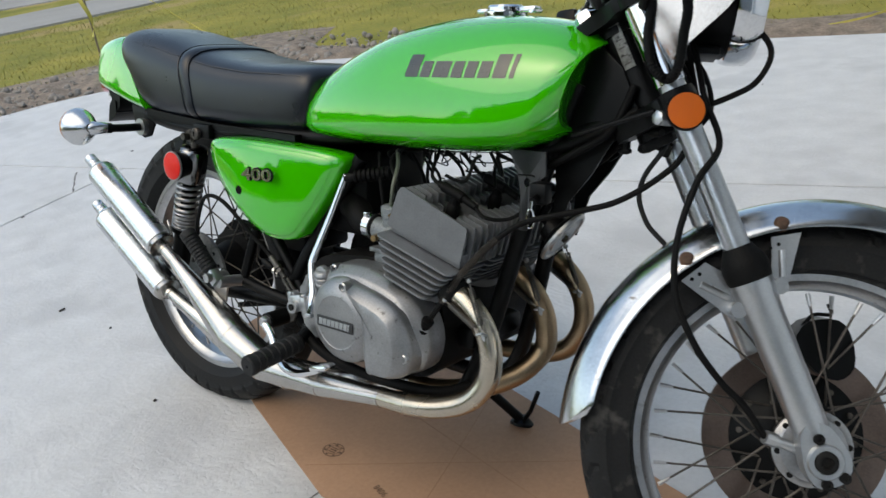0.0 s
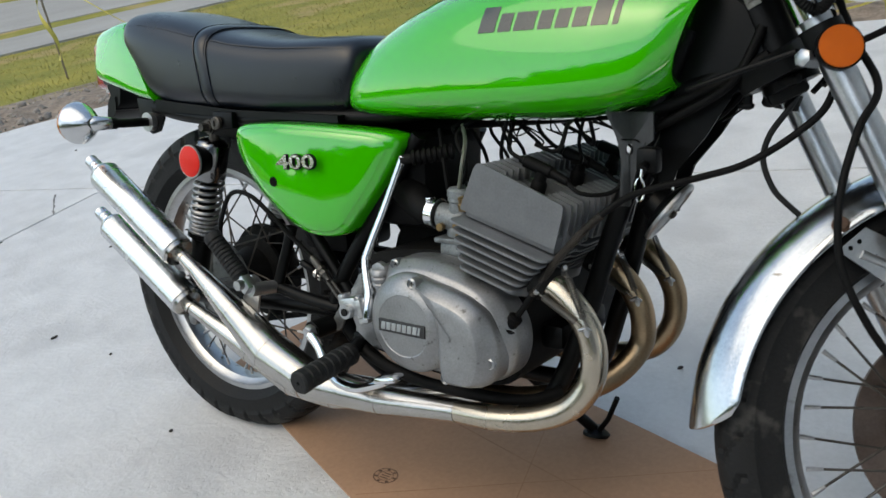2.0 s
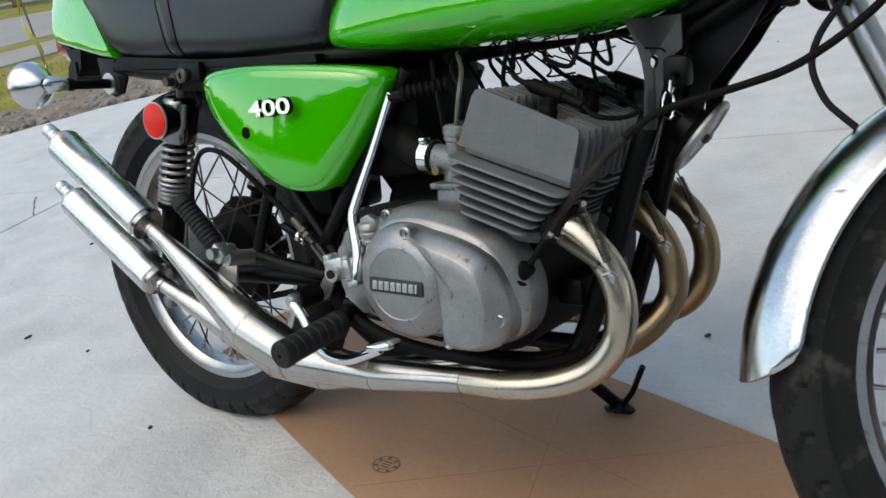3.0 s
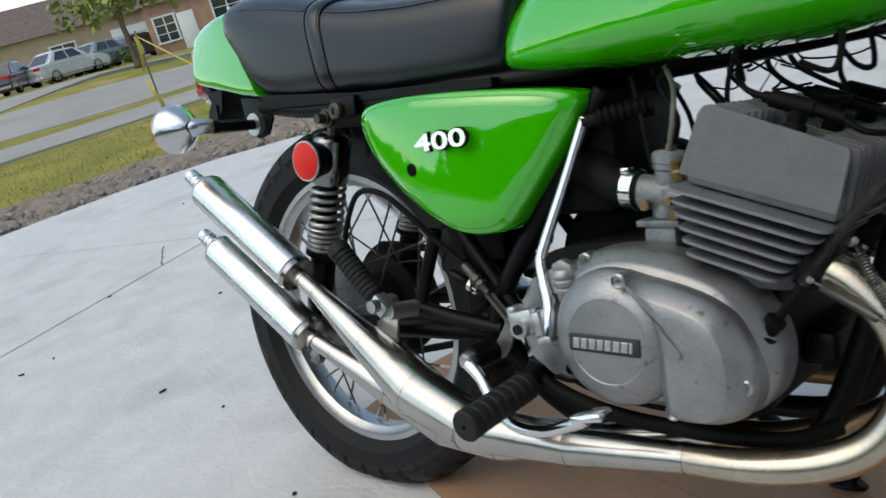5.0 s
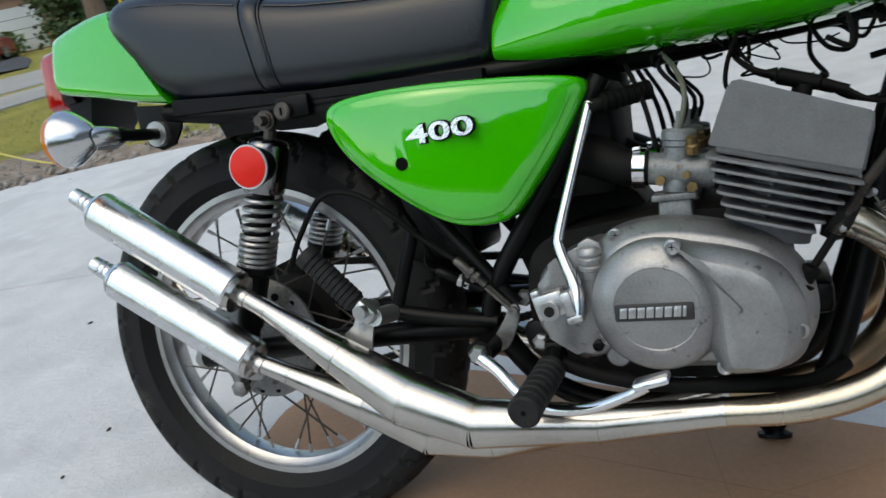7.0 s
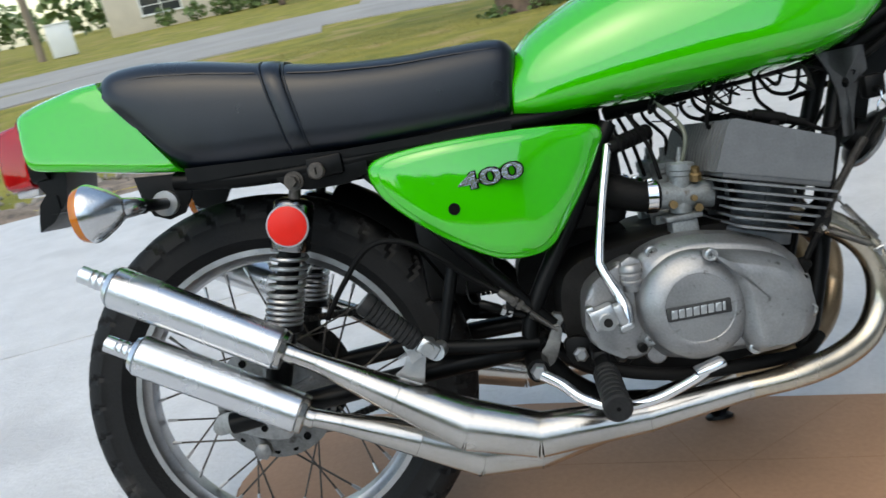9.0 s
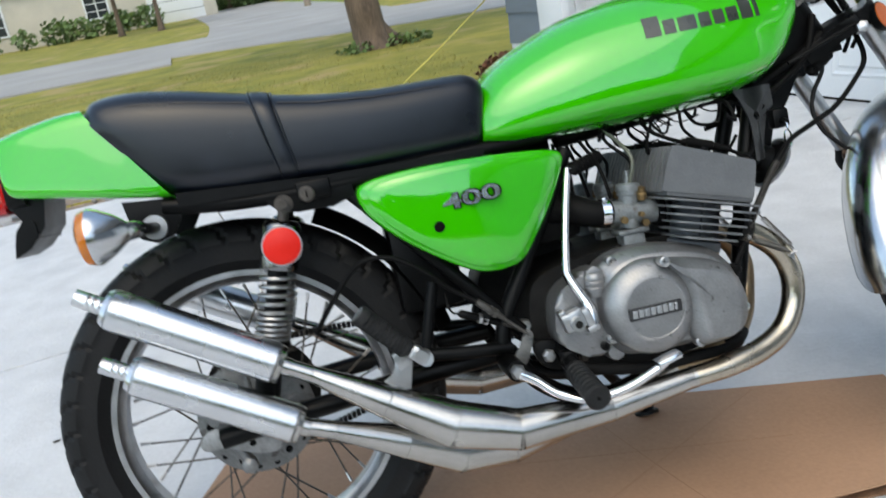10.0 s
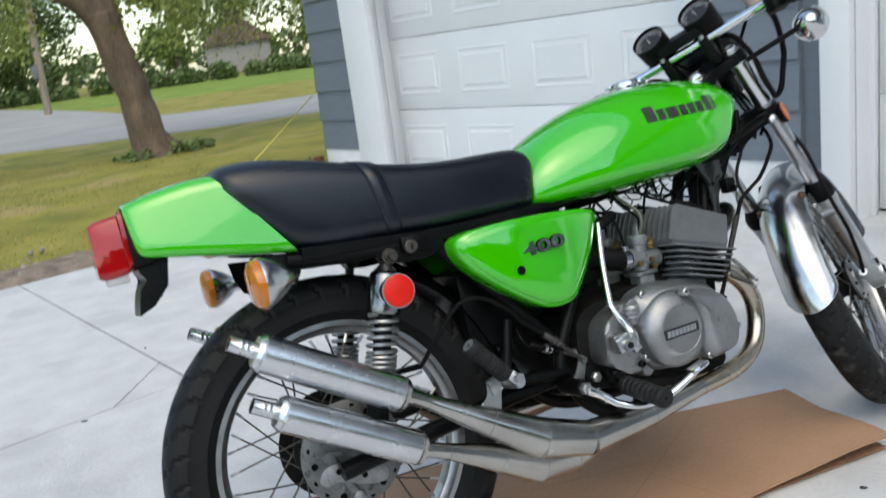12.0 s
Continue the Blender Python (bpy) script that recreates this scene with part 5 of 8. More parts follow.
def peg(name, p0, p1, r, label, ribs=7):
    p0, p1 = V(p0), V(p1)
    ln = (p1 - p0).length
    prof = [(0.0, 0.0), (r * 0.8, 0.0)]
    for k in range(ribs):
        h = 0.004 + k * (ln - 0.02) / ribs
        w = (ln - 0.02) / ribs
        prof += [(r * 0.9, h), (r, h + w * 0.15), (r, h + w * 0.8), (r * 0.9, h + w * 0.95)]
    prof += [(r * 1.04, ln - 0.014), (r * 1.04, ln - 0.003), (r * 0.9, ln), (0.0, ln)]
    b = bmesh.new()
    lathe(b, prof, p0, p1 - p0, 20)
    ob = part(name, b, WORNLITRUBBER, bike, label)
    b = bmesh.new()
    d = (p1 - p0).normalized()
    if name == "passenger_peg":
        lathe(b, [(0.0, ln - 0.004), (r * 0.74, ln - 0.004), (r * 0.74, ln + 0.0008), (r * 0.45, ln + 0.0012), (0.0, ln - 0.001)], p0, d, 20)
        part("end_cap", b, ZINC, ob, "worn grey end of the peg")
    else:
        lathe(b, [(0.0, ln - 0.001), (r * 0.16, ln - 0.001), (r * 0.16, ln + 0.0006), (0.0, ln + 0.0006)], p0, d, 10)
        part("end_hole", b, HOLE, ob)
    return ob


rp = peg("rider_peg", (0.512, -0.180, 0.300), (0.508, -0.300, 0.286), 0.0185, "black ribbed rubber rider foot peg")
b = bmesh.new()
tube(b, spline([(0.512, -0.10, 0.33), (0.512, -0.15, 0.318), (0.512, -0.185, 0.300)], 4), 0.012, 12)
box(b, (0.512, -0.152, 0.312), (0.024, 0.03, 0.034), 0.006)
part("peg_mount", b, BLACK, rp)
b = bmesh.new()
lathe(b, [(0, 0), (0.011, 0), (0.011, 0.010), (0.007, 0.014), (0, 0.014)], (0.487, -0.122, 0.3185), (0, -1, 0), 6)
part("acorn_nut", b, BUFFED, rp)
b = bmesh.new()
prism(b, smooth_outline([(0.466, 0.338), (0.488, 0.345), (0.520, 0.330), (0.556, 0.318), (0.563, 0.300), (0.545, 0.286), (0.505, 0.290), (0.474, 0.304)], 3), -0.112, -0.124, 0.002)
part("mount_plate", b, BLACK, rp)
b = bmesh.new()
lathe(b, [(0, 0), (0.0095, 0), (0.0095, 0.007), (0.006, 0.010), (0, 0.010)], (0.544, -0.124, 0.3045), (0, -1, 0), 6)
part("mount_bolt", b, SPOKE, rp)
b = bmesh.new()
lathe(b, [(0, 0), (0.0115, 0), (0.0115, 0.009), (0.009, 0.012), (0, 0.012)], (0.463, -0.094, 0.371), (0, -1, 0), 6)
part("pivot_nut", b, BUFFED, bike, "bright swing arm pivot nut")
pp = peg("passenger_peg", (0.262, -0.186, 0.394), (0.199, -0.194, 0.467), 0.0160, "folded black passenger foot peg", 10)
b = bmesh.new()
box(b, (0.276, -0.188, 0.384), (0.030, 0.022, 0.022), 0.004, Euler((0, radians(44), 0)).to_matrix())
tube(b, [(0.276, -0.21, 0.386), (0.276, -0.165, 0.386)], 0.009, 12)
tube(b, [(0.285, -0.188, 0.375), (0.288, -0.13, 0.368)], 0.012, 12)
part("peg_hinge", b, BUFFED, pp)
b = bmesh.new()
line = spline([(0.424, -0.186, 0.316), (0.447, -0.192, 0.300), (0.475, -0.205, 0.276), (0.515, -0.222, 0.263), (0.565, -0.235, 0.268), (0.61, -0.243, 0.285), (0.635, -0.245, 0.297)], 6)
tube(b, line, [0.0095, 0.008, 0.0072, 0.0072, 0.0070, 0.0065, 0.0065], 14)
brake = part("brake_pedal", b, CHROME, bike, "chrome rear brake pedal")
b = bmesh.new()
box(b, (0.640, -0.245, 0.3025), (0.042, 0.028, 0.011), 0.005, Euler((0, radians(-14), 0)).to_matrix())
part("pad", b, CHROME, brake, "smooth chrome pedal pad")
b = bmesh.new()
tube(b, [(0.421, -0.11, 0.320), (0.421, -0.180, 0.320)], 0.0165, 18)
part("pivot_sleeve", b, BLACK, brake)
b = bmesh.new()
lathe(b, [(0, 0), (0.0125, 0), (0.0125, 0.010), (0.009, 0.014), (0, 0.014)], (0.421, -0.179, 0.320), (0, -1, 0), 6)
part("pivot_bolt", b, BUFFED, brake)
b = bmesh.new()
prism(b, smooth_outline([(0.430, 0.332), (0.440, 0.345), (0.4525, 0.367), (0.4595, 0.3715), (0.466, 0.364), (0.461, 0.345), (0.4475, 0.317), (0.432, 0.312)], 3), -0.133, -0.137, 0.001)
tube(b, [(0.459, -0.128, 0.363), (0.459, -0.144, 0.363)], 0.0062, 10)
part("pedal_lever", b, surface("zinced_lever", (0.17, 0.17, 0.165), 0.45, 0.7, var=0.2, scale=40), brake, "grey plated lever of the brake pedal")
b = bmesh.new()
tube(b, spline([(0.420, -0.136, 0.402), (0.389, -0.135, 0.432), (0.345, -0.141, 0.468), (0.315, -0.150, 0.500), (0.265, -0.155, 0.535), (0.215, -0.155, 0.535), (0.165, -0.14, 0.485), (0.13, -0.12, 0.44)], 7), 0.0042, 8)
part("brake_cable", b, RUBBER, bike, "black rear brake cable")
b = bmesh.new()
lathe(b, [(0.0, 0.0), (0.0055, 0.0), (0.0062, 0.004), (0.0062, 0.040), (0.0046, 0.042), (0.0046, 0.052), (0.0, 0.052)], (0.387, -0.135, 0.434), V((0.72, -0.02, -0.69)), 12)
for f in (0.024, 0.033):
    lathe(b, [(0.0, 0.0), (0.0085, 0.0), (0.0085, 0.0055), (0.0, 0.0055)], V((0.387, -0.135, 0.434)) + V((0.72, -0.02, -0.69)) * f, V((0.72, -0.02, -0.69)), 6)
for s in (-1, 1):
    tube(b, [(0.426, -0.136 + s * 0.005, 0.396), (0.459, -0.137 + s * 0.005, 0.363)], 0.0028, 8)
part("cable_adjuster", b, surface("dusty_adjuster", (0.10, 0.095, 0.088), 0.45, 0.6, var=0.25, scale=40), bike, "threaded cable adjuster with lock nuts")
b = bmesh.new()
lathe(b, [(0.0, 0.0), (0.004, 0.0), (0.0068, 0.004), (0.0068, 0.030), (0.0052, 0.032), (0.0052, 0.070), (0.0, 0.070)], (0.3555, -0.130, 0.4215), V((0.89, 0.09, -0.45)), 14)
tube(b, spline([(0.356, -0.130, 0.4212), (0.347, -0.131, 0.424), (0.342, -0.128, 0.435), (0.343, -0.115, 0.455)], 4), 0.0018, 6)
part("brake_switch", b, BLACK, bike, "small black brake light switch")
b = bmesh.new()
for f in (0.034, 0.044):
    lathe(b, [(0.0, 0.0), (0.0090, 0.0), (0.0090, 0.006), (0.0, 0.006)], V((0.3555, -0.130, 0.4215)) + V((0.89, 0.09, -0.45)) * f, V((0.89, 0.09, -0.45)), 6)
part("switch_nut", b, BUFFED, bike)
b = bmesh.new()
prism(b, smooth_outline([(0.392, 0.398), (0.401, 0.400), (0.408, 0.417), (0.404, 0.426), (0.396, 0.424)], 3), -0.122, -0.134, 0.001)
part("switch_bracket", b, BLACK, bike)
coil_line = [(0.425, -0.125, 0.389), (0.449, -0.130, 0.372)]
b = bmesh.new()
coil(b, coil_line[0], coil_line[1], 0.0035, 0.0009, 12, 5)
part("switch_spring", b, SPOKE, bike)
# ---- rear brake plate and its arm ----
b = bmesh.new()
lathe(b, [(0.0, 0.0), (0.098, 0.0), (0.098, 0.006), (0.088, 0.012), (0.06, 0.017), (0.035, 0.022), (0.0, 0.022)], REAR + V((0, -0.052, 0)), (0, -1, 0), 44)
bp = part("brake_plate", b, surface("grey_brake_casting", (0.17, 0.172, 0.17), 0.48, 0.5, var=0.2, scale=35, fine=280, bump=0.2, wear=((0.05, 0.045, 0.04), 40, 0.6)), rear_wheel, "grimy cast rear brake plate")
for k in range(18):
    a = radians(k * 20)
    rr, hr = (0.086, 0.0048) if k % 3 else (0.078, 0.0062)
    b = bmesh.new()
    c = REAR + V((rr * math.cos(a), -0.0615 if k % 3 else -0.0655, rr * math.sin(a)))
    lathe(b, [(0, 0), (hr, 0), (hr, 0.003), (0, 0.003)], c, (0, -1, 0), 12)
    part("plate_hole", b, HOLE, bp)
for k in range(5):
    a = radians(20 + k * 72)
    b = bmesh.new()
    d = V((math.cos(a), 0, math.sin(a)))
    tube(b, [REAR + V((0, -0.074, 0)) + d * 0.028, REAR + V((0, -0.064, 0)) + d * 0.072], [0.008, 0.005], 8)
    part("plate_rib", b, bp.data.materials[0], bp)
b = bmesh.new()
prism(b, smooth_outline([(-0.088, 0.300), (-0.076, 0.318), (-0.050, 0.321), (-0.010, 0.304), (0.028, 0.294), (0.036, 0.276), (0.024, 0.264), (-0.014, 0.272), (-0.052, 0.290), (-0.078, 0.288)], 3), -0.094, -0.098, 0.001)
arm = part("brake_arm", b, surface("dull_arm_steel", (0.3, 0.3, 0.3), 0.42, 0.8, var=0.2), rear_wheel, "bright drilled brake arm")
for x, z in ((-0.052, 0.307), (-0.032, 0.300), (-0.008, 0.287)):
    b = bmesh.new()
    lathe(b, [(0, 0), (0.0055, 0), (0.0055, 0.0012), (0, 0.0012)], (x, -0.0978, z), (0, -1, 0), 12)
    part("arm_hole", b, HOLE, arm)
b = bmesh.new()
tube(b, [(-0.052, -0.07, 0.325), (-0.022, -0.078, 0.250)], 0.010, 10)
lathe(b, [(0, 0), (0.014, 0), (0.014, 0.014), (0.008, 0.018), (0, 0.018)], (-0.022, -0.075, 0.248), (0, -1, 0), 6)
lathe(b, [(0, 0), (0.010, 0), (0.010, 0.014), (0, 0.014)], (-0.06, -0.075, 0.333), (0, -1, 0), 12)
part("torque_link", b, surface("grimy_alloy", (0.22, 0.22, 0.22), 0.45, 0.8, var=0.2), rear_wheel)
b = bmesh.new()
tube(b, [REAR + V((0, -0.135, 0)), REAR + V((0, 0.135, 0))], 0.009, 12)
lathe(b, [(0, 0), (0.016, 0), (0.016, 0.012), (0, 0.012)], REAR + V((0, -0.128, 0)), (0, -1, 0), 6)
part("axle", b, BUFFED, rear_wheel)
b = bmesh.new()
ring(b, [(0.098, -0.002), (0.105, -0.002), (0.105, 0.002), (0.098, 0.002)], REAR + V((0, 0.078, 0)), (0, 1, 0), 40)
lathe(b, [(0.03, 0), (0.098, 0.0), (0.098, 0.004), (0.03, 0.004)], REAR + V((0, 0.076, 0)), (0, 1, 0), 40)
part("sprocket", b, DIRTYSHADE, rear_wheel)
b = bmesh.new()
for k in range(62):
    t = k / 61
    for zz in ((0.416, 0.395), (0.206, 0.330)):
        box(b, (0.0 + t * 0.52, 0.08, zz[0] * (1 - t) + zz[1] * t), (0.0075, 0.012, 0.011), 0)
tagged(part("drive_chain", b, DIRTYSHADE, bike, "greasy drive chain on the far side"), kind="stuff")
# ---- side stand ----
b = bmesh.new()
tube(b, spline([(0.62, 0.10, 0.235), (0.67, 0.150, 0.165), (0.735, 0.212, 0.078), (0.742, 0.218, 0.068)], 5), 0.0105, 12)
st = part("side_stand", b, BLACK, bike, "black side stand holding the machine up")
b = bmesh.new()
lathe(b, [(0.0, 0.0), (0.026, 0.0), (0.026, 0.006), (0.016, 0.012), (0.010, 0.020), (0.0, 0.020)], (0.747, 0.222, 0.0535), V((0, math.sin(LEAN), math.cos(LEAN))), 20)
part("foot", b, BLACK, st)
b = bmesh.new()
tube(b, [(0.752, 0.218, 0.064), (0.778, 0.205, 0.10), (0.800, 0.195, 0.15)], 0.005, 10)
part("tang", b, BLACK, st)
b = bmesh.new()
tube(b, spline([(0.50, -0.155, 0.315), (0.54, -0.165, 0.293), (0.62, -0.168, 0.275), (0.72, -0.16, 0.268), (0.80, -0.13, 0.262), (0.84, -0.09, 0.27)], 6), 0.0095, 10)
part("lower_hose", b, RUBBER, bike, "black hose under the engine cover")
# front of the engine: plates and horn
b = bmesh.new()
box(b, (0.815, 0, 0.345), (0.04, 0.15, 0.04), 0.010)
part("engine_mount", b, BLACK, bike)
horn_ax = V((0.80, 0.085, -0.60)).normalized()
horn_at = V((0.974, -0.028, 0.5395))
b = bmesh.new()
lathe(b, [(0.0, -0.004), (0.044, -0.004), (0.0475, -0.003), (0.048, 0.001), (0.046, 0.0035), (0.041, 0.004), (0.039, 0.0015), (0.030, 0.0005), (0.028, 0.003), (0.014, 0.0045), (0.011, 0.003), (0.0, 0.003)], horn_at, horn_ax, 40)
horn = part("horn", b, surface("dull_horn_plating", (0.36, 0.365, 0.365), 0.36, 0.9, var=0.14, scale=24, fine=320, bump=0.1, wear=((0.14, 0.12, 0.1), 50, 0.6)), bike, "round dull plated horn")
b = bmesh.new()
lathe(b, [(0.0, 0.0025), (0.0065, 0.0025), (0.0065, 0.008), (0.003, 0.010), (0.0, 0.010)], horn_at, horn_ax, 6)
part("nut", b, SPOKE, horn)
b = bmesh.new()
tube(b, [horn_at - horn_ax * 0.028, horn_at - horn_ax * 0.048, V((0.940, -0.02, 0.585))], 0.008, 10)
lathe(b, [(0.0, -0.030), (0.022, -0.030), (0.027, -0.014), (0.041, -0.008), (0.043, -0.0045), (0.0, -0.0045)], horn_at, horn_ax, 32)
part("bracket", b, BLACK, horn, "dark back and bracket of the horn")
# wiring loom and coils between engine and tank
random.seed(11)
for k in range(22):
    b = bmesh.new()
    x0 = 0.66 + 0.012 * k + random.uniform(-0.02, 0.02)
    y0 = random.uniform(-0.10, 0.10)
    pts = [(x0, y0, 0.665)]
    x, y, z = pts[0]
    for q in range(3):
        x += random.uniform(-0.03, 0.045)
        y += random.uniform(-0.025, 0.025)
        z += random.uniform(-0.035, 0.014) if q < 2 else random.uniform(0.0, 0.04)
        pts.append((x, y, max(z, 0.605)))
    tube(b, spline(pts, 5), random.choice((0.0012, 0.0016, 0.0022, 0.003)), 6)
    part("wire", b, RUBBER, bike, "black wiring under the tank" if k == 0 else "")
for k, (x, y, z) in enumerate(((0.73, -0.03, 0.672), (0.80, 0.0, 0.678), (0.87, 0.03, 0.678))):
    b = bmesh.new()
    tube(b, [(x - 0.03, y, z), (x + 0.03, y, z + 0.004)], 0.0135, 14)
    part("ignition_coil", b, RUBBER, bike, "black ignition coil")
b = bmesh.new()
tube(b, spline([(0.675, -0.105, 0.55), (0.69, -0.115, 0.60), (0.68, -0.09, 0.635), (0.66, -0.07, 0.66)], 5), 0.0032, 8)
part("fuel_hose", b, surface("clear_hose", (0.12, 0.13, 0.10), 0.35, var=0.1), bike, "aged translucent fuel hose")

# ---- front end, turned to the left with the steering ----
ROLL = Matrix(((0, 0, 1), (1, 0, 0), (0, 1, 0))).to_4x4()


def fork_plane(d, y, f=0.0):
    """Local axes at a fork point: x ahead, y left, z up the fork."""
    return Matrix.Translation(fork_point(d, y, f)) @ Matrix(((FW.x, 0, AX.x), (0, 1, 0), (FW.z, 0, AX.z))).to_4x4()


for side in (-1, 1):
    fk = new("fork_leg")
    fk.parent = bike
    tagged(fk, "telescopic fork leg with chrome tube and alloy slider")
    y = side * 0.080
    b = bmesh.new()
    tube(b, [fork_point(0.20, y), fork_point(0.675, y)], 0.0178, 26)
    part("stanchion", b, DULLCHROME, fk, "chrome fork tube", STEER)
    b = bmesh.new()
    lathe(b, [(0.0, -0.034), (0.017, -0.032), (0.0215, -0.02), (0.0225, 0.03), (0.0245, 0.07), (0.0255, 0.19), (0.0265, 0.222), (0.0285, 0.228), (0.0285, 0.246), (0.0, 0.246)], fork_point(0, y), AX, 28)
    part("slider", b, BUFFED, fk, "dull alloy fork slider", STEER)
    b = bmesh.new()
    prism(b, smooth_outline([(-0.030, -0.012), (-0.020, -0.032), (0.012, -0.034), (0.028, -0.014), (0.027, 0.012), (0.018, 0.040), (0.0, 0.052), (-0.018, 0.042), (-0.027, 0.015)], 3), -0.018, 0.018, 0.005, at=fork_plane(-0.002, y + side * 0.004))
    foot = part("axle_lug", b, BUFFED, fk, "cast axle lug with clamp bolts", STEER)
    b = bmesh.new()
    c = fork_point(-0.003, y + side * 0.020, -0.003)
    ring(b, [(0.0155, 0.0), (0.0235, 0.0), (0.0235, 0.006), (0.0215, 0.009), (0.0155, 0.009)], c, (0, side, 0), 32)
    part("axle_clamp", b, BUFFED, foot, "", STEER)
    b = bmesh.new()
    lathe(b, [(0, 0), (0.0145, 0), (0.0145, 0.010), (0.0115, 0.012), (0.008, 0.012), (0.007, 0.006), (0, 0.006)], c, (0, side, 0), 24)
    part("axle_end", b, DIRTYSHADE, foot, "", STEER)
    for d, f in ((0.027, 0.0), (-0.031, -0.012), (-0.030, 0.012)):
        b = bmesh.new()
        lathe(b, [(0, 0), (0.0072, 0), (0.0072, 0.006), (0.0035, 0.006), (0.0035, 0.003), (0, 0.003)], fork_point(d, y + side * 0.021, f), (0, side, 0), 14)
        part("pinch_screw", b, DIRTYSHADE, foot, "", STEER)
    b = bmesh.new()
    lathe(b, [(0.0, 0.242), (0.0275, 0.242), (0.0300, 0.250), (0.0315, 0.264), (0.0295, 0.276), (0.0235, 0.286), (0.0195, 0.294), (0.0, 0.294)], fork_point(0, y), AX, 26)
    part("dust_boot", b, RUBBER, fk, "black rubber dust boot", STEER)
    for f, d in ((-0.030, 0.215), (0.030, 0.226)):
        b = bmesh.new()
        tube(b, [fork_point(d, y + side * 0.012, f), fork_point(d, y - side * 0.022, f)], 0.0105, 16)
        tube(b, [fork_point(d, y, f * 0.3), fork_point(d, y, f)], 0.009, 12)
        part("boss", b, BUFFED, fk, "", STEER)
    for outline, rib in (([(-0.082, 0.276), (-0.043, 0.288), (-0.022, 0.262), (-0.022, 0.222), (-0.040, 0.206)], ((-0.060, 0.262), (-0.032, 0.232))), ([(0.088, 0.281), (0.050, 0.289), (0.040, 0.262), (0.026, 0.232), (0.036, 0.214), (0.048, 0.224)], ((0.056, 0.268), (0.044, 0.234)))):
        b = bmesh.new()
        prism(b, outline, -0.0016, 0.0016, 0.0007, at=fork_plane(0, side * 0.0625))
        bk = part("fender_bracket", b, BUFFED, fk, "pressed alloy fender bracket with a raised rib", STEER)
        b = bmesh.new()
        tube(b, [fork_point(d, side * 0.0640, f) for f, d in rib], 0.0052, 12)
        part("rib", b, BUFFED, bk, "", STEER)
        for k in (0, 1):
            b = bmesh.new()
            q = outline[0 if outline[0][0] < 0 else 1]
            f, d = (q[0] * 0.86 + 0.012 * k, q[1] - 0.013 + 0.0005 * k) if q[0] > 0 else (q[0] + 0.014 + k * 0.012, q[1] - 0.003 + 0.003 * k)
            lathe(b, [(0, 0), (0.0028, 0), (0.0028, 0.0006), (0, 0.0006)], fork_point(d, side * 0.0640, f), (0, side, 0), 10)
            part("hole", b, HOLE, bk, "", STEER)
    b = bmesh.new()
    rc = fork_point(0.486, side * 0.104, 0.0)
    ra = V((0.0, side, 0.0))
    lathe(b, [(0.0, -0.010), (0.021, -0.010), (0.0262, -0.003), (0.0262, 0.005), (0.0, 0.005)], rc, ra, 36)
    cup = part("reflector_cup", b, BLACK, fk, "", STEER)
    b = bmesh.new()
    lathe(b, [(0.0, 0.004), (0.0240, 0.004), (0.0238, 0.0066), (0.0, 0.0078)], rc, ra, 36)
    part("reflector", b, AMBREF, cup, "round amber reflector", STEER)
    for d0, d1 in ((0.488, 0.520), (0.648, 0.674)):
        b = bmesh.new()
        tube(b, [fork_point(d0, y), fork_point(d1, y)], 0.0255, 24)
        part("clamp", b, BLACK, fk, "", STEER)
    b = bmesh.new()
    lathe(b, [(0.0, 0.672), (0.0145, 0.672), (0.0145, 0.686), (0.010, 0.690), (0.0, 0.690)], fork_point(0, y), AX, 6)
    part("top_bolt", b, CHROME, fk, "", STEER)
    # chrome headlight ear round the tube, a folded plate
    b = bmesh.new()
    tube(b, [fork_point(0.530, y), fork_point(0.645, y)], 0.0222, 24)
    part("ear_tube", b, CHROME, fk, "chrome sleeve of the headlight ear", STEER)
    b = bmesh.new()
    prism(b, smooth_outline([(0.006, 0.555), (0.032, 0.567), (0.072, 0.582), (0.112, 0.600), (0.120, 0.628), (0.098, 0.652), (0.040, 0.650), (0.006, 0.642)], 3), -0.0015, 0.0015, 0.0007, at=fork_plane(0.6, side * 0.101) @ Matrix.Rotation(radians(side * 10), 4, "X") @ Matrix.Translation((0, 0, -0.6)))
    tube(b, [fork_point(0.566, side * 0.097, 0.010), fork_point(0.600, side * 0.097, 0.104)], 0.003, 8)
    part("headlight_ear", b, OLDCHROME, fk, "chrome headlight ear", STEER)
for d, th, nm in ((0.504, 0.030, "lower_yoke"), (0.661, 0.022, "upper_yoke")):
    b = bmesh.new()
    prism(b, smooth_outline([(-0.090, 0.0), (-0.08, 0.028), (0.0, 0.030), (0.08, 0.028), (0.090, 0.0), (0.08, -0.03), (0.045, -0.045), (0.0, -0.085), (-0.045, -0.045), (-0.08, -0.03)], 3), -th / 2, th / 2, 0.004, at=fork_plane(d, 0) @ ROLL)
    part(nm, b, BLACK, bike, "black fork yoke", STEER)
for side in (-1, 1):
    b = bmesh.new()
    lathe(b, [(0, -0.020), (0.0105, -0.020), (0.0105, 0.007), (0.007, 0.009), (0, 0.009)], (1.151 - 0.02 * (side > 0), side * 0.083, 0.740), V((-0.35, side * 0.9, 0.1)), 6)
    part("yoke_bolt", b, BUFFED, bike)
b = bmesh.new()
lathe(b, [(0.0, 0.665), (0.019, 0.665), (0.019, 0.682), (0.013, 0.69), (0.0, 0.69)], fork_point(0, 0, -0.06), AX, 6)
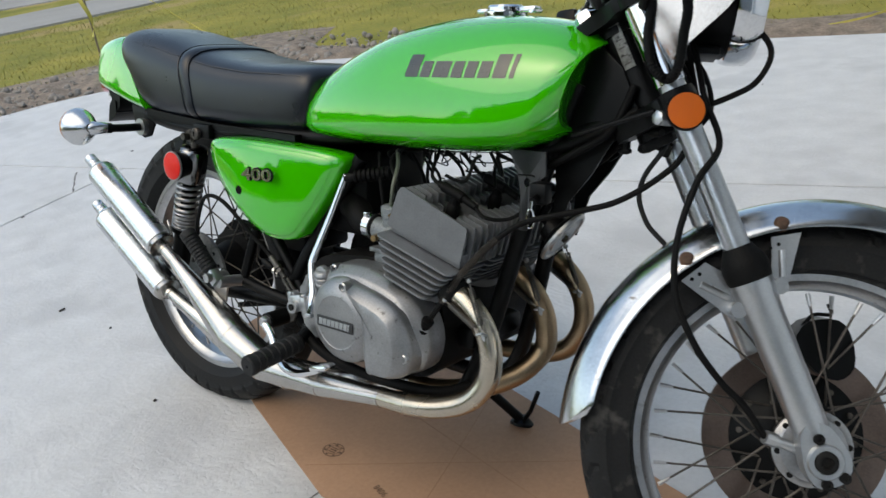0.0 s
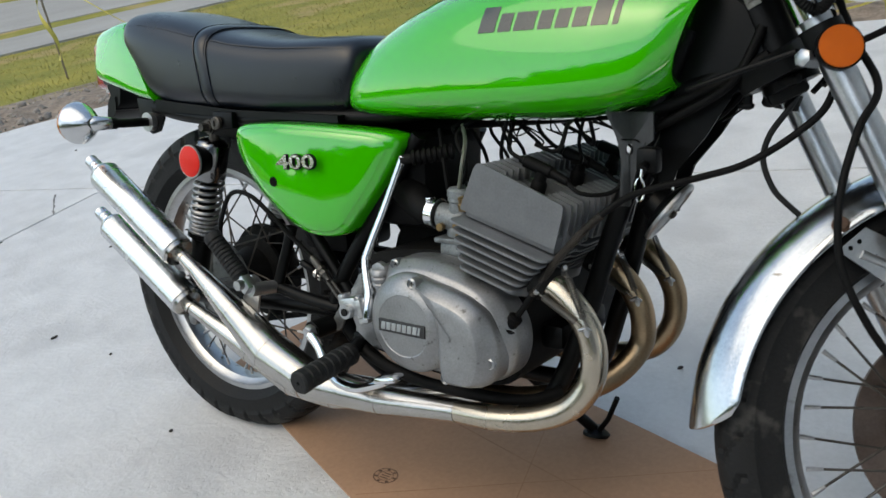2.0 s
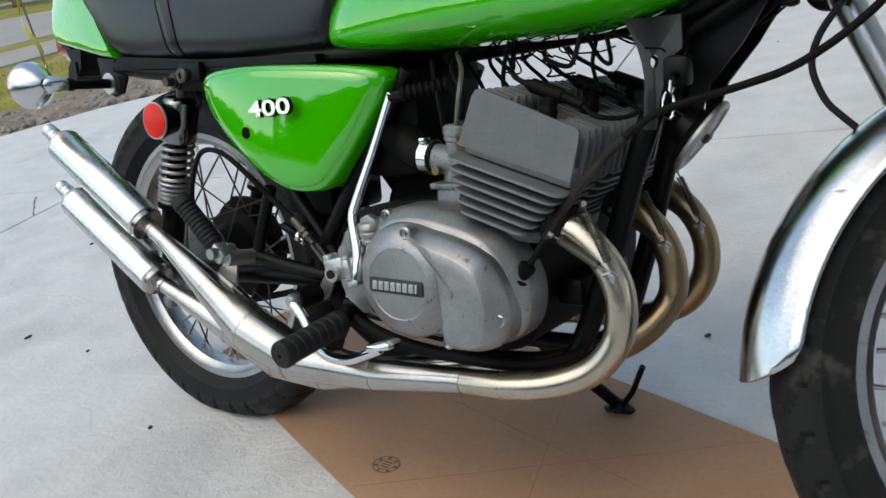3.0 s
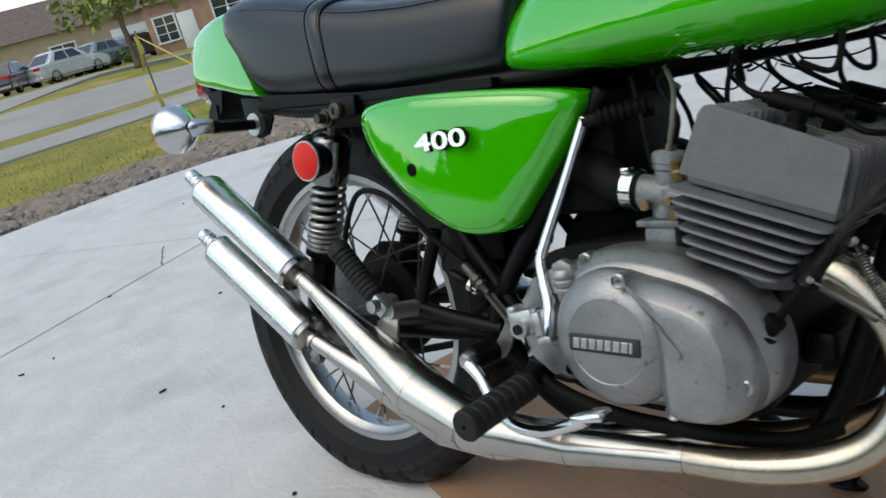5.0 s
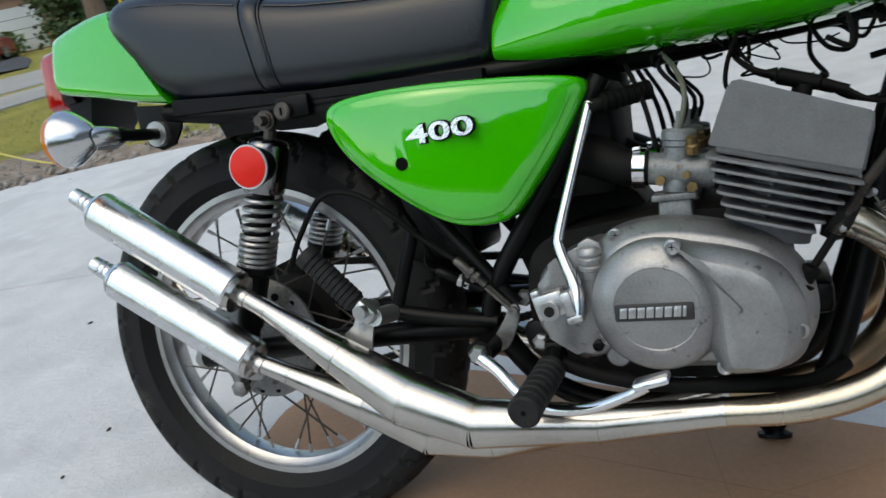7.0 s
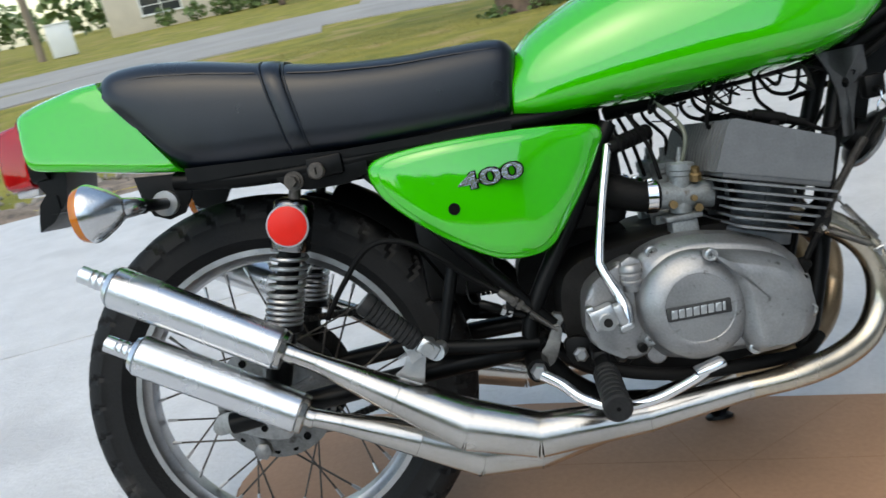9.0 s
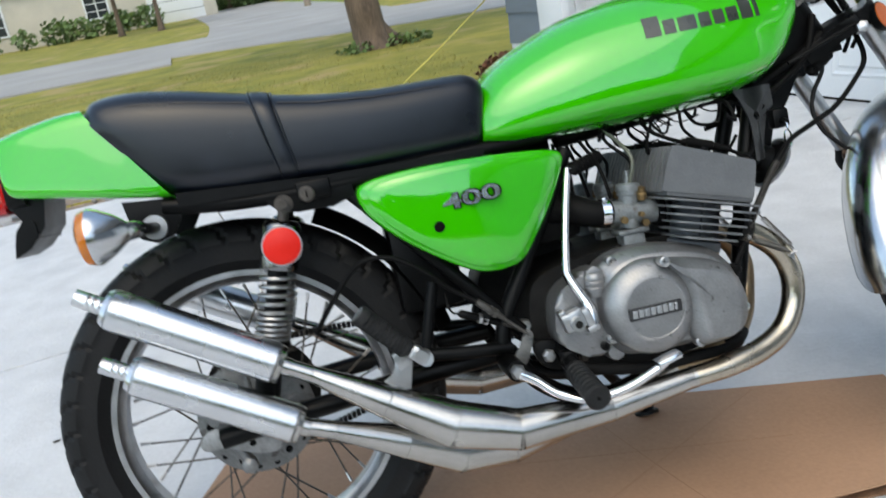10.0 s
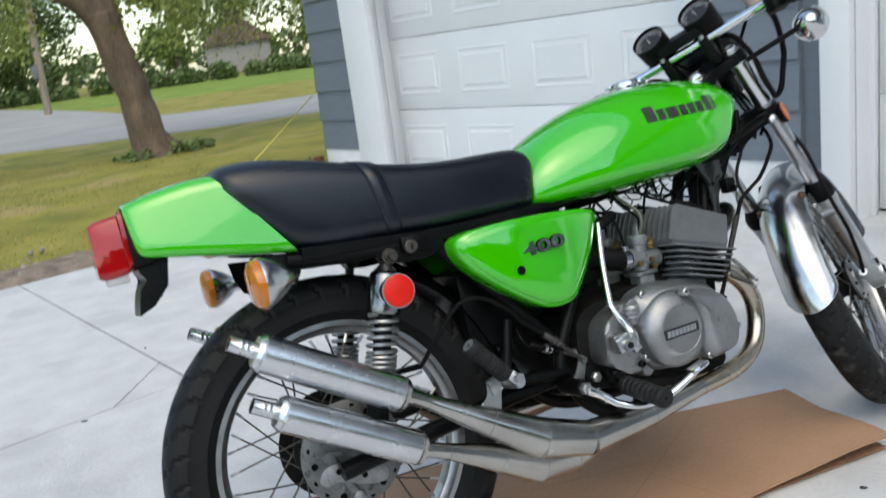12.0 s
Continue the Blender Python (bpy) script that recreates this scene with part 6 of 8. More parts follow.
part("stem_nut", b, CHROME, bike, "chrome steering stem nut", STEER)
# rubbish of brackets and hose unions under the lower yoke
b = bmesh.new()
box(b, (1.108, 0.010, 0.702), (0.050, 0.056, 0.026), 0.006, Euler((0, -RAKE, 0.3)).to_matrix())
tube(b, [(1.098, -0.012, 0.700), (1.090, -0.004, 0.684)], 0.008, 10)
tube(b, [(1.118, 0.020, 0.694), (1.112, 0.022, 0.676)], 0.009, 10)
tube(b, [(1.085, -0.016, 0.708), (1.135, -0.040, 0.716)], 0.006, 10)
part("hose_union", b, DIRTYSHADE, bike, "grimy brake hose union under the yoke")
b = bmesh.new()
box(b, (1.068, -0.0135, 0.692), (0.011, 0.011, 0.030), 0.003)
box(b, (1.066, -0.0135, 0.682), (0.020, 0.012, 0.008), 0.003)
tube(b, [(1.066, -0.0135, 0.682), (1.050, -0.006, 0.671), (1.033, -0.001, 0.662)], 0.0015, 6)
part("wire_end", b, BLACK, bike, "loose wire end")

# front fender: a chrome shell bent round the tyre
FC = fork_point(-0.018, 0, 0.008)
FA, FB = radians(181), radians(14)
b = bmesh.new()
loops = []
for a in 0.5 - 0.5 * np.cos(np.pi * np.linspace(0, 1, 84)):
    ang = FA + (FB - FA) * a
    rad = V((math.cos(ang), 0, math.sin(ang)))
    arc = min(a, 1 - a) * abs(FA - FB) * 0.350
    hw = 0.0600 * math.sqrt(max(0.0, 1 - (1 - min(arc / 0.052, 1.0)) ** 2)) if arc < 0.052 else 0.0600
    hw = max(hw, 0.004)
    out, inn = [], []
    for u in np.linspace(-1, 1, 19):
        y = hw * u
        drop = 0.039 * (abs(y) / 0.060) ** 2.3 - (0.0030 if abs(u) > 0.93 and arc > 0.03 else 0.0)
        c = FC + rad * (0.357 - drop) + V((0, y, 0))
        out.append(c)
        inn.append(c - rad * (0.0022 + (0.003 if abs(u) > 0.93 else 0)))
    loops.append(out + inn[::-1])
skin(b, loops)
fender = part("front_fender", b, OLDCHROME, bike, "chrome front fender with worn pitted edges", STEER, sharp=60)
for side in (-1, 1):
    for f, d in ((-0.064, 0.304), (0.072, 0.304)):
        b = bmesh.new()
        q = fork_point(d, side * 0.0560, f)
        rad = (q - FC).normalized()
        nrm = (rad * 0.45 + V((0, side * 0.9, 0))).normalized()
        lathe(b, [(0, -0.008), (0.0105, -0.008), (0.0105, 0.0005), (0.007, 0.004), (0, 0.0045)], q - rad * 0.003, nrm, 14)
        part("fender_bolt", b, surface("rusty_bolt", (0.10, 0.055, 0.035), 0.7, 0.3, var=0.3, scale=80), fender, "rusty fender bolt", STEER)
# front brake disc, carrier and caliper on the left side
fb = FRONT0 + V((0, 0.046, 0))
b = bmesh.new()
ring(b, [(0.088, -0.003), (0.1320, -0.003), (0.1320, 0.003), (0.088, 0.003)], fb, (0, 1, 0), 72)
disc = part("brake_disc", b, ROTOR, front_wheel, "brownish steel front brake disc", STEER)
b = bmesh.new()
lathe(b, [(0.03, -0.030), (0.070, -0.014), (0.086, -0.0065), (0.094, -0.005), (0.094, 0.004), (0.03, 0.010)], fb, (0, 1, 0), 48)
part("carrier", b, BLACK, disc, "black disc carrier", STEER)
for k in range(12):
    a = radians(k * 30)
    b = bmesh.new()
    lathe(b, [(0, 0), (0.0042, 0), (0.0042, 0.004), (0, 0.004)], fb + V((0.080 * math.cos(a), -0.008, 0.080 * math.sin(a))), V((0.3 * math.cos(a), -1, 0.3 * math.sin(a))), 10)
    part("carrier_bolt", b, SPOKE, disc, "", STEER)
b = bmesh.new()
prism(b, smooth_outline([(0.045, 0.130), (0.072, 0.152), (0.112, 0.140), (0.120, 0.110), (0.108, 0.070), (0.080, 0.060), (0.055, 0.085)], 3), -0.032, 0.030, 0.008, at=fork_plane(0, 0.052))
cal = part("caliper", b, BLACK, bike, "black front brake caliper", STEER)
b = bmesh.new()
tube(b, spline([fork_point(0.148, 0.03, 0.065), fork_point(0.158, 0.028, 0.085), fork_point(0.150, 0.03, 0.108), fork_point(0.165, 0.03, 0.110)], 4), 0.0028, 8)
part("bleed_pipe", b, DIRTYSHADE, cal, "", STEER)
b = bmesh.new()
lathe(b, [(0.0, 0.0), (0.0535, 0.0), (0.0535, 0.005), (0.047, 0.008), (0.044, 0.012), (0.020, 0.016), (0.0, 0.016)], FRONT0 + V((0, -0.036, 0)), (0, -1, 0), 44)
dm = part("drive_cover", b, surface("dull_hub_alloy", (0.36, 0.36, 0.365), 0.38, 0.85, var=0.12), front_wheel, "round alloy speedometer drive cover", STEER)
for k in range(8):
    a = radians(k * 45 + 10)
    b = bmesh.new()
    lathe(b, [(0, 0), (0.0042, 0), (0.0042, 0.004), (0, 0.004)], FRONT0 + V((0.047 * math.cos(a), -0.043, 0.047 * math.sin(a))), (0, -1, 0), 8)
    part("cover_bolt", b, DIRTYSHADE, dm, "", STEER)
b = bmesh.new()
tube(b, [fork_point(0.012, -0.062, -0.022), fork_point(0.045, -0.075, -0.058)], 0.0072, 12)
tube(b, [fork_point(0.034, -0.070, -0.046), fork_point(0.045, -0.075, -0.058)], 0.0095, 8)
part("drive_spout", b, BUFFED, dm, "", STEER)
# headlight
hl = new("headlight")
hl.parent = bike
tagged(hl, "round headlight with black bucket and chrome rim")
hc = fork_point(0.622, 0, 0.140)
b = bmesh.new()
lathe(b, [(0.0, -0.110), (0.035, -0.108), (0.062, -0.088), (0.080, -0.05), (0.086, 0.0), (0.0, 0.0)], hc, (1, 0, 0), 40)
part("bucket", b, BLACK, hl, "", STEER)
b = bmesh.new()
ring(b, [(0.084, -0.008), (0.091, -0.006), (0.093, 0.006), (0.091, 0.026), (0.084, 0.034), (0.079, 0.032), (0.080, 0.0)], hc, (1, 0, 0), 48)
part("rim", b, CHROME, hl, "chrome headlight rim", STEER)
b = bmesh.new()
lathe(b, [(0.0805, 0.024), (0.07, 0.032), (0.045, 0.040), (0.0, 0.044)], hc, (1, 0, 0), 40)
part("lens", b, GLASS, hl, "", STEER)
b = bmesh.new()
box(b, hc + V((-0.045, -0.01, -0.083)), (0.06, 0.05, 0.012), 0.003)
part("adjuster", b, BLACK, hl, "", STEER)
# gauges
for side in (-1, 1):
    g = new("gauge")
    g.parent = bike
    tagged(g, "round black instrument with glass face")
    c = fork_point(0.790, side * 0.061, 0.0)
    ga = V((-0.78, 0, 0.62)).normalized()
    b = bmesh.new()
    lathe(b, [(0.0, -0.060), (0.030, -0.060), (0.0385, -0.050), (0.0405, 0.0), (0.0410, 0.016), (0.0385, 0.017), (0.0365, 0.002), (0.0, 0.002)], c, ga, 40)
    part("case", b, RUBBER, g, "", STEER)
    b = bmesh.new()
    lathe(b, [(0.0, 0.0022), (0.0355, 0.0022), (0.0355, 0.0030), (0.0, 0.0030)], c, ga, 32)
    dl = part("dial", b, DIAL, g, "", STEER)
    u1 = ga.orthogonal().normalized()
    u2 = ga.cross(u1)
    b = bmesh.new()
    for k in range(24):
        a = radians(k * 12.5 - 150)
        rad = u1 * math.cos(a) + u2 * math.sin(a)
        tube(b, [c + ga * 0.0036 + rad * (0.028 if k % 3 else 0.025), c + ga * 0.0036 + rad * 0.033], 0.0006, 4)
    tube(b, [c + ga * 0.0042, c + ga * 0.0042 + (u1 * -0.9 + u2 * 0.3).normalized() * 0.026], 0.0009, 4)
    part("marking", b, WHITE, dl, "", STEER)
    b = bmesh.new()
    ring(b, [(0.0345, 0.003), (0.0365, 0.003), (0.0372, 0.009), (0.0362, 0.009)], c, ga, 40)
    part("inner_rim", b, BUFFED, g, "", STEER)
    b = bmesh.new()
    tube(b, spline([c - ga * 0.055, c - ga * 0.085, fork_point(0.66, side * 0.05, 0.03)], 4), 0.0055, 8)
    part("drive_cable", b, RUBBER, g, "", STEER)
b = bmesh.new()
prism(b, rounded(0.115, 0.05, 0.012, 3), -0.012, 0.012, 0.004, at=fork_plane(0.765, 0, -0.012) @ ROLL)
part("warning_lamp_panel", b, BLACK, bike, "black panel between the instruments", STEER)
b = bmesh.new()
prism(b, rounded(0.15, 0.035, 0.01, 3), -0.004, 0.004, 0.002, at=fork_plane(0.718, 0, 0.02) @ ROLL)
for side in (-1, 1):
    tube(b, [fork_point(0.665, side * 0.045, 0.02), fork_point(0.735, side * 0.055, 0.012)], 0.007, 10)
part("gauge_bracket", b, BLACK, bike, "", STEER)
# handlebar and what it carries
HB = [(0.0, 0.737, -0.022), (0.07, 0.737, -0.022), (0.13, 0.737, -0.023), (0.19, 0.739, -0.032), (0.245, 0.742, -0.075), (0.36, 0.730, -0.175)]
b = bmesh.new()
line = [fork_point(d, -y, f) for y, d, f in reversed(HB)] + [fork_point(d, y, f) for y, d, f in HB[1:]]
tube(b, spline(line, 6), 0.0111, 16)
bar = part("handlebar", b, CHROME, bike, "chrome tubular handlebar", STEER)
for side in (-1, 1):
    b = bmesh.new()
    c = fork_point(0.712, side * 0.050, -0.022)
    box(b, c, (0.034, 0.024, 0.072), 0.005, Euler((0, -RAKE, 0)).to_matrix())
    part("bar_clamp", b, BLACK, bar, "", STEER)
    for f in (-0.036, -0.008):
        b = bmesh.new()
        tube(b, [fork_point(0.745, side * 0.050, f), fork_point(0.754, side * 0.050, f)], 0.0055, 10)
        part("clamp_bolt", b, BUFFED, bar, "", STEER)
    p0, p1 = fork_point(0.7405, side * 0.258, -0.087), fork_point(0.7285, side * 0.372, -0.186)
    b = bmesh.new()
    prof = [(0.0, 0.0), (0.019, 0.0), (0.019, 0.006)]
    for k in range(10):
        prof += [(0.0155, 0.008 + k * 0.0105), (0.0168, 0.010 + k * 0.0105), (0.0168, 0.015 + k * 0.0105), (0.0155, 0.0165 + k * 0.0105)]
    lathe(b, prof + [(0.0, 0.118)], p0, p1 - p0, 18)
    part("grip", b, RUBBER, bar, "black ribbed rubber grip", STEER)
    b = bmesh.new()
    c = fork_point(0.739, side * 0.226, -0.058)
    box(b, c, (0.044, 0.042, 0.046), 0.009, Euler((0, 0, side * radians(-38))).to_matrix())
    part("switch_block", b, BLACK, bar, "", STEER)
    b = bmesh.new()
    c2 = fork_point(0.742, side * 0.200, -0.025)
    tube(b, spline([c2, c2 + V((0.035, side * 0.03, 0.0)), c2 + V((0.01, side * 0.10, 0.004)), c2 + V((-0.045, side * 0.175, 0.004))], 5), [0.007, 0.0055, 0.0055, 0.007], 10)
    part("lever", b, BUFFED, bar, "alloy hand lever", STEER)
    if side < 0:
        b = bmesh.new()
        c3 = fork_point(0.752, -0.178, 0.004)
        lathe(b, [(0.0, -0.022), (0.018, -0.022), (0.0195, -0.018), (0.0195, 0.018), (0.022, 0.020), (0.022, 0.027), (0.0, 0.028)], c3, (-0.1, 0.12, 1), 24)
        part("brake_reservoir", b, surface("clouded_plastic", (0.34, 0.25, 0.22), 0.45, var=0.15), bar, "small brownish brake fluid reservoir", STEER)
        b = bmesh.new()
        tube(b, [c3 + V((0.0, 0.02, -0.018)), c3 + V((0.0, -0.035, -0.018))], 0.013, 14)
        part("master_cylinder", b, BLACK, bar, "", STEER)
    # front signal on its stalk
    fs = new("front_signal")
    fs.parent = bike
    tagged(fs, "chrome front turn signal with amber lens")
    q0 = fork_point(0.640, side * 0.10, 0.0)
    q1 = fork_point(0.646, side * 0.228, -0.004)
    b = bmesh.new()
    tube(b, [q0, q1], 0.0060, 12)
    part("stem", b, DIRTYSHADE, fs, "", STEER)
    b = bmesh.new()
    lathe(b, [(0.0, -0.049), (0.008, -0.047), (0.018, -0.040), (0.030, -0.024), (0.0385, -0.004), (0.0385, 0.005)], q1 + V((0.024, side * 0.022, 0)), (1, 0, 0), 28)
    part("bowl", b, CHROME, fs, "chrome turn signal bowl", STEER)
    b = bmesh.new()
    lathe(b, [(0.0375, 0.004), (0.037, 0.012), (0.028, 0.020), (0.0, 0.023)], q1 + V((0.024, side * 0.022, 0)), (1, 0, 0), 28)
    part("lens", b, AMBLENS, fs, "", STEER)


# ---- cables and hoses at the front ----
def hose(name, pts, r, label="", steer=False, mat=None):
    b = bmesh.new()
    tube(b, spline(pts, 8), r, 10)
    return part(name, b, mat or RUBBER, bike, label, STEER if steer else None)


def steered(*a):
    return STEER @ fork_point(*a)


hose("clutch_cable", [(0.805, -0.164, 0.392), (0.834, -0.162, 0.435), (0.867, -0.156, 0.485), (0.904, -0.146, 0.529), (0.941, -0.132, 0.563), (0.971, -0.114, 0.580), (1.036, -0.085, 0.598), (1.087, -0.070, 0.616), (1.139, -0.055, 0.652), (1.172, -0.045, 0.692), steered(0.50, -0.04, 0.03), steered(0.60, -0.03, 0.03)], 0.0046, "black control cable to the engine")
b = bmesh.new()
coil(b, (0.834, -0.162, 0.435), (0.867, -0.156, 0.485), 0.0054, 0.0008, 26, 4)
coil(b, (0.867, -0.156, 0.485), (0.904, -0.146, 0.529), 0.0054, 0.0008, 26, 4)
coil(b, (0.904, -0.146, 0.529), (0.925, -0.138, 0.549), 0.0054, 0.0008, 13, 4)
part("cable_spring", b, SPOKE, bike, "coiled cable guard")
b = bmesh.new()
lathe(b, [(0.0, -0.006), (0.013, -0.006), (0.013, 0.002), (0.009, 0.003), (0.009, 0.012), (0.0105, 0.014), (0.0105, 0.020), (0.0065, 0.023), (0.0, 0.023)], (0.799, -0.166, 0.384), V((0.55, 0.02, 0.83)), 16)
part("cable_boot", b, RUBBER, bike)
b = bmesh.new()
sleeve = spline([fork_point(0.73, -0.03, 0.05), fork_point(0.70, -0.095, 0.03), fork_point(0.637, -0.113, 0.011), fork_point(0.597, -0.113, -0.010), fork_point(0.557, -0.113, -0.020), fork_point(0.534, -0.113, -0.009), fork_point(0.540, -0.130, 0.006), fork_point(0.574, -0.152, 0.024), fork_point(0.609, -0.172, 0.039), fork_point(0.68, -0.19, 0.04), fork_point(0.735, -0.19, 0.0)], 14)
tube(b, sleeve, [0.0072 if k % 2 else 0.0062 for k in range(len(sleeve))], 10)
part("wiring_sleeve", b, RUBBER, bike, "looped black corrugated wiring sleeve", STEER)
hose("brake_hose", [fork_point(0.752, -0.19, 0.01), fork_point(0.735, -0.165, 0.10), fork_point(0.66, -0.09, 0.135), fork_point(0.618, -0.05, 0.11), fork_point(0.562, -0.05, 0.140), fork_point(0.523, -0.05, 0.145), fork_point(0.494, -0.05, 0.113), fork_point(0.488, -0.05, 0.072), fork_point(0.490, -0.04, 0.02)], 0.0042, "black brake hose looping ahead of the fork", True)
hose("speedometer_cable", [fork_point(0.72, 0.06, 0.04), fork_point(0.60, -0.02, 0.06), fork_point(0.50, -0.055, 0.04), fork_point(0.43, -0.085, 0.028), fork_point(0.394, -0.105, -0.020), fork_point(0.334, -0.110, -0.071), fork_point(0.266, -0.110, -0.101), fork_point(0.195, -0.108, -0.102), fork_point(0.135, -0.098, -0.087), fork_point(0.096, -0.090, -0.070), fork_point(0.045, -0.075, -0.058)], 0.0046, "long black speedometer cable down the fork", True)
hose("lower_brake_hose", [(1.122, 0.010, 0.695), (1.117, 0.0, 0.680), (1.094, 0.0, 0.645), (1.087, 0.0, 0.612), (1.100, 0.0, 0.5775), (1.118, 0.002, 0.557), (1.16, 0.01, 0.52)], 0.0040, "thin grey brake hose", mat=WORNLITRUBBER)
hose("clutch_hose", [steered(0.735, 0.2, -0.03), steered(0.68, 0.12, 0.10), steered(0.58, 0.06, 0.05), (1.06, 0.0, 0.70), (0.98, 0.03, 0.64), (0.90, 0.05, 0.62)], 0.0042)
for k, (y, d) in enumerate(((-0.02, 0.0), (0.015, 0.01), (-0.035, 0.02))):
    hose("headlight_lead", [hc + V((-0.06, y, -0.08)), fork_point(0.53, y, 0.06 - d), fork_point(0.48, y * 1.4, 0.045 - d), fork_point(0.46, y, 0.0)], 0.0038, "", True)
hose("loom", [(0.90, -0.048, 0.660), (0.98, -0.048, 0.685), (1.05, -0.045, 0.715), (1.10, -0.040, 0.745)], 0.0085, "thick taped wiring loom beside the steering head")
hose("loom", [(0.93, -0.050, 0.64), (1.0, -0.058, 0.675), (1.06, -0.05, 0.715), (1.09, -0.04, 0.78)], 0.0062)
b = bmesh.new()
tube(b, [(1.010, -0.075, 0.705), (1.075, -0.078, 0.727), (1.140, -0.080, 0.748)], 0.0036, 8)
part("lock_rod", b, BLACK, bike)
b = bmesh.new()
c = HEAD0 + AX * 0.638 + V((0.009, -0.0322, 0))
box(b, c, (0.018, 0.0016, 0.075), 0.0006, Euler((0, -RAKE, 0)).to_matrix())
idp = part("id_plate", b, surface("scratched_plate", (0.26, 0.255, 0.24), 0.5, 0.5, var=0.3, scale=60, fine=200, wear=((0.04, 0.038, 0.035), 120, 0.55)), bike, "scratched metal plate on the steering head")
for k in range(6):
    b = bmesh.new()
    box(b, c + AX * (0.03 - k * 0.012) + V((0, -0.0012, 0)), (0.010, 0.0006, 0.0014), 0, Euler((0, -RAKE, 0)).to_matrix())
    part("plate_line", b, SPOKE, idp)

# ---- cardboard under the machine ----
CB = [(1.239, 0.149), (1.17, -0.205), (0.84, -0.168), (0.52, -0.15), (0.15, -0.005), (-0.20, 0.14), (-0.21, 0.30), (-0.13, 0.515), (0.40, 0.40), (0.80, 0.283)]
card = tagged(new("cardboard_sheet"), "flattened brown cardboard box lying on the concrete", "cardboard")


def sheet(poly, z0, thick, warp):
    b = bmesh.new()
    f = b.faces.new([b.verts.new((x, y, 0)) for x, y in poly])
    bmesh.ops.triangulate(b, faces=[f])
    for _ in range(3):
        bmesh.ops.subdivide_edges(b, edges=[e for e in b.edges if e.calc_length() > 0.07], cuts=1, use_grid_fill=False)
        bmesh.ops.triangulate(b, faces=[f for f in b.faces if len(f.verts) > 3])
    for v in b.verts:
        v.co.z = z0 + warp(v.co.x, v.co.y)
    bmesh.ops.solidify(b, geom=b.faces[:], thickness=thick)
    return b


def near_lift(x, y):
    """The free edge springs up a little towards the front end."""
    d = max(0.0, (x - 0.62)) * max(0.0, 0.02 - y) * 0.30
    return min(d, 0.028) + 0.0012 * noise.noise(V((x * 5, y * 5, 0)))


part("top_sheet", sheet(CB, 0.0095, 0.004, near_lift), CARD, card, "brown cardboard panel with fold lines", sharp=60)
part("bottom_sheet", sheet([(x - 0.006, y + (0.010 if y < 0.1 else -0.012)) for x, y in CB], 0.0044, 0.0036, lambda x, y: 0.0), CARDEDGE, card, "lower cardboard layer")


def flat_strip(a, c, w, z):
    a, c = V((*a, 0)), V((*c, 0))
    t = (c - a).normalized()
    s = V((-t.y, t.x, 0)) * w / 2
    b = bmesh.new()
    n = 24
    prev = None
    for i in range(n + 1):
        p = a.lerp(c, i / n)
        pair = [b.verts.new((q.x, q.y, z + near_lift(q.x, q.y))) for q in (p + s, p - s)]
        if prev:
            b.faces.new((prev[0], prev[1], pair[1], pair[0]))
        prev = pair
    return b


CREASE = surface("cardboard_crease", (0.31, 0.175, 0.10), 0.85, var=0.1, scale=20)
for a, c in (((0.98, 0.215), (0.42, -0.10)), ((1.20, -0.03), (0.30, 0.20)), ((0.62, 0.32), (0.74, -0.15))):
    part("crease", flat_strip(a, c, 0.0022, 0.0139), CREASE, card)
b = bmesh.new()
for r0, r1 in ((0.019, 0.021), (0.012, 0.0132)):
    n = 40
    for i in range(n):
        q = []
        for rr, k in ((r0, i), (r1, i), (r1, i + 1), (r0, i + 1)):
            a = 2 * math.pi * k / n
            q.append(b.verts.new((0.440 + 1.25 * rr * math.cos(a), -0.035 + rr * math.sin(a), 0.0146)))
        b.faces.new(q)
for k in range(7):
    a = 2 * math.pi * k / 7
    box(b, (0.440 + 0.020 * math.cos(a), -0.035 + 0.0165 * math.sin(a), 0.0145), (0.006, 0.004, 0.0004))
for k in range(3):
    box(b, (0.440, -0.041 + 0.006 * k, 0.0145), (0.018, 0.002, 0.0004))
part("stamp", b, INK, card, "dark oval printed stamp")
b = lettering("8406", 0.020, 0.0002)
b.transform(Matrix.Translation((0.598, -0.084, 0.0150)) @ Matrix.Rotation(radians(-17), 4, "Z") @ Matrix.Rotation(radians(-90), 4, "X"))
part("printed_number", b, INK, card, "small printed number 8406")

# ---- cracks and specks on the slab ----
def crack(pts, w):
    b = bmesh.new()
    prev = None
    line = spline([(*p, 0) for p in pts], 8)
    for i, p in enumerate(line):
        t = (line[min(i + 1, len(line) - 1)] - line[max(i - 1, 0)]).normalized()
        s = V((-t.y, t.x, 0)) * w * random.uniform(0.5, 1.2) / 2
        p = p + V((random.uniform(-1, 1), random.uniform(-1, 1), 0)) * 0.003
        pair = [b.verts.new((q.x, q.y, 0.0008)) for q in (p + s, p - s)]
        if prev:
            b.faces.new((prev[0], prev[1], pair[1], pair[0]))
        prev = pair
    return b


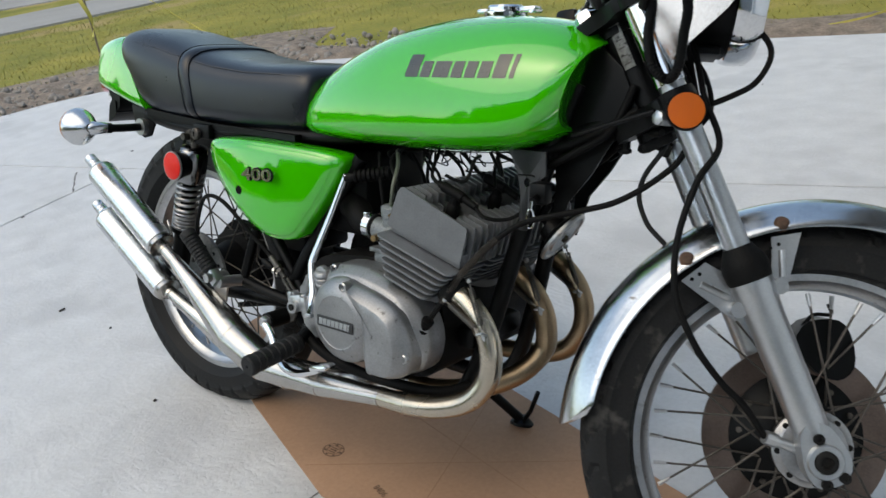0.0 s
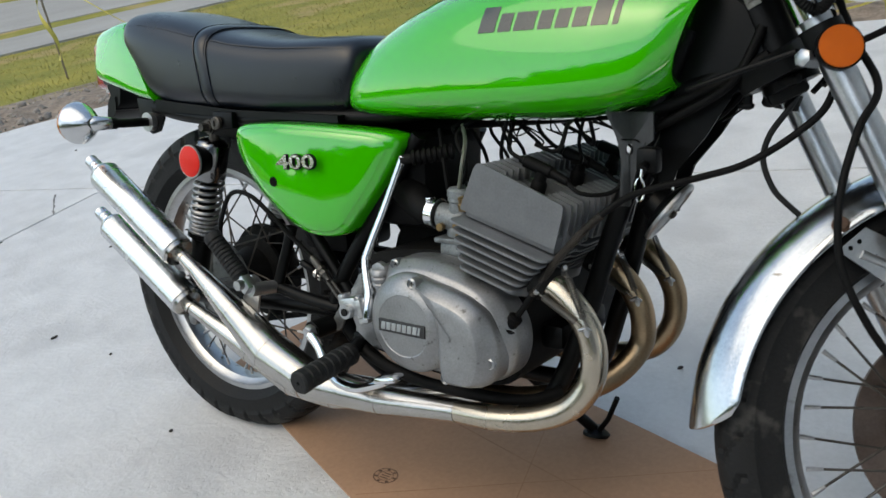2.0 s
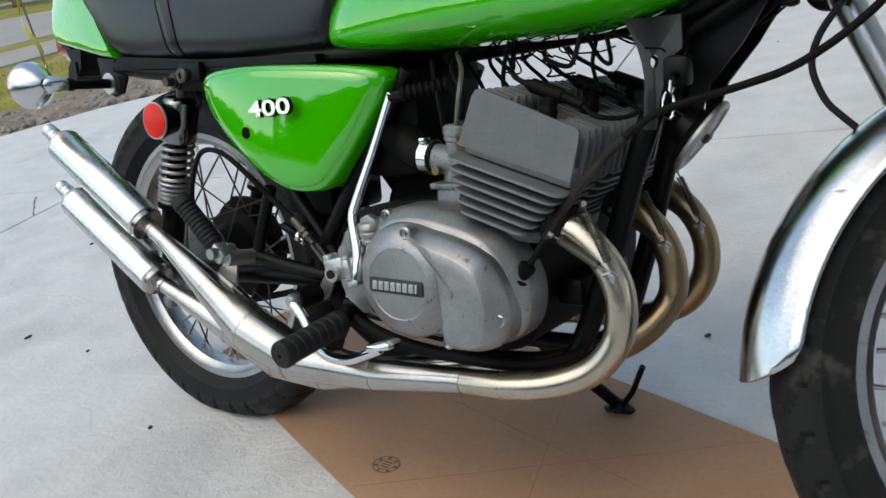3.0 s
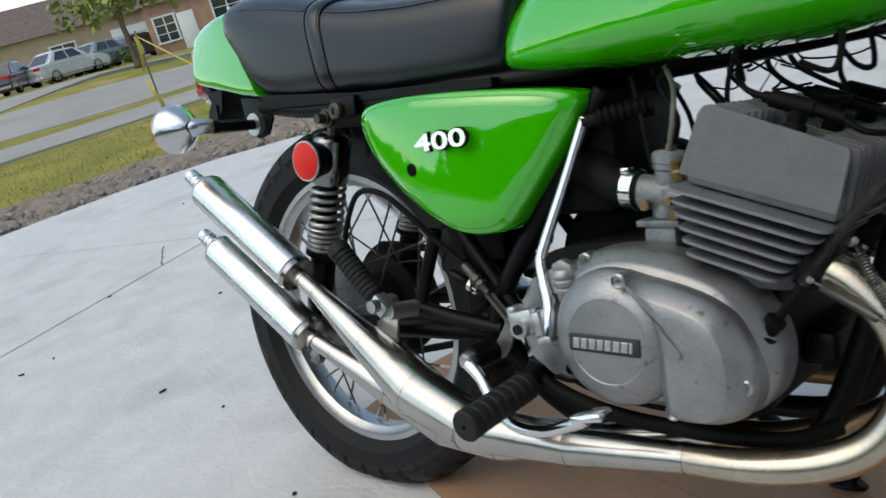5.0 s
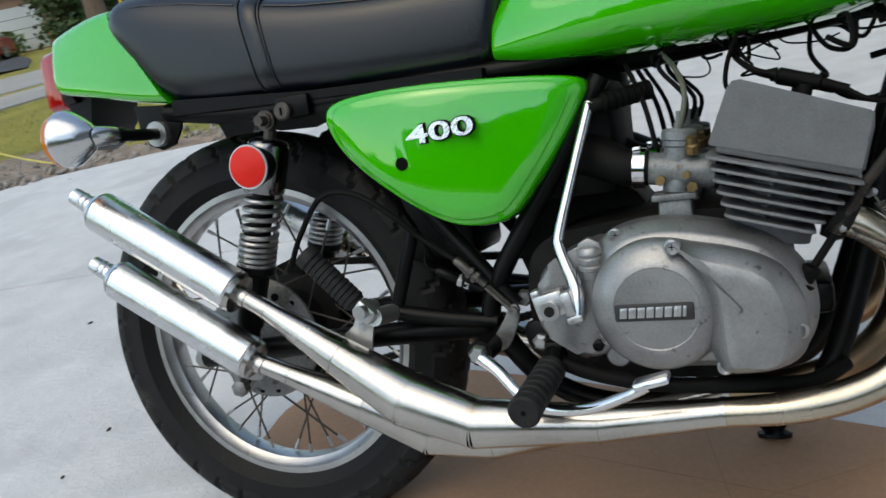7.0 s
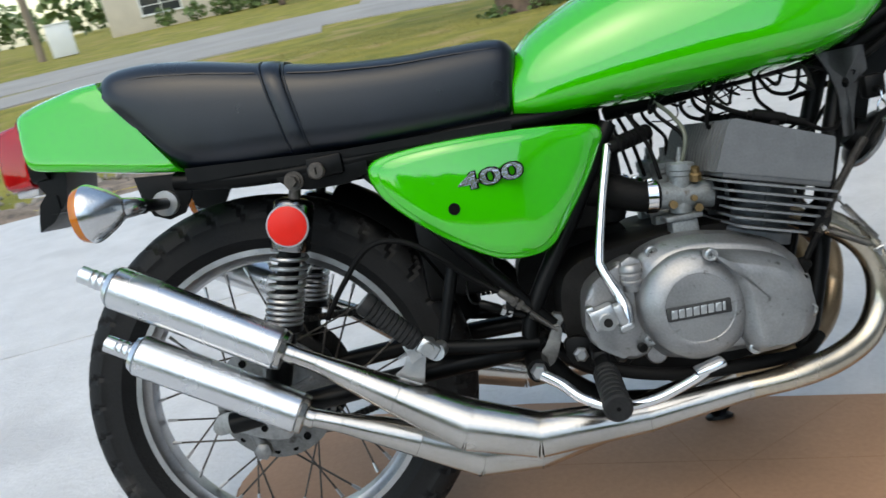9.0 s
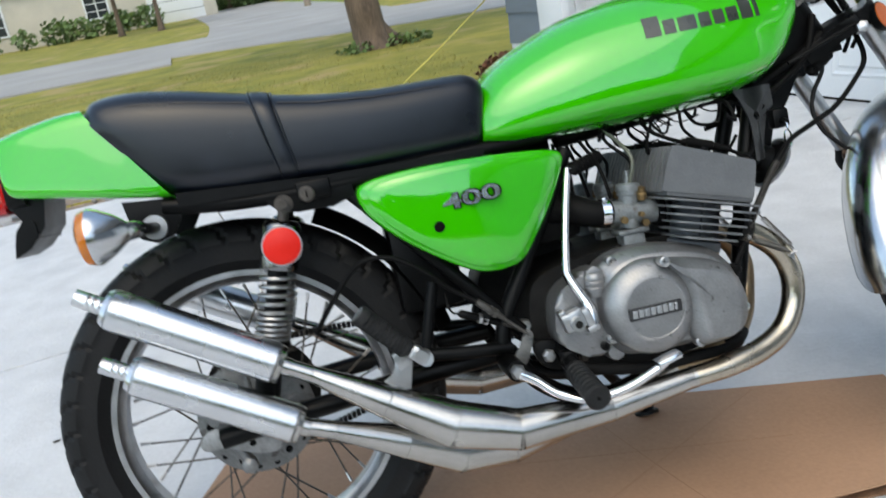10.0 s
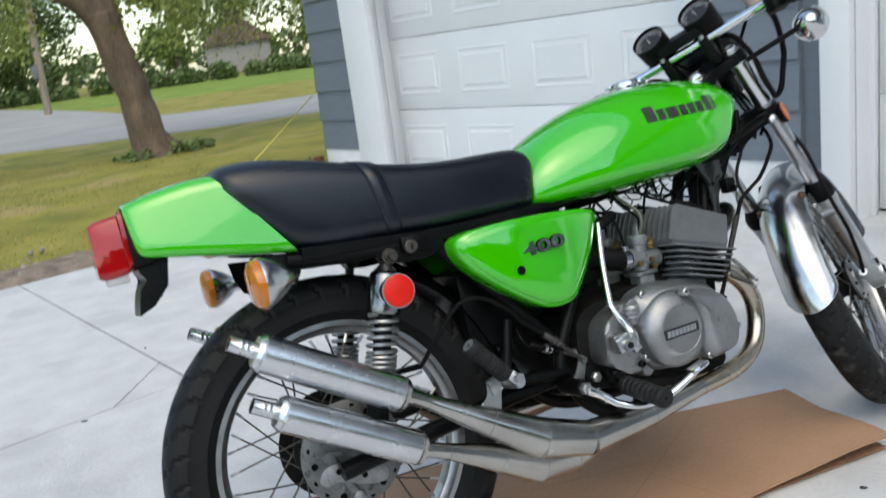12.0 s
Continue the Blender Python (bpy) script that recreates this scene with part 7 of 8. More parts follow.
random.seed(3)
CRACKMAT = surface("crack_shadow", (0.16, 0.155, 0.15), 0.95, var=0.2, scale=40)
for pts, w in (([(-0.122, 1.834), (-0.22, 1.67), (-0.325, 1.50)], 0.006), ([(-2.40, 0.966), (-2.25, 0.87), (-2.1, 0.78)], 0.008), ([(0.515, -0.02), (0.50, -0.12), (0.47, -0.30), (0.40, -0.6)], 0.005)):
    part("crack", crack(pts, w), CRACKMAT, driveway)
b = bmesh.new()
spots = [(-0.903, 0.07), (-0.133, -0.10), (-0.62, 0.072), (-0.144, 2.05), (-0.42, 1.45), (1.35, 2.35), (1.6, 1.9), (0.95, 2.9), (-1.4, 0.6), (-1.9, 1.9), (-1.05, -0.35)] + [(random.uniform(-3.5, 2), random.uniform(-1, 3.3)) for _ in range(26)]
for x, y in spots:
    m = Matrix.LocRotScale((x, y, 0.003), Euler((0, 0, random.uniform(0, 6))), (random.uniform(0.006, 0.015), random.uniform(0.003, 0.007), 0.003))
    bmesh.ops.create_icosphere(b, subdivisions=1, radius=1, matrix=m)
tagged(part("debris", b, surface("dark_debris", (0.06, 0.05, 0.045), 0.9, var=0.3, scale=80), sharp=180), "tiny dark bits of leaf and grit on the concrete", "debris", kind="stuff")


# ---- the garage front ----
def wall_point(s, z, out=0.0):
    return JAMB + WD * s + WN * out + V((0, 0, z))


def wall_box(b, s0, s1, z0, z1, o0, o1, bevel=0.004):
    m = Matrix((( WD.x, WN.x, 0, 0), (WD.y, WN.y, 0, 0), (0, 0, 1, 0), (0, 0, 0, 1)))
    c = wall_point((s0 + s1) / 2, (z0 + z1) / 2, (o0 + o1) / 2)
    return box(b, c, (abs(s1 - s0), abs(o1 - o0), abs(z1 - z0)), bevel, m.to_3x3())


garage = tagged(new("wall_garage"), "garage wall in blue-grey lap siding with white trim", "wall", kind="structure")
BAYS = [(3.81, 4.33), (0.24, 0.66), (-3.6, -3.0)]
b = bmesh.new()
wall_box(b, 3.61, 4.33, 0.0, 2.9, -0.27, -0.03, 0)
wall_box(b, 0.01, 0.80, 0.0, 2.9, -0.27, -0.03, 0)
wall_box(b, -3.6, -2.80, 0.0, 2.9, -0.27, -0.03, 0)
wall_box(b, 0.80, 3.61, 2.05, 2.9, -0.27, -0.03, 0)
wall_box(b, -2.80, 0.01, 2.05, 2.9, -0.27, -0.03, 0)
part("wall_core", b, SIDING, garage)
for s0, s1 in BAYS:
    b = bmesh.new()
    wall_box(b, s0, s1, -0.02, 0.275, -0.03, 0.012, 0.006)
    part("foundation", b, FOUND, garage, "white painted foundation")
    for k in range(11):
        b = bmesh.new()
        z = 0.275 + k * 0.233
        loops = [[wall_point(s, z + dz, o) for s in (s0, s1)] for dz, o in ((0.0, 0.022), (0.233, 0.006))]
        v = [b.verts.new(p) for lp in loops for p in lp] + [b.verts.new(wall_point(s, z + dz, -0.03)) for dz in (0.0, 0.233) for s in (s0, s1)]
        for q in ((0, 1, 3, 2), (4, 6, 7, 5), (0, 4, 5, 1), (2, 3, 7, 6), (0, 2, 6, 4), (1, 5, 7, 3)):
            b.faces.new([v[i] for i in q])
        part("siding_board", b, SIDING, garage)
for s0, s1 in ((3.61, 3.90), (0.66, 0.80), (0.01, 0.24), (-3.0, -2.80)):
    b = bmesh.new()
    wide = s1 - s0
    wall_box(b, s0 - (0.14 if s0 > 3 else 0), s1 - (0.09 if s0 > 3 else 0.1 if s0 == 0.01 else 0), -0.01, 2.2, -0.03, 0.03, 0.005)
    part("door_trim", b, WHITEPAINT, garage, "white trim board beside the garage door")
    b = bmesh.new()
    wall_box(b, s0 - 0.001, s1 + 0.001, -0.01, 2.05, -0.28, -0.031, 0.003)
    part("jamb", b, WHITEPAINT, garage)
    for e in ((s0,) if s0 > 3 else (s0, s1)):
        b = bmesh.new()
        wall_box(b, e - 0.02, e + 0.02, -0.01, 2.05, -0.20, -0.16, 0.006)
        part("door_stop", b, WHITEPAINT, garage)
for s0, s1 in ((0.80, 3.61), (-2.80, 0.01)):
    b = bmesh.new()
    wall_box(b, s0 - 0.14, s1 + 0.14, 2.0, 2.2, -0.04, 0.034, 0.005)
    part("head_trim", b, WHITEPAINT, garage)
# corner board hidden behind the lap ends, side wall, eave and roof close the building
b = bmesh.new()
m = Matrix((( WD.x, WN.x, 0, 0), (WD.y, WN.y, 0, 0), (0, 0, 1, 0), (0, 0, 0, 1))).to_3x3()
box(b, wall_point(4.32, 1.45, -3.6), (0.20, 7.0, 2.9), 0, m)
tagged(part("wall_side", b, SIDING), "plain blue-grey side wall of the garage", "wall", kind="structure")
b = bmesh.new()
box(b, wall_point(-7.3, 1.45, -0.15), (7.4, 0.24, 2.9), 0, m)
tagged(part("wall_house", b, SIDING), "plain blue-grey house wall beside the garage", "wall", kind="structure")
b = bmesh.new()
prism(b, [(-11.3, 2.85), (4.7, 2.85), (0.4, 4.6), (-7.0, 4.6)], -0.35, 7.4, 0)
b.transform(Matrix.Translation(JAMB) @ Matrix(((WD.x, -WN.x, 0), (WD.y, -WN.y, 0), (0, 0, 1))).to_4x4())
tagged(part("garage_roof", b, surface("grey_shingles", (0.12, 0.12, 0.125), 0.9, var=0.2, scale=8, fine=60, bump=0.5)), "plain grey roof of the garage", "roof", kind="structure")
b = bmesh.new()
for s0, s1 in ((0.80, 3.61), (-2.80, 0.01)):
    b = bmesh.new()
    wall_box(b, s0 - 0.005, s1 + 0.005, -0.12, -0.003, -0.33, 0.004, 0.003)
    part("threshold", b, CONCRETE, garage, "concrete sill under the garage door")
for n, (s0, s1) in enumerate(((0.80, 3.61), (-2.80, 0.01))):
    door = tagged(new("door_%d" % (n + 1)), "closed white sectional garage door with raised panels", "garage door", kind="structure")
    for k in range(4):
        b = bmesh.new()
        wall_box(b, s0 + 0.004, s1 - 0.004, 0.008 + 0.533 * k, min(0.537 + 0.533 * k, 2.06), -0.29, -0.25, 0.005)
        sec = part("door_section", b, WHITEPAINT, door)
        for j in range(4):
            c = s1 - 0.07 - 0.24 - j * 0.71
            zc = 0.27 + 0.533 * k
            b = bmesh.new()
            pr = [(0.25, 0.155, -0.2505), (0.236, 0.141, -0.2445), (0.222, 0.127, -0.2505), (0.206, 0.111, -0.2505), (0.192, 0.097, -0.2425), (0.0, 0.0, -0.2425)]
            loops = [[wall_point(c + sx * max(w, 0.001), zc + sz * max(h, 0.001), o) for sx, sz in ((-1, -1), (1, -1), (1, 1), (-1, 1))] for w, h, o in pr]
            skin(b, loops, caps=False)
            part("raised_panel", b, WHITEPAINT, sec, sharp=20)
    b = bmesh.new()
    wall_box(b, s0, s1, -0.004, 0.014, -0.285, -0.252, 0.004)
    part("bottom_seal", b, RUBBER, door)

# ---- foliage ----
def leaves(name, centres, n, size, material, label, category, seed, droop=0.0, kind="", parent=None, squash=0.8):
    """Many small leaf blades scattered in the given clumps: (x, y, z, radius)."""
    rng = np.random.default_rng(seed)
    c = np.array(centres, float)
    vol = c[:, 3] ** 2
    pick = rng.choice(len(c), n, p=vol / vol.sum())
    d = rng.normal(size=(n, 3))
    d /= np.linalg.norm(d, axis=1)[:, None]
    r = rng.uniform(0.35, 1.0, n) ** 0.6
    p = c[pick, :3] + d * (r * c[pick, 3])[:, None] * np.array([1, 1, squash])
    if droop:
        p[:, 2] -= rng.uniform(0, droop, n) * (rng.uniform(size=n) < 0.5)
    u = rng.normal(size=(n, 3))
    u[:, 2] = u[:, 2] * 0.6 - (1.5 if droop else 0.2)
    u /= np.linalg.norm(u, axis=1)[:, None]
    w = np.cross(u, rng.normal(size=(n, 3)))
    w /= np.linalg.norm(w, axis=1)[:, None]
    s = size * rng.uniform(0.6, 1.5, n)[:, None]
    thin = 0.28 if droop else 0.5
    q = np.stack([p, p + u * s * 0.5 + w * s * thin, p + u * s, p + u * s * 0.5 - w * s * thin], 1).reshape(-1, 3)
    me = bpy.data.meshes.new(name)
    me.from_pydata(q.tolist(), [], (np.arange(n)[:, None] * 4 + np.arange(4)).tolist())
    me.materials.append(material)
    ob = new(name, me)
    ob.parent = parent
    return tagged(ob, label, category, kind=kind)


def tree(name, base, limbs, clumps, n, size, leaf, label, seed, droop=0.0, trunk_r=0.25):
    t = tagged(new(name), label, "tree")
    for i, (pts, r0, r1) in enumerate(limbs):
        b = bmesh.new()
        line = spline(pts, 6)
        rs = list(np.linspace(r0, r1, len(line)))
        if i == 0:
            rs[0] *= 1.7
            rs[1] *= 1.35
            rs[2] *= 1.12
        tube(b, line, rs, 14)
        for v in b.verts:
            v.co += V((noise.noise(v.co * 3.1), noise.noise(v.co * 3.3 + V((5, 0, 0))), 0)) * r0 * 0.16
        part("trunk" if i == 0 else "limb", b, BARK, t, "rough brown bark" if i == 0 else "", sharp=180)
    leaves("crown", clumps, n, size, leaf, "", "", seed, droop, parent=t)
    return t


rnd = random.Random(21)
clumps = [(rnd.uniform(-1.6, 5.0), rnd.uniform(9.8, 14.0), rnd.uniform(2.3, 4.6), rnd.uniform(0.5, 1.0)) for _ in range(34)]
clumps = [(x, y, z + (1.3 if 0.0 < x * 12.3 / (y + 1.3) < 1.75 else 0.0), r) for x, y, z, r in clumps]
clumps += [(3.2, 12.2, 1.95, 0.45), (2.4, 12.5, 1.95, 0.4), (3.9, 12.3, 2.1, 0.5), (-0.2, 10.7, 2.05, 0.4), (-0.9, 11.0, 2.1, 0.45), (4.6, 12.8, 2.0, 0.5)]
tree("yard_tree", (1.27, 11, 0), [
    ([(1.28, 11.0, -0.08), (1.25, 11.0, 0.4), (1.18, 11.0, 0.9), (1.08, 11.0, 1.4), (0.96, 11.0, 1.95)], 0.245, 0.22),
    ([(1.04, 11.0, 1.62), (0.75, 11.0, 2.12), (0.35, 11.0, 2.35), (-0.3, 11.1, 2.9), (-0.9, 11.2, 3.5)], 0.185, 0.05),
    ([(1.04, 11.0, 1.6), (1.12, 11.05, 2.4), (1.3, 11.1, 3.0), (1.5, 11.3, 4.2)], 0.20, 0.06),
    ([(1.2, 11.1, 2.7), (1.9, 11.6, 3.2), (3.0, 12.2, 3.6), (4.2, 12.6, 3.7)], 0.08, 0.03),
    ([(1.35, 11.05, 0.35), (1.55, 11.0, 0.10), (1.8, 10.95, -0.03)], 0.11, 0.05)],
    clumps, 36000, 0.075, LEAF, "leaning yard tree with rough bark and hanging leaves", 4, droop=0.55)
leaves("root_weeds", [(1.05, 10.75, 0.02, 0.22), (1.65, 10.8, 0.02, 0.25), (1.9, 10.95, 0.0, 0.25), (0.9, 10.9, 0.0, 0.15)], 420, 0.06, LEAFDARK, "dark weeds round the tree roots", "weeds", 8, kind="stuff", squash=0.4)
leaves("dead_plant", [tuple(wall_point(4.42, 0.10, 0.10)) + (0.13,), tuple(wall_point(4.55, 0.06, 0.12)) + (0.12,)], 420, 0.045, leafy("dead_leaves", (0.15, 0.06, 0.03)), "clump of dead brown plant by the garage corner", "dead plant", 18)


def small_tree(x, y, h, spread, leaf, seed, label, n=1800, size=0.22, r=0.12, clear_h=0.3):
    rr = random.Random(seed)
    z = rise(x, y)
    top = V((x + rr.uniform(-0.3, 0.3), y, z + h * 0.65))
    limbs = [([(x, y, z - 0.1), (x + rr.uniform(-0.1, 0.1), y, z + h * 0.3), tuple(top)], r, r * 0.45)]
    cl = []
    for k in range(16):
        a, q = rr.uniform(0, 6.28), rr.uniform(0.1, 0.9) * spread
        cl.append((x + q * math.cos(a), y + q * math.sin(a), z + h * rr.uniform(clear_h + 0.1, 0.95), spread * rr.uniform(0.25, 0.45)))
    for k in range(5):
        e = cl[k]
        limbs.append(([(x, y, z + h * rr.uniform(0.25, 0.5)), tuple((V((x, y, z + h * 0.5)) + V(e[:3])) / 2), e[:3]], r * 0.45, r * 0.12))
    return tree("tree", (x, y, z), limbs, cl, n, size, leaf, label, seed)


small_tree(-24.2, 13.3, 4.2, 2.3, LEAF, 31, "small street tree with thin light green crown", 1600, 0.2, 0.11, 0.35)
small_tree(-18.7, 21.1, 8.5, 2.6, LEAFDARK, 32, "street tree with a stout clear trunk", 3500, 0.2, 0.37, 0.42)
small_tree(-5.4, 38.4, 5.5, 2.4, LEAFBRIGHT, 33, "slim tree beside the side street", 1600, 0.22, 0.12, 0.4)
small_tree(-7.4, 40.0, 6.0, 2.6, LEAF, 34, "slim tree in front of the pale house", 1600, 0.22, 0.12, 0.25)
for k, (x, y, h, s) in enumerate(((-3.5, 58, 9, 5), (1.0, 62, 8, 5), (10.6, 58, 7.5, 3.4), (24.5, 60, 9, 4), (30, 50, 10, 5.5), (23, 92, 9, 5))):
    small_tree(x, y, h, s, LEAFBRIGHT if k == 2 else LEAFDARK if k % 2 else LEAF, 40 + k, "large leafy tree beyond the street", 7000, 0.24, 0.3, 0.1)
# trees and hedge across the street behind the viewer, seen only in the paint and chrome
for k, (x, y, h, s) in enumerate(((-13, -25, 4.5, 2.6), (2, -28, 4.5, 2.8), (17, -24, 5, 3))):
    small_tree(x, y, h, s, LEAFDARK if k % 2 else LEAF, 60 + k, "leafy tree on the far side of the yard", 2200, 0.4, 0.25, 0.1)
leaves("yard_woods", [(17.5 * math.cos(radians(a)) + rnd.uniform(-1, 1), 17.5 * math.sin(radians(a)) + rnd.uniform(-1, 1), z, rnd.uniform(1.2, 1.7)) for a in range(196, 335, 5) for z in ((0.8, 2.2, 3.8) if a > 250 else (0.6,))], 15000, 0.6, LEAFDARK, "dense hedge behind the drive", "hedge", 90, kind="stuff")
leaves("shrubs", [(x + rnd.uniform(-0.4, 0.4), y + rnd.uniform(-0.3, 0.3), rise(x, y) + 0.5, rnd.uniform(0.5, 0.9)) for x, y in [(-44 + 0.7 * k, 19.6 + 0.75 * k) for k in range(5)] + [(-22.7 + 0.6 * k, 26.2 + 0.5 * k) for k in range(6)] + [(-14.5 + 1.4 * k, 44.2 + 0.5 * k) for k in range(6)] + [(-34.6 + 0.6 * k, 28.6 + 0.5 * k) for k in range(4)]], 5200, 0.2, LEAFDARK, "dark green shrubs along the house fronts", "shrubs", 77, kind="stuff")
leaves("hedge", [(x + rnd.uniform(-0.6, 0.6), y + rnd.uniform(-0.6, 0.6), rise(x, y) + rnd.uniform(0.2, 0.6), rnd.uniform(0.5, 0.9)) for x, y in [(5.5 + 0.62 * k, 54.5 - 0.16 * k) for k in range(24)] + [(-3.5 + 0.5 * k, 56.5) for k in range(14)]], 22000, 0.17, LEAFDARK, "dense green hedge beyond the far lawn", "hedge", 78, kind="stuff")
tall = []
for k in range(60):
    a = radians(134.5 - 14.5 * k / 59)
    d = 41 + 5 * k / 59 + rnd.uniform(-0.8, 0.8)
    x, y = d * math.cos(a), d * math.sin(a)
    for z in (0.9, 2.2, 3.6, 4.8):
        tall.append((x + rnd.uniform(-0.3, 0.3), y + rnd.uniform(-0.3, 0.3), rise(x, y) + z + rnd.uniform(-0.3, 0.3), rnd.uniform(0.75, 1.05)))
leaves("tall_hedge", tall, 30000, 0.19, LEAFHEDGE, "tall dense dark green hedge beyond the street", "hedge", 80, kind="stuff")
far = []
for k in range(150):
    a = radians(k * 2.4 + rnd.uniform(-1, 1))
    d = rnd.uniform(80, 120)
    h = rnd.uniform(3.5, 8.5)
    if 79.5 < math.degrees(a) % 360 < 93.5:
        h *= 0.62
    far.append((d * math.cos(a), d * math.sin(a), 1 + h * 0.45, h * 0.6))
leaves("far_woods", far, 42000, 0.75, LEAFDARK, "belt of trees on the horizon", "woods", 79, kind="stuff")
# grass blades over the lawn that lies nearest
rng = np.random.default_rng(12)
pts = []
while len(pts) < 42000:
    x, y = rng.uniform(-10.5, 3.5), rng.uniform(-1.5, 13.0)
    dmin = math.hypot(x, y)
    inside = all(((edge[i] - edge[i - 1]).x * (y - edge[i - 1].y) - (edge[i] - edge[i - 1]).y * (x - edge[i - 1].x)) * 1 > -0.55 for i in range(len(edge)))
    if inside or dmin < 4.2 or x > 1.9:
        continue
    if rng.uniform() < 1.6 * (noise.noise(V((x * 0.7, y * 0.7, 0))) + 0.35) + 0.25:
        pts.append((x, y))
pts = np.array(pts)
n = len(pts)
hgt = rng.uniform(0.012, 0.04, n)
ang = rng.uniform(0, 6.28, n)
wd = np.stack([np.cos(ang), np.sin(ang)], 1) * 0.004
ln = rng.normal(size=(n, 2)) * 0.02
base = np.concatenate([pts, np.full((n, 1), -0.036)], 1)
q = np.stack([base + np.concatenate([wd, np.zeros((n, 1))], 1), base - np.concatenate([wd, np.zeros((n, 1))], 1), base + np.concatenate([ln, hgt[:, None]], 1)], 1).reshape(-1, 3)
me = bpy.data.meshes.new("grass")
me.from_pydata(q.tolist(), [], (np.arange(n)[:, None] * 3 + np.arange(3)).tolist())
me.materials.append(GRASSBLADE)
tagged(new("grass", me), "short dry yellow-green grass blades", "grass", kind="stuff")

# ---- stake and yellow tape along the lawn ----
TAPE = surface("yellow_tape", (0.6, 0.52, 0.12), 0.45, var=0.1, scale=30)
stake = tagged(new("marker_stake"), "thin wooden stake wound with yellow tape", "stake")
b = bmesh.new()
box(b, (-6.35, 3.45, 0.5), (0.016, 0.016, 1.10), 0.003)
part("post", b, WOODPOLE, stake)
b = bmesh.new()
prev = None
for k in range(60):
    t = k / 59
    a = t * 9
    z = 1.0 - 0.85 * t
    c = V((-6.35 + 0.03 * math.cos(a) + 0.05 * t, 3.45 + 0.03 * math.sin(a) - 0.04, z))
    s = V((math.cos(a * 0.7), math.sin(a * 0.7), 0.1)) * 0.022
    pair = [b.verts.new(c + s), b.verts.new(c - s)]
    if prev:
        b.faces.new((prev[0], prev[1], pair[1], pair[0]))
    prev = pair
bmesh.ops.solidify(b, geom=b.faces[:], thickness=0.0008)
part("hanging_tape", b, TAPE, stake, "loose twisted yellow tape")
tape = spline([(-6.35, 3.45, 1.0), (-5.0, 3.38, 0.42), (-3.75, 3.33, 0.02), (-2.9, 3.52, 0.0), (-1.2, 3.86, 0.0), (0.3, 4.3, 0.01), (1.0, 4.75, 0.28)] + [tuple(wall_point(4.36, 0.72, 0.04))], 8)
b = bmesh.new()
prev = None
for k, p in enumerate(tape):
    a = k * 0.55
    s = V((0.2 * math.cos(a), 0.3 * math.sin(a), 0.9)).normalized() * 0.0065
    pair = [b.verts.new(p + s), b.verts.new(p - s)]
    if prev:
        b.faces.new((prev[0], prev[1], pair[1], pair[0]))
    prev = pair
bmesh.ops.solidify(b, geom=b.faces[:], thickness=0.0008)
tagged(part("barrier_tape", b, TAPE), "thin yellow barrier tape strung along the lawn edge", "tape")

# ---- utility pole ----
z = rise(1.05, 34.7)
pole = tagged(new("utility_pole"), "weathered wooden utility pole by the side street", "utility pole")
b = bmesh.new()
tube(b, [(1.02, 34.7, z - 0.2), (1.15, 34.7, z + 3), (1.5, 34.7, z + 8)], [0.15, 0.14, 0.11], 12)
part("shaft", b, WOODPOLE, pole)
b = bmesh.new()
box(b, (0.9, 34.65, z + 1.6), (0.22, 0.2, 0.5), 0.03)
part("meter_box", b, GREYCAST, pole)
pole2 = tagged(new("street_post"), "pale wooden post beside the drive", "post")
b = bmesh.new()
z = rise(-24.5, 21.75)
tube(b, [(-24.5, 21.75, z - 0.2), (-24.4, 21.75, z + 3.5)], 0.16, 12)
part("shaft", b, WOODPOLE, pole2)


GUARD = surface("yellow_plastic", (0.62, 0.40, 0.05), 0.45, var=0.08, scale=6)
for a0, a1, top in ((128.6, 125.6, 2.4), (130.3, 129.6, 2.7)):
    g = tagged(new("guy_wire"), "slanting guy wire in a yellow plastic guard", "guy wire")
    p0, p1 = (V((26.5 * math.cos(radians(a)), 26.5 * math.sin(radians(a)), zz)) for a, zz in ((a0, 0.0), (a1, top)))
    b = bmesh.new()
    tube(b, [p0, p1], 0.045, 10)
    part("guard", b, GUARD, g)
    b = bmesh.new()
    tube(b, [p1, p1 + (p1 - p0) * 1.6], 0.008, 6)
    part("wire", b, SPOKE, g)
z = rise(-15.1, 33.0)
cabinet = tagged(new("utility_cabinet"), "white metal utility cabinet beside the street", "utility cabinet")
b = bmesh.new()
box(b, (-15.1, 33.0, z + 0.62), (0.95, 0.6, 1.25), 0.03, Euler((0, 0, radians(25))).to_matrix())
part("housing", b, WHITEPAINT, cabinet)
b = bmesh.new()
box(b, (-15.1, 33.0, z + 1.27), (1.02, 0.66, 0.06), 0.02, Euler((0, 0, radians(25))).to_matrix())
part("lid", b, WHITEPAINT, cabinet)
roadside = tagged(new("wooden_post"), "weathered wooden post beside the white cabinet", "post")
b = bmesh.new()
tube(b, [(-16.1, 33.0, z - 0.2), (-16.1, 33.0, z + 4.5)], 0.16, 12)
part("shaft", b, WOODPOLE, roadside)


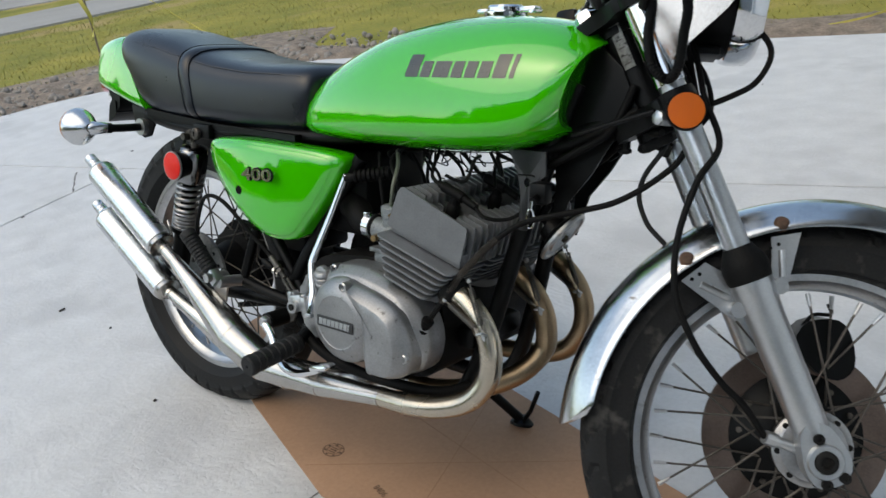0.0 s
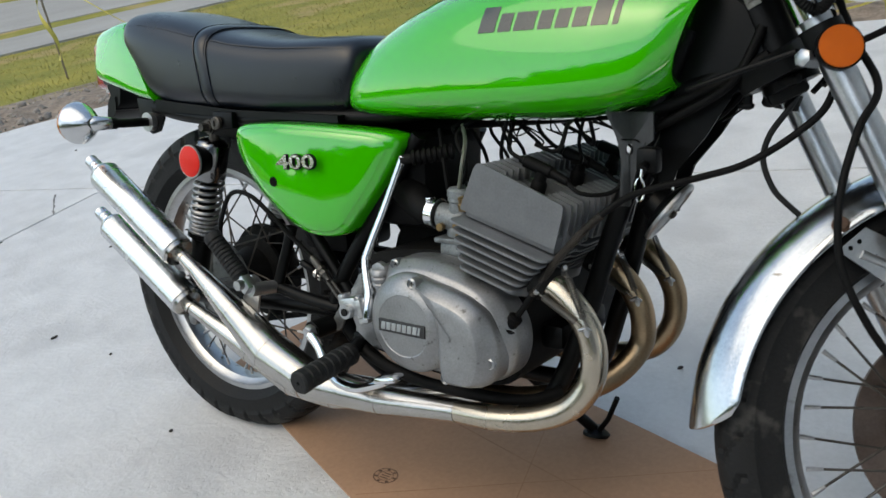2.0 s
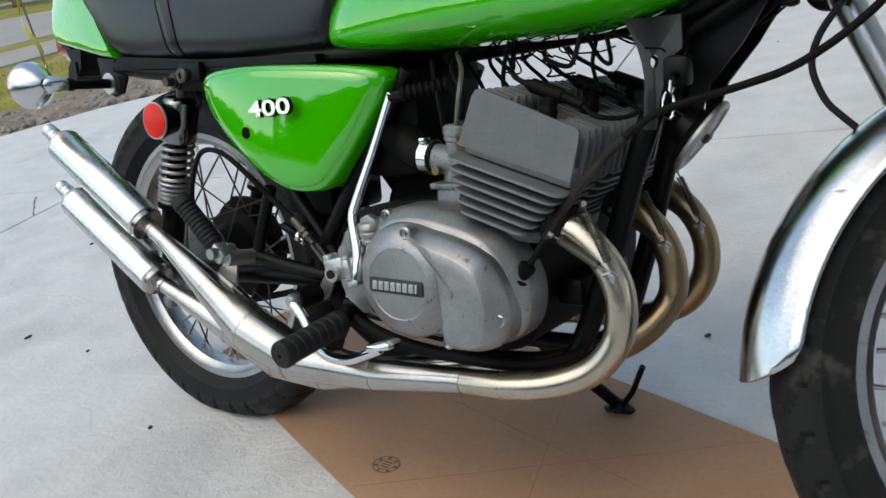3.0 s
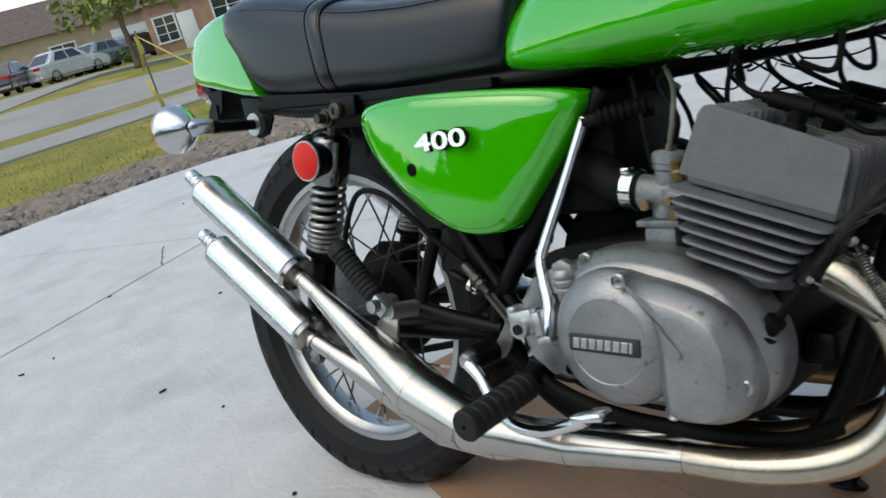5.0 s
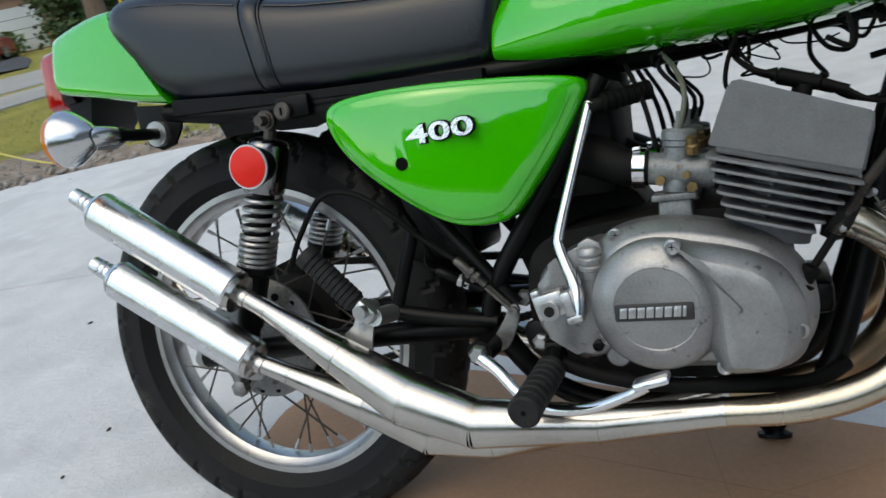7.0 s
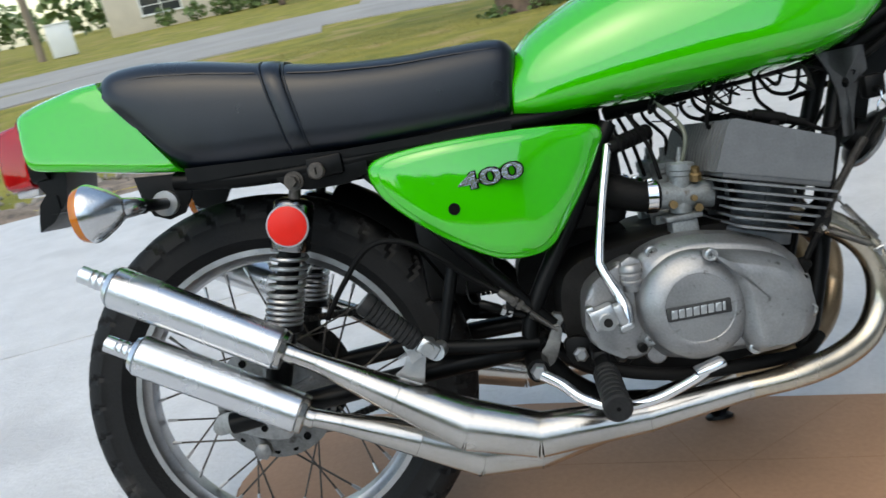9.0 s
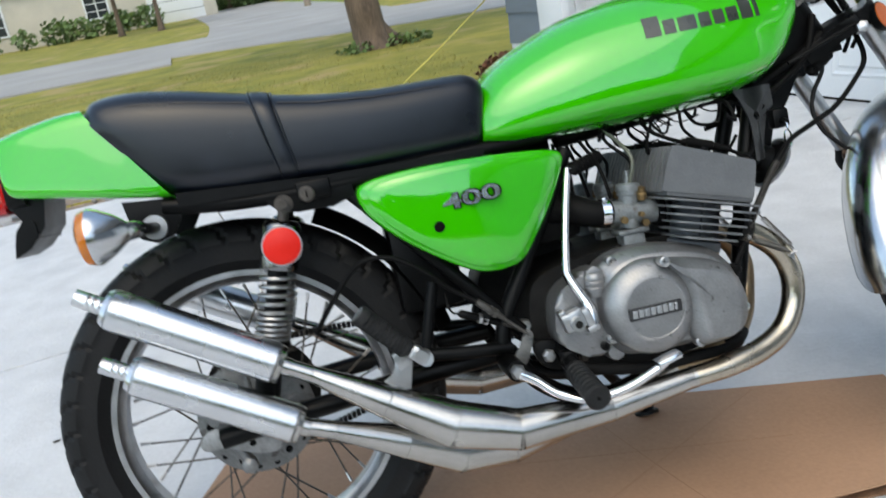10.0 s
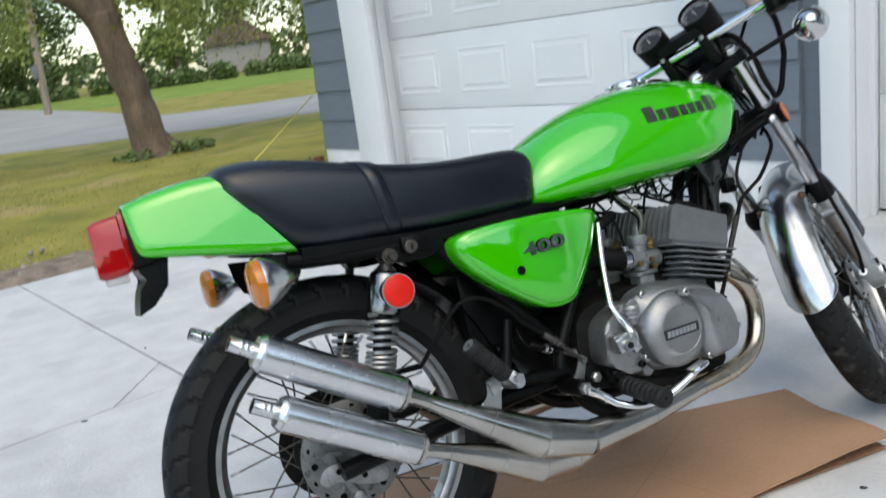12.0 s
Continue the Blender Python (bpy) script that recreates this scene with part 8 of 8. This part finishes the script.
# ---- houses across the streets ----
def house(x, y, az, w, d, h, roof_h, wall_mat, roof_mat, label, openings, gable_front=False):
    """openings on the front: (kind, centre, sill, width, height)."""
    z = rise(x, y) - 0.15
    m = Matrix.Translation((x, y, z)) @ Matrix.Rotation(radians(az), 4, "Z")
    hs = tagged(new("house"), label, "house")
    hs.matrix_world = m
    b = bmesh.new()
    box(b, (0, d / 2, h / 2), (w, d, h), 0.01)
    part("wall", b, wall_mat, hs)
    b = bmesh.new()
    e = 0.4
    if gable_front:
        prism(b, [(-w / 2 - e, h), (w / 2 + e, h), (0, h + roof_h)], -e, d + e, 0.02)
    else:
        prism(b, [(-e, h), (d + e, h), (d / 2, h + roof_h)], -w / 2 - e, w / 2 + e, 0.02, at=Matrix(((0, 1, 0), (1, 0, 0), (0, 0, 1))).to_4x4())
    part("roof", b, roof_mat, hs, "shingled pitched roof")
    for kind, cx, sill, ow, oh in openings:
        b = bmesh.new()
        if kind == "window":
            for bx, bz, sx, sz in ((cx, sill, ow + 0.2, 0.1), (cx, sill + oh, ow + 0.2, 0.1), (cx - ow / 2, sill + oh / 2, 0.1, oh), (cx + ow / 2, sill + oh / 2, 0.1, oh), (cx, sill + oh / 2, 0.06, oh)):
                box(b, (bx, -0.03, bz), (sx, 0.12, sz), 0.01)
            for k in (1, 2):
                box(b, (cx, -0.01, sill + oh * k / 3), (ow, 0.05, 0.04), 0)
            fr = part("window", b, WHITEPAINT, hs, "white framed window")
            b = bmesh.new()
            box(b, (cx, -0.004, sill + oh / 2), (ow, 0.03, oh), 0)
            part("pane", b, surface("dark_window_glass", (0.03, 0.035, 0.04), 0.05, spec=0.8, bump=0.0), fr)
        elif kind == "garage":
            box(b, (cx, -0.01, sill + oh / 2), (ow, 0.08, oh), 0.02)
            gd = part("garage_door", b, WHITEPAINT, hs, "white garage door")
            for k in range(1, 4):
                b = bmesh.new()
                box(b, (cx, -0.052, sill + oh * k / 4), (ow, 0.01, 0.03), 0)
                part("groove", b, GREYCAST, gd)
        else:
            box(b, (cx, -0.02, sill + oh / 2), (ow, 0.08, oh), 0.02)
            part("door", b, WHITEPAINT if kind == "door" else BRICK, hs)
    return hs


BRICK = surface("red_brick", (0.40, 0.24, 0.17), 0.85, var=0.15, scale=3, fine=25, bump=0.4)
TAN = surface("tan_stucco", (0.42, 0.31, 0.21), 0.9, var=0.08, scale=1.5, fine=20, bump=0.3)
PALE = surface("pale_stucco", (0.55, 0.5, 0.42), 0.9, var=0.06, scale=1.5, fine=20, bump=0.3)
GREYWALL = surface("grey_clapboard", (0.3, 0.29, 0.29), 0.8, var=0.1, scale=2, fine=20, stretch=(0.2, 0.2, 8))
SHINGLE = surface("brown_shingles", (0.16, 0.115, 0.1), 0.9, var=0.2, scale=4, fine=30, bump=0.5)
house(-37.0, 30.6, 47, 16, 9, 3.0, 2.4, BRICK, SHINGLE, "low red brick house with white garage door", [("garage", 2.6, 0.15, 4.4, 2.2), ("window", -3.4, 0.9, 1.7, 1.6), ("door", -5.8, 0.15, 0.95, 2.1), ("window", -7.0, 0.9, 1.2, 1.4)])
house(-54.6, 25.5, 62, 15, 9, 3.1, 2.4, TAN, SHINGLE, "tan stucco house behind parked cars", [("garage", 4.6, 0.15, 2.9, 2.2), ("garage", -5.8, 0.15, 2.6, 2.1), ("window", 0.0, 0.9, 1.6, 1.4)])
house(-36.5, 42.5, 42, 13, 8, 3.0, 2.2, TAN, SHINGLE, "tan house further along the street", [("window", 0, 0.9, 1.8, 1.3)])
house(-11.0, 48.0, 12, 15, 8, 3.0, 2.2, PALE, SHINGLE, "pale low house behind slim trees", [("window", -4.5, 0.9, 2.2, 1.5), ("garage", 5.3, 0.1, 3.0, 2.3), ("window", 1.2, 1.0, 1.2, 1.2)])
house(18.6, 73, -14, 5.5, 9, 2.6, 2.7, GREYWALL, SHINGLE, "grey gabled house behind the hedge", [("window", 0, 2.9, 0.8, 0.9)], True)


# ---- parked vehicles ----
CARGLASS = surface("car_glass", (0.02, 0.022, 0.025), 0.06, spec=0.8, bump=0.0)


def car(x, y, az, paint, label, L=4.3, Wd=1.78, H=1.48, suv=False):
    z = rise(x, y) - 0.015
    c = tagged(new("parked_car"), label, "car")
    c.matrix_world = Matrix.Translation((x, y, z)) @ Matrix.Rotation(radians(az), 4, "Z")
    belt = 0.92 if not suv else 1.02
    if suv:
        H = 1.68
        low = [(-L / 2, 0.42), (-L / 2 + 0.02, 0.85), (-L / 2 + 0.1, belt), (L / 2 - 1.25, belt + 0.02), (L / 2 - 0.25, belt - 0.08), (L / 2, belt - 0.32), (L / 2 - 0.02, 0.42), (L / 2 - 0.2, 0.24), (-L / 2 + 0.2, 0.26)]
        cab = [(-L / 2 + 0.12, belt), (-L / 2 + 0.38, H - 0.06), (-L / 2 + 0.9, H), (0.35, H - 0.02), (L / 2 - 1.15, belt)]
    else:
        low = [(-L / 2, 0.45), (-L / 2 + 0.04, 0.80), (-L / 2 + 0.3, belt), (L / 2 - 1.25, belt), (L / 2 - 0.3, belt - 0.16), (L / 2, belt - 0.36), (L / 2 - 0.02, 0.36), (L / 2 - 0.2, 0.2), (-L / 2 + 0.2, 0.22)]
        cab = [(-L / 2 + 0.55, belt), (-L / 2 + 1.25, H - 0.02), (-L / 2 + 2.1, H), (L / 2 - 1.75, H - 0.12), (L / 2 - 1.1, belt)]
    b = bmesh.new()
    prism(b, smooth_outline(low, 4), -Wd / 2, Wd / 2, 0.0)
    bmesh.ops.bevel(b, geom=[e for e in b.edges if abs(e.verts[0].co.y - e.verts[1].co.y) < 1e-4], offset=0.07, segments=3, affect="EDGES")
    part("body", b, paint, c)
    wb, wr = Wd / 2 - 0.05, Wd / 2 - 0.25
    lo = [(cab[0][0], belt - 0.03), (cab[-1][0], belt - 0.03)]
    hi = [(cab[1][0] + (0.1 if suv else 0.0), H), (cab[3][0], H - 0.03)]
    b = bmesh.new()
    loops = [[V((lo[0][0], -wb, lo[0][1])), V((lo[1][0], -wb, lo[1][1])), V((lo[1][0], wb, lo[1][1])), V((lo[0][0], wb, lo[0][1]))],
             [V((hi[0][0], -wr, hi[0][1])), V((hi[1][0], -wr, hi[1][1])), V((hi[1][0], wr, hi[1][1])), V((hi[0][0], wr, hi[0][1]))]]
    skin(b, loops)
    bmesh.ops.bevel(b, geom=b.edges[:], offset=0.07, segments=3, affect="EDGES")
    part("cabin", b, paint, c)
    lower, upper = loops
    mid = (lower[0] + lower[2] + upper[0] + upper[2]) / 4
    for i, spans in ((0, ((0.16, 0.49), (0.53, 0.86))), (1, ((0.10, 0.90),)), (2, ((0.14, 0.47), (0.51, 0.84))), (3, ((0.10, 0.90),))):
        a0, a1, c0, c1 = lower[i], lower[(i + 1) % 4], upper[i], upper[(i + 1) % 4]
        for u0, u1 in spans:
            quad = [a0.lerp(a1, u).lerp(c0.lerp(c1, u), v) for u, v in ((u0, 0.16), (u1, 0.16), (u1, 0.84), (u0, 0.84))]
            nrm = (quad[1] - quad[0]).cross(quad[3] - quad[0]).normalized()
            if nrm.dot(quad[0] - mid) < 0:
                nrm = -nrm
            b = bmesh.new()
            skin(b, [[q - nrm * 0.01 for q in quad], [q + nrm * 0.014 for q in quad]])
            part("window", b, CARGLASS, c, "dark car window")
    b = bmesh.new()
    box(b, (-L / 2 + 0.02, 0, 0.40), (0.06, Wd * 0.8, 0.16), 0.02)
    part("rear_bumper", b, paint, c)
    for sx in (-L / 2 + 0.85, L / 2 - 0.88):
        for sy in (-1, 1):
            wh = new("wheel")
            wh.parent = c
            b = bmesh.new()
            lathe(b, [(0.0, -0.10), (0.27, -0.10), (0.32, -0.08), (0.33, 0.0), (0.32, 0.09), (0.24, 0.105), (0.0, 0.09)], (sx, sy * (Wd / 2 - 0.10), 0.33), (0, sy, 0), 24)
            part("tyre", b, RUBBER, wh)
            b = bmesh.new()
            for k in range(6):
                a = radians(60 * k)
                box(b, (sx + 0.11 * math.cos(a), sy * (Wd / 2 + 0.003), 0.33 + 0.11 * math.sin(a)), (0.20, 0.02, 0.05), 0.005, Euler((0, -a, 0)).to_matrix())
            ring(b, [(0.20, -0.01), (0.225, -0.01), (0.225, 0.01), (0.20, 0.01)], (sx, sy * (Wd / 2 + 0.003), 0.33), (0, 1, 0), 24)
            part("rim", b, BUFFED, wh)
    for sy in (-1, 1):
        b = bmesh.new()
        box(b, (-L / 2 + 0.06, sy * (Wd / 2 - 0.22), 0.80 if not suv else 0.92), (0.12, 0.36, 0.13), 0.02)
        part("tail_lamp", b, REDREF, c)
        b = bmesh.new()
        box(b, (L / 2 - 0.09, sy * (Wd / 2 - 0.26), 0.63), (0.14, 0.36, 0.12), 0.02)
        part("head_lamp", b, GLASS, c)
    return c


def paint(name, col):
    return surface(name, col, 0.25, 0.2, var=0.03, scale=3, bump=0.0, coat=1.0)


car(-40.6, 18.6, 104, paint("white_car_paint", (0.7, 0.7, 0.7)), "white sedan parked across the street")
car(-42.6, 21.8, 106, paint("silver_car_paint", (0.3, 0.31, 0.33)), "silver hatchback parked across the street")
car(-45.4, 25.6, 92, paint("grey_car_paint", (0.07, 0.075, 0.085)), "dark grey sedan parked across the street")
car(-40.6, 15.8, 138, paint("blue_black_car_paint", (0.02, 0.025, 0.035)), "dark blue sedan parked by the kerb")
car(-31.6, 27.2, 104, paint("red_car_paint", (0.33, 0.012, 0.02)), "red sport utility car in front of the brick house", suv=True)
strip("house_drive", [(-21, 17.5, 0), (-27, 23.5, 0), (-34, 29.5, 0)], 3.4, DARKROAD, "dark asphalt drive to the brick house", "driveway", 0.035)
strip("far_drive", [(-23, 6, 0), (-26.5, 12.5, 0), (-24.5, 20, 0)], 3.6, ASPHALT, "pale parking strip beyond the street", "parking", 0.03)
sign = tagged(new("garden_post"), "white wooden garden post with cross arm", "post")
z = rise(-33.0, 23.6)
b = bmesh.new()
box(b, (-33.0, 23.6, z + 0.7), (0.12, 0.12, 1.5), 0.01)
part("upright", b, WHITEPAINT, sign)
b = bmesh.new()
box(b, (-32.8, 23.9, z + 1.25), (0.10, 0.9, 0.10), 0.01)
part("cross_arm", b, WHITEPAINT, sign)
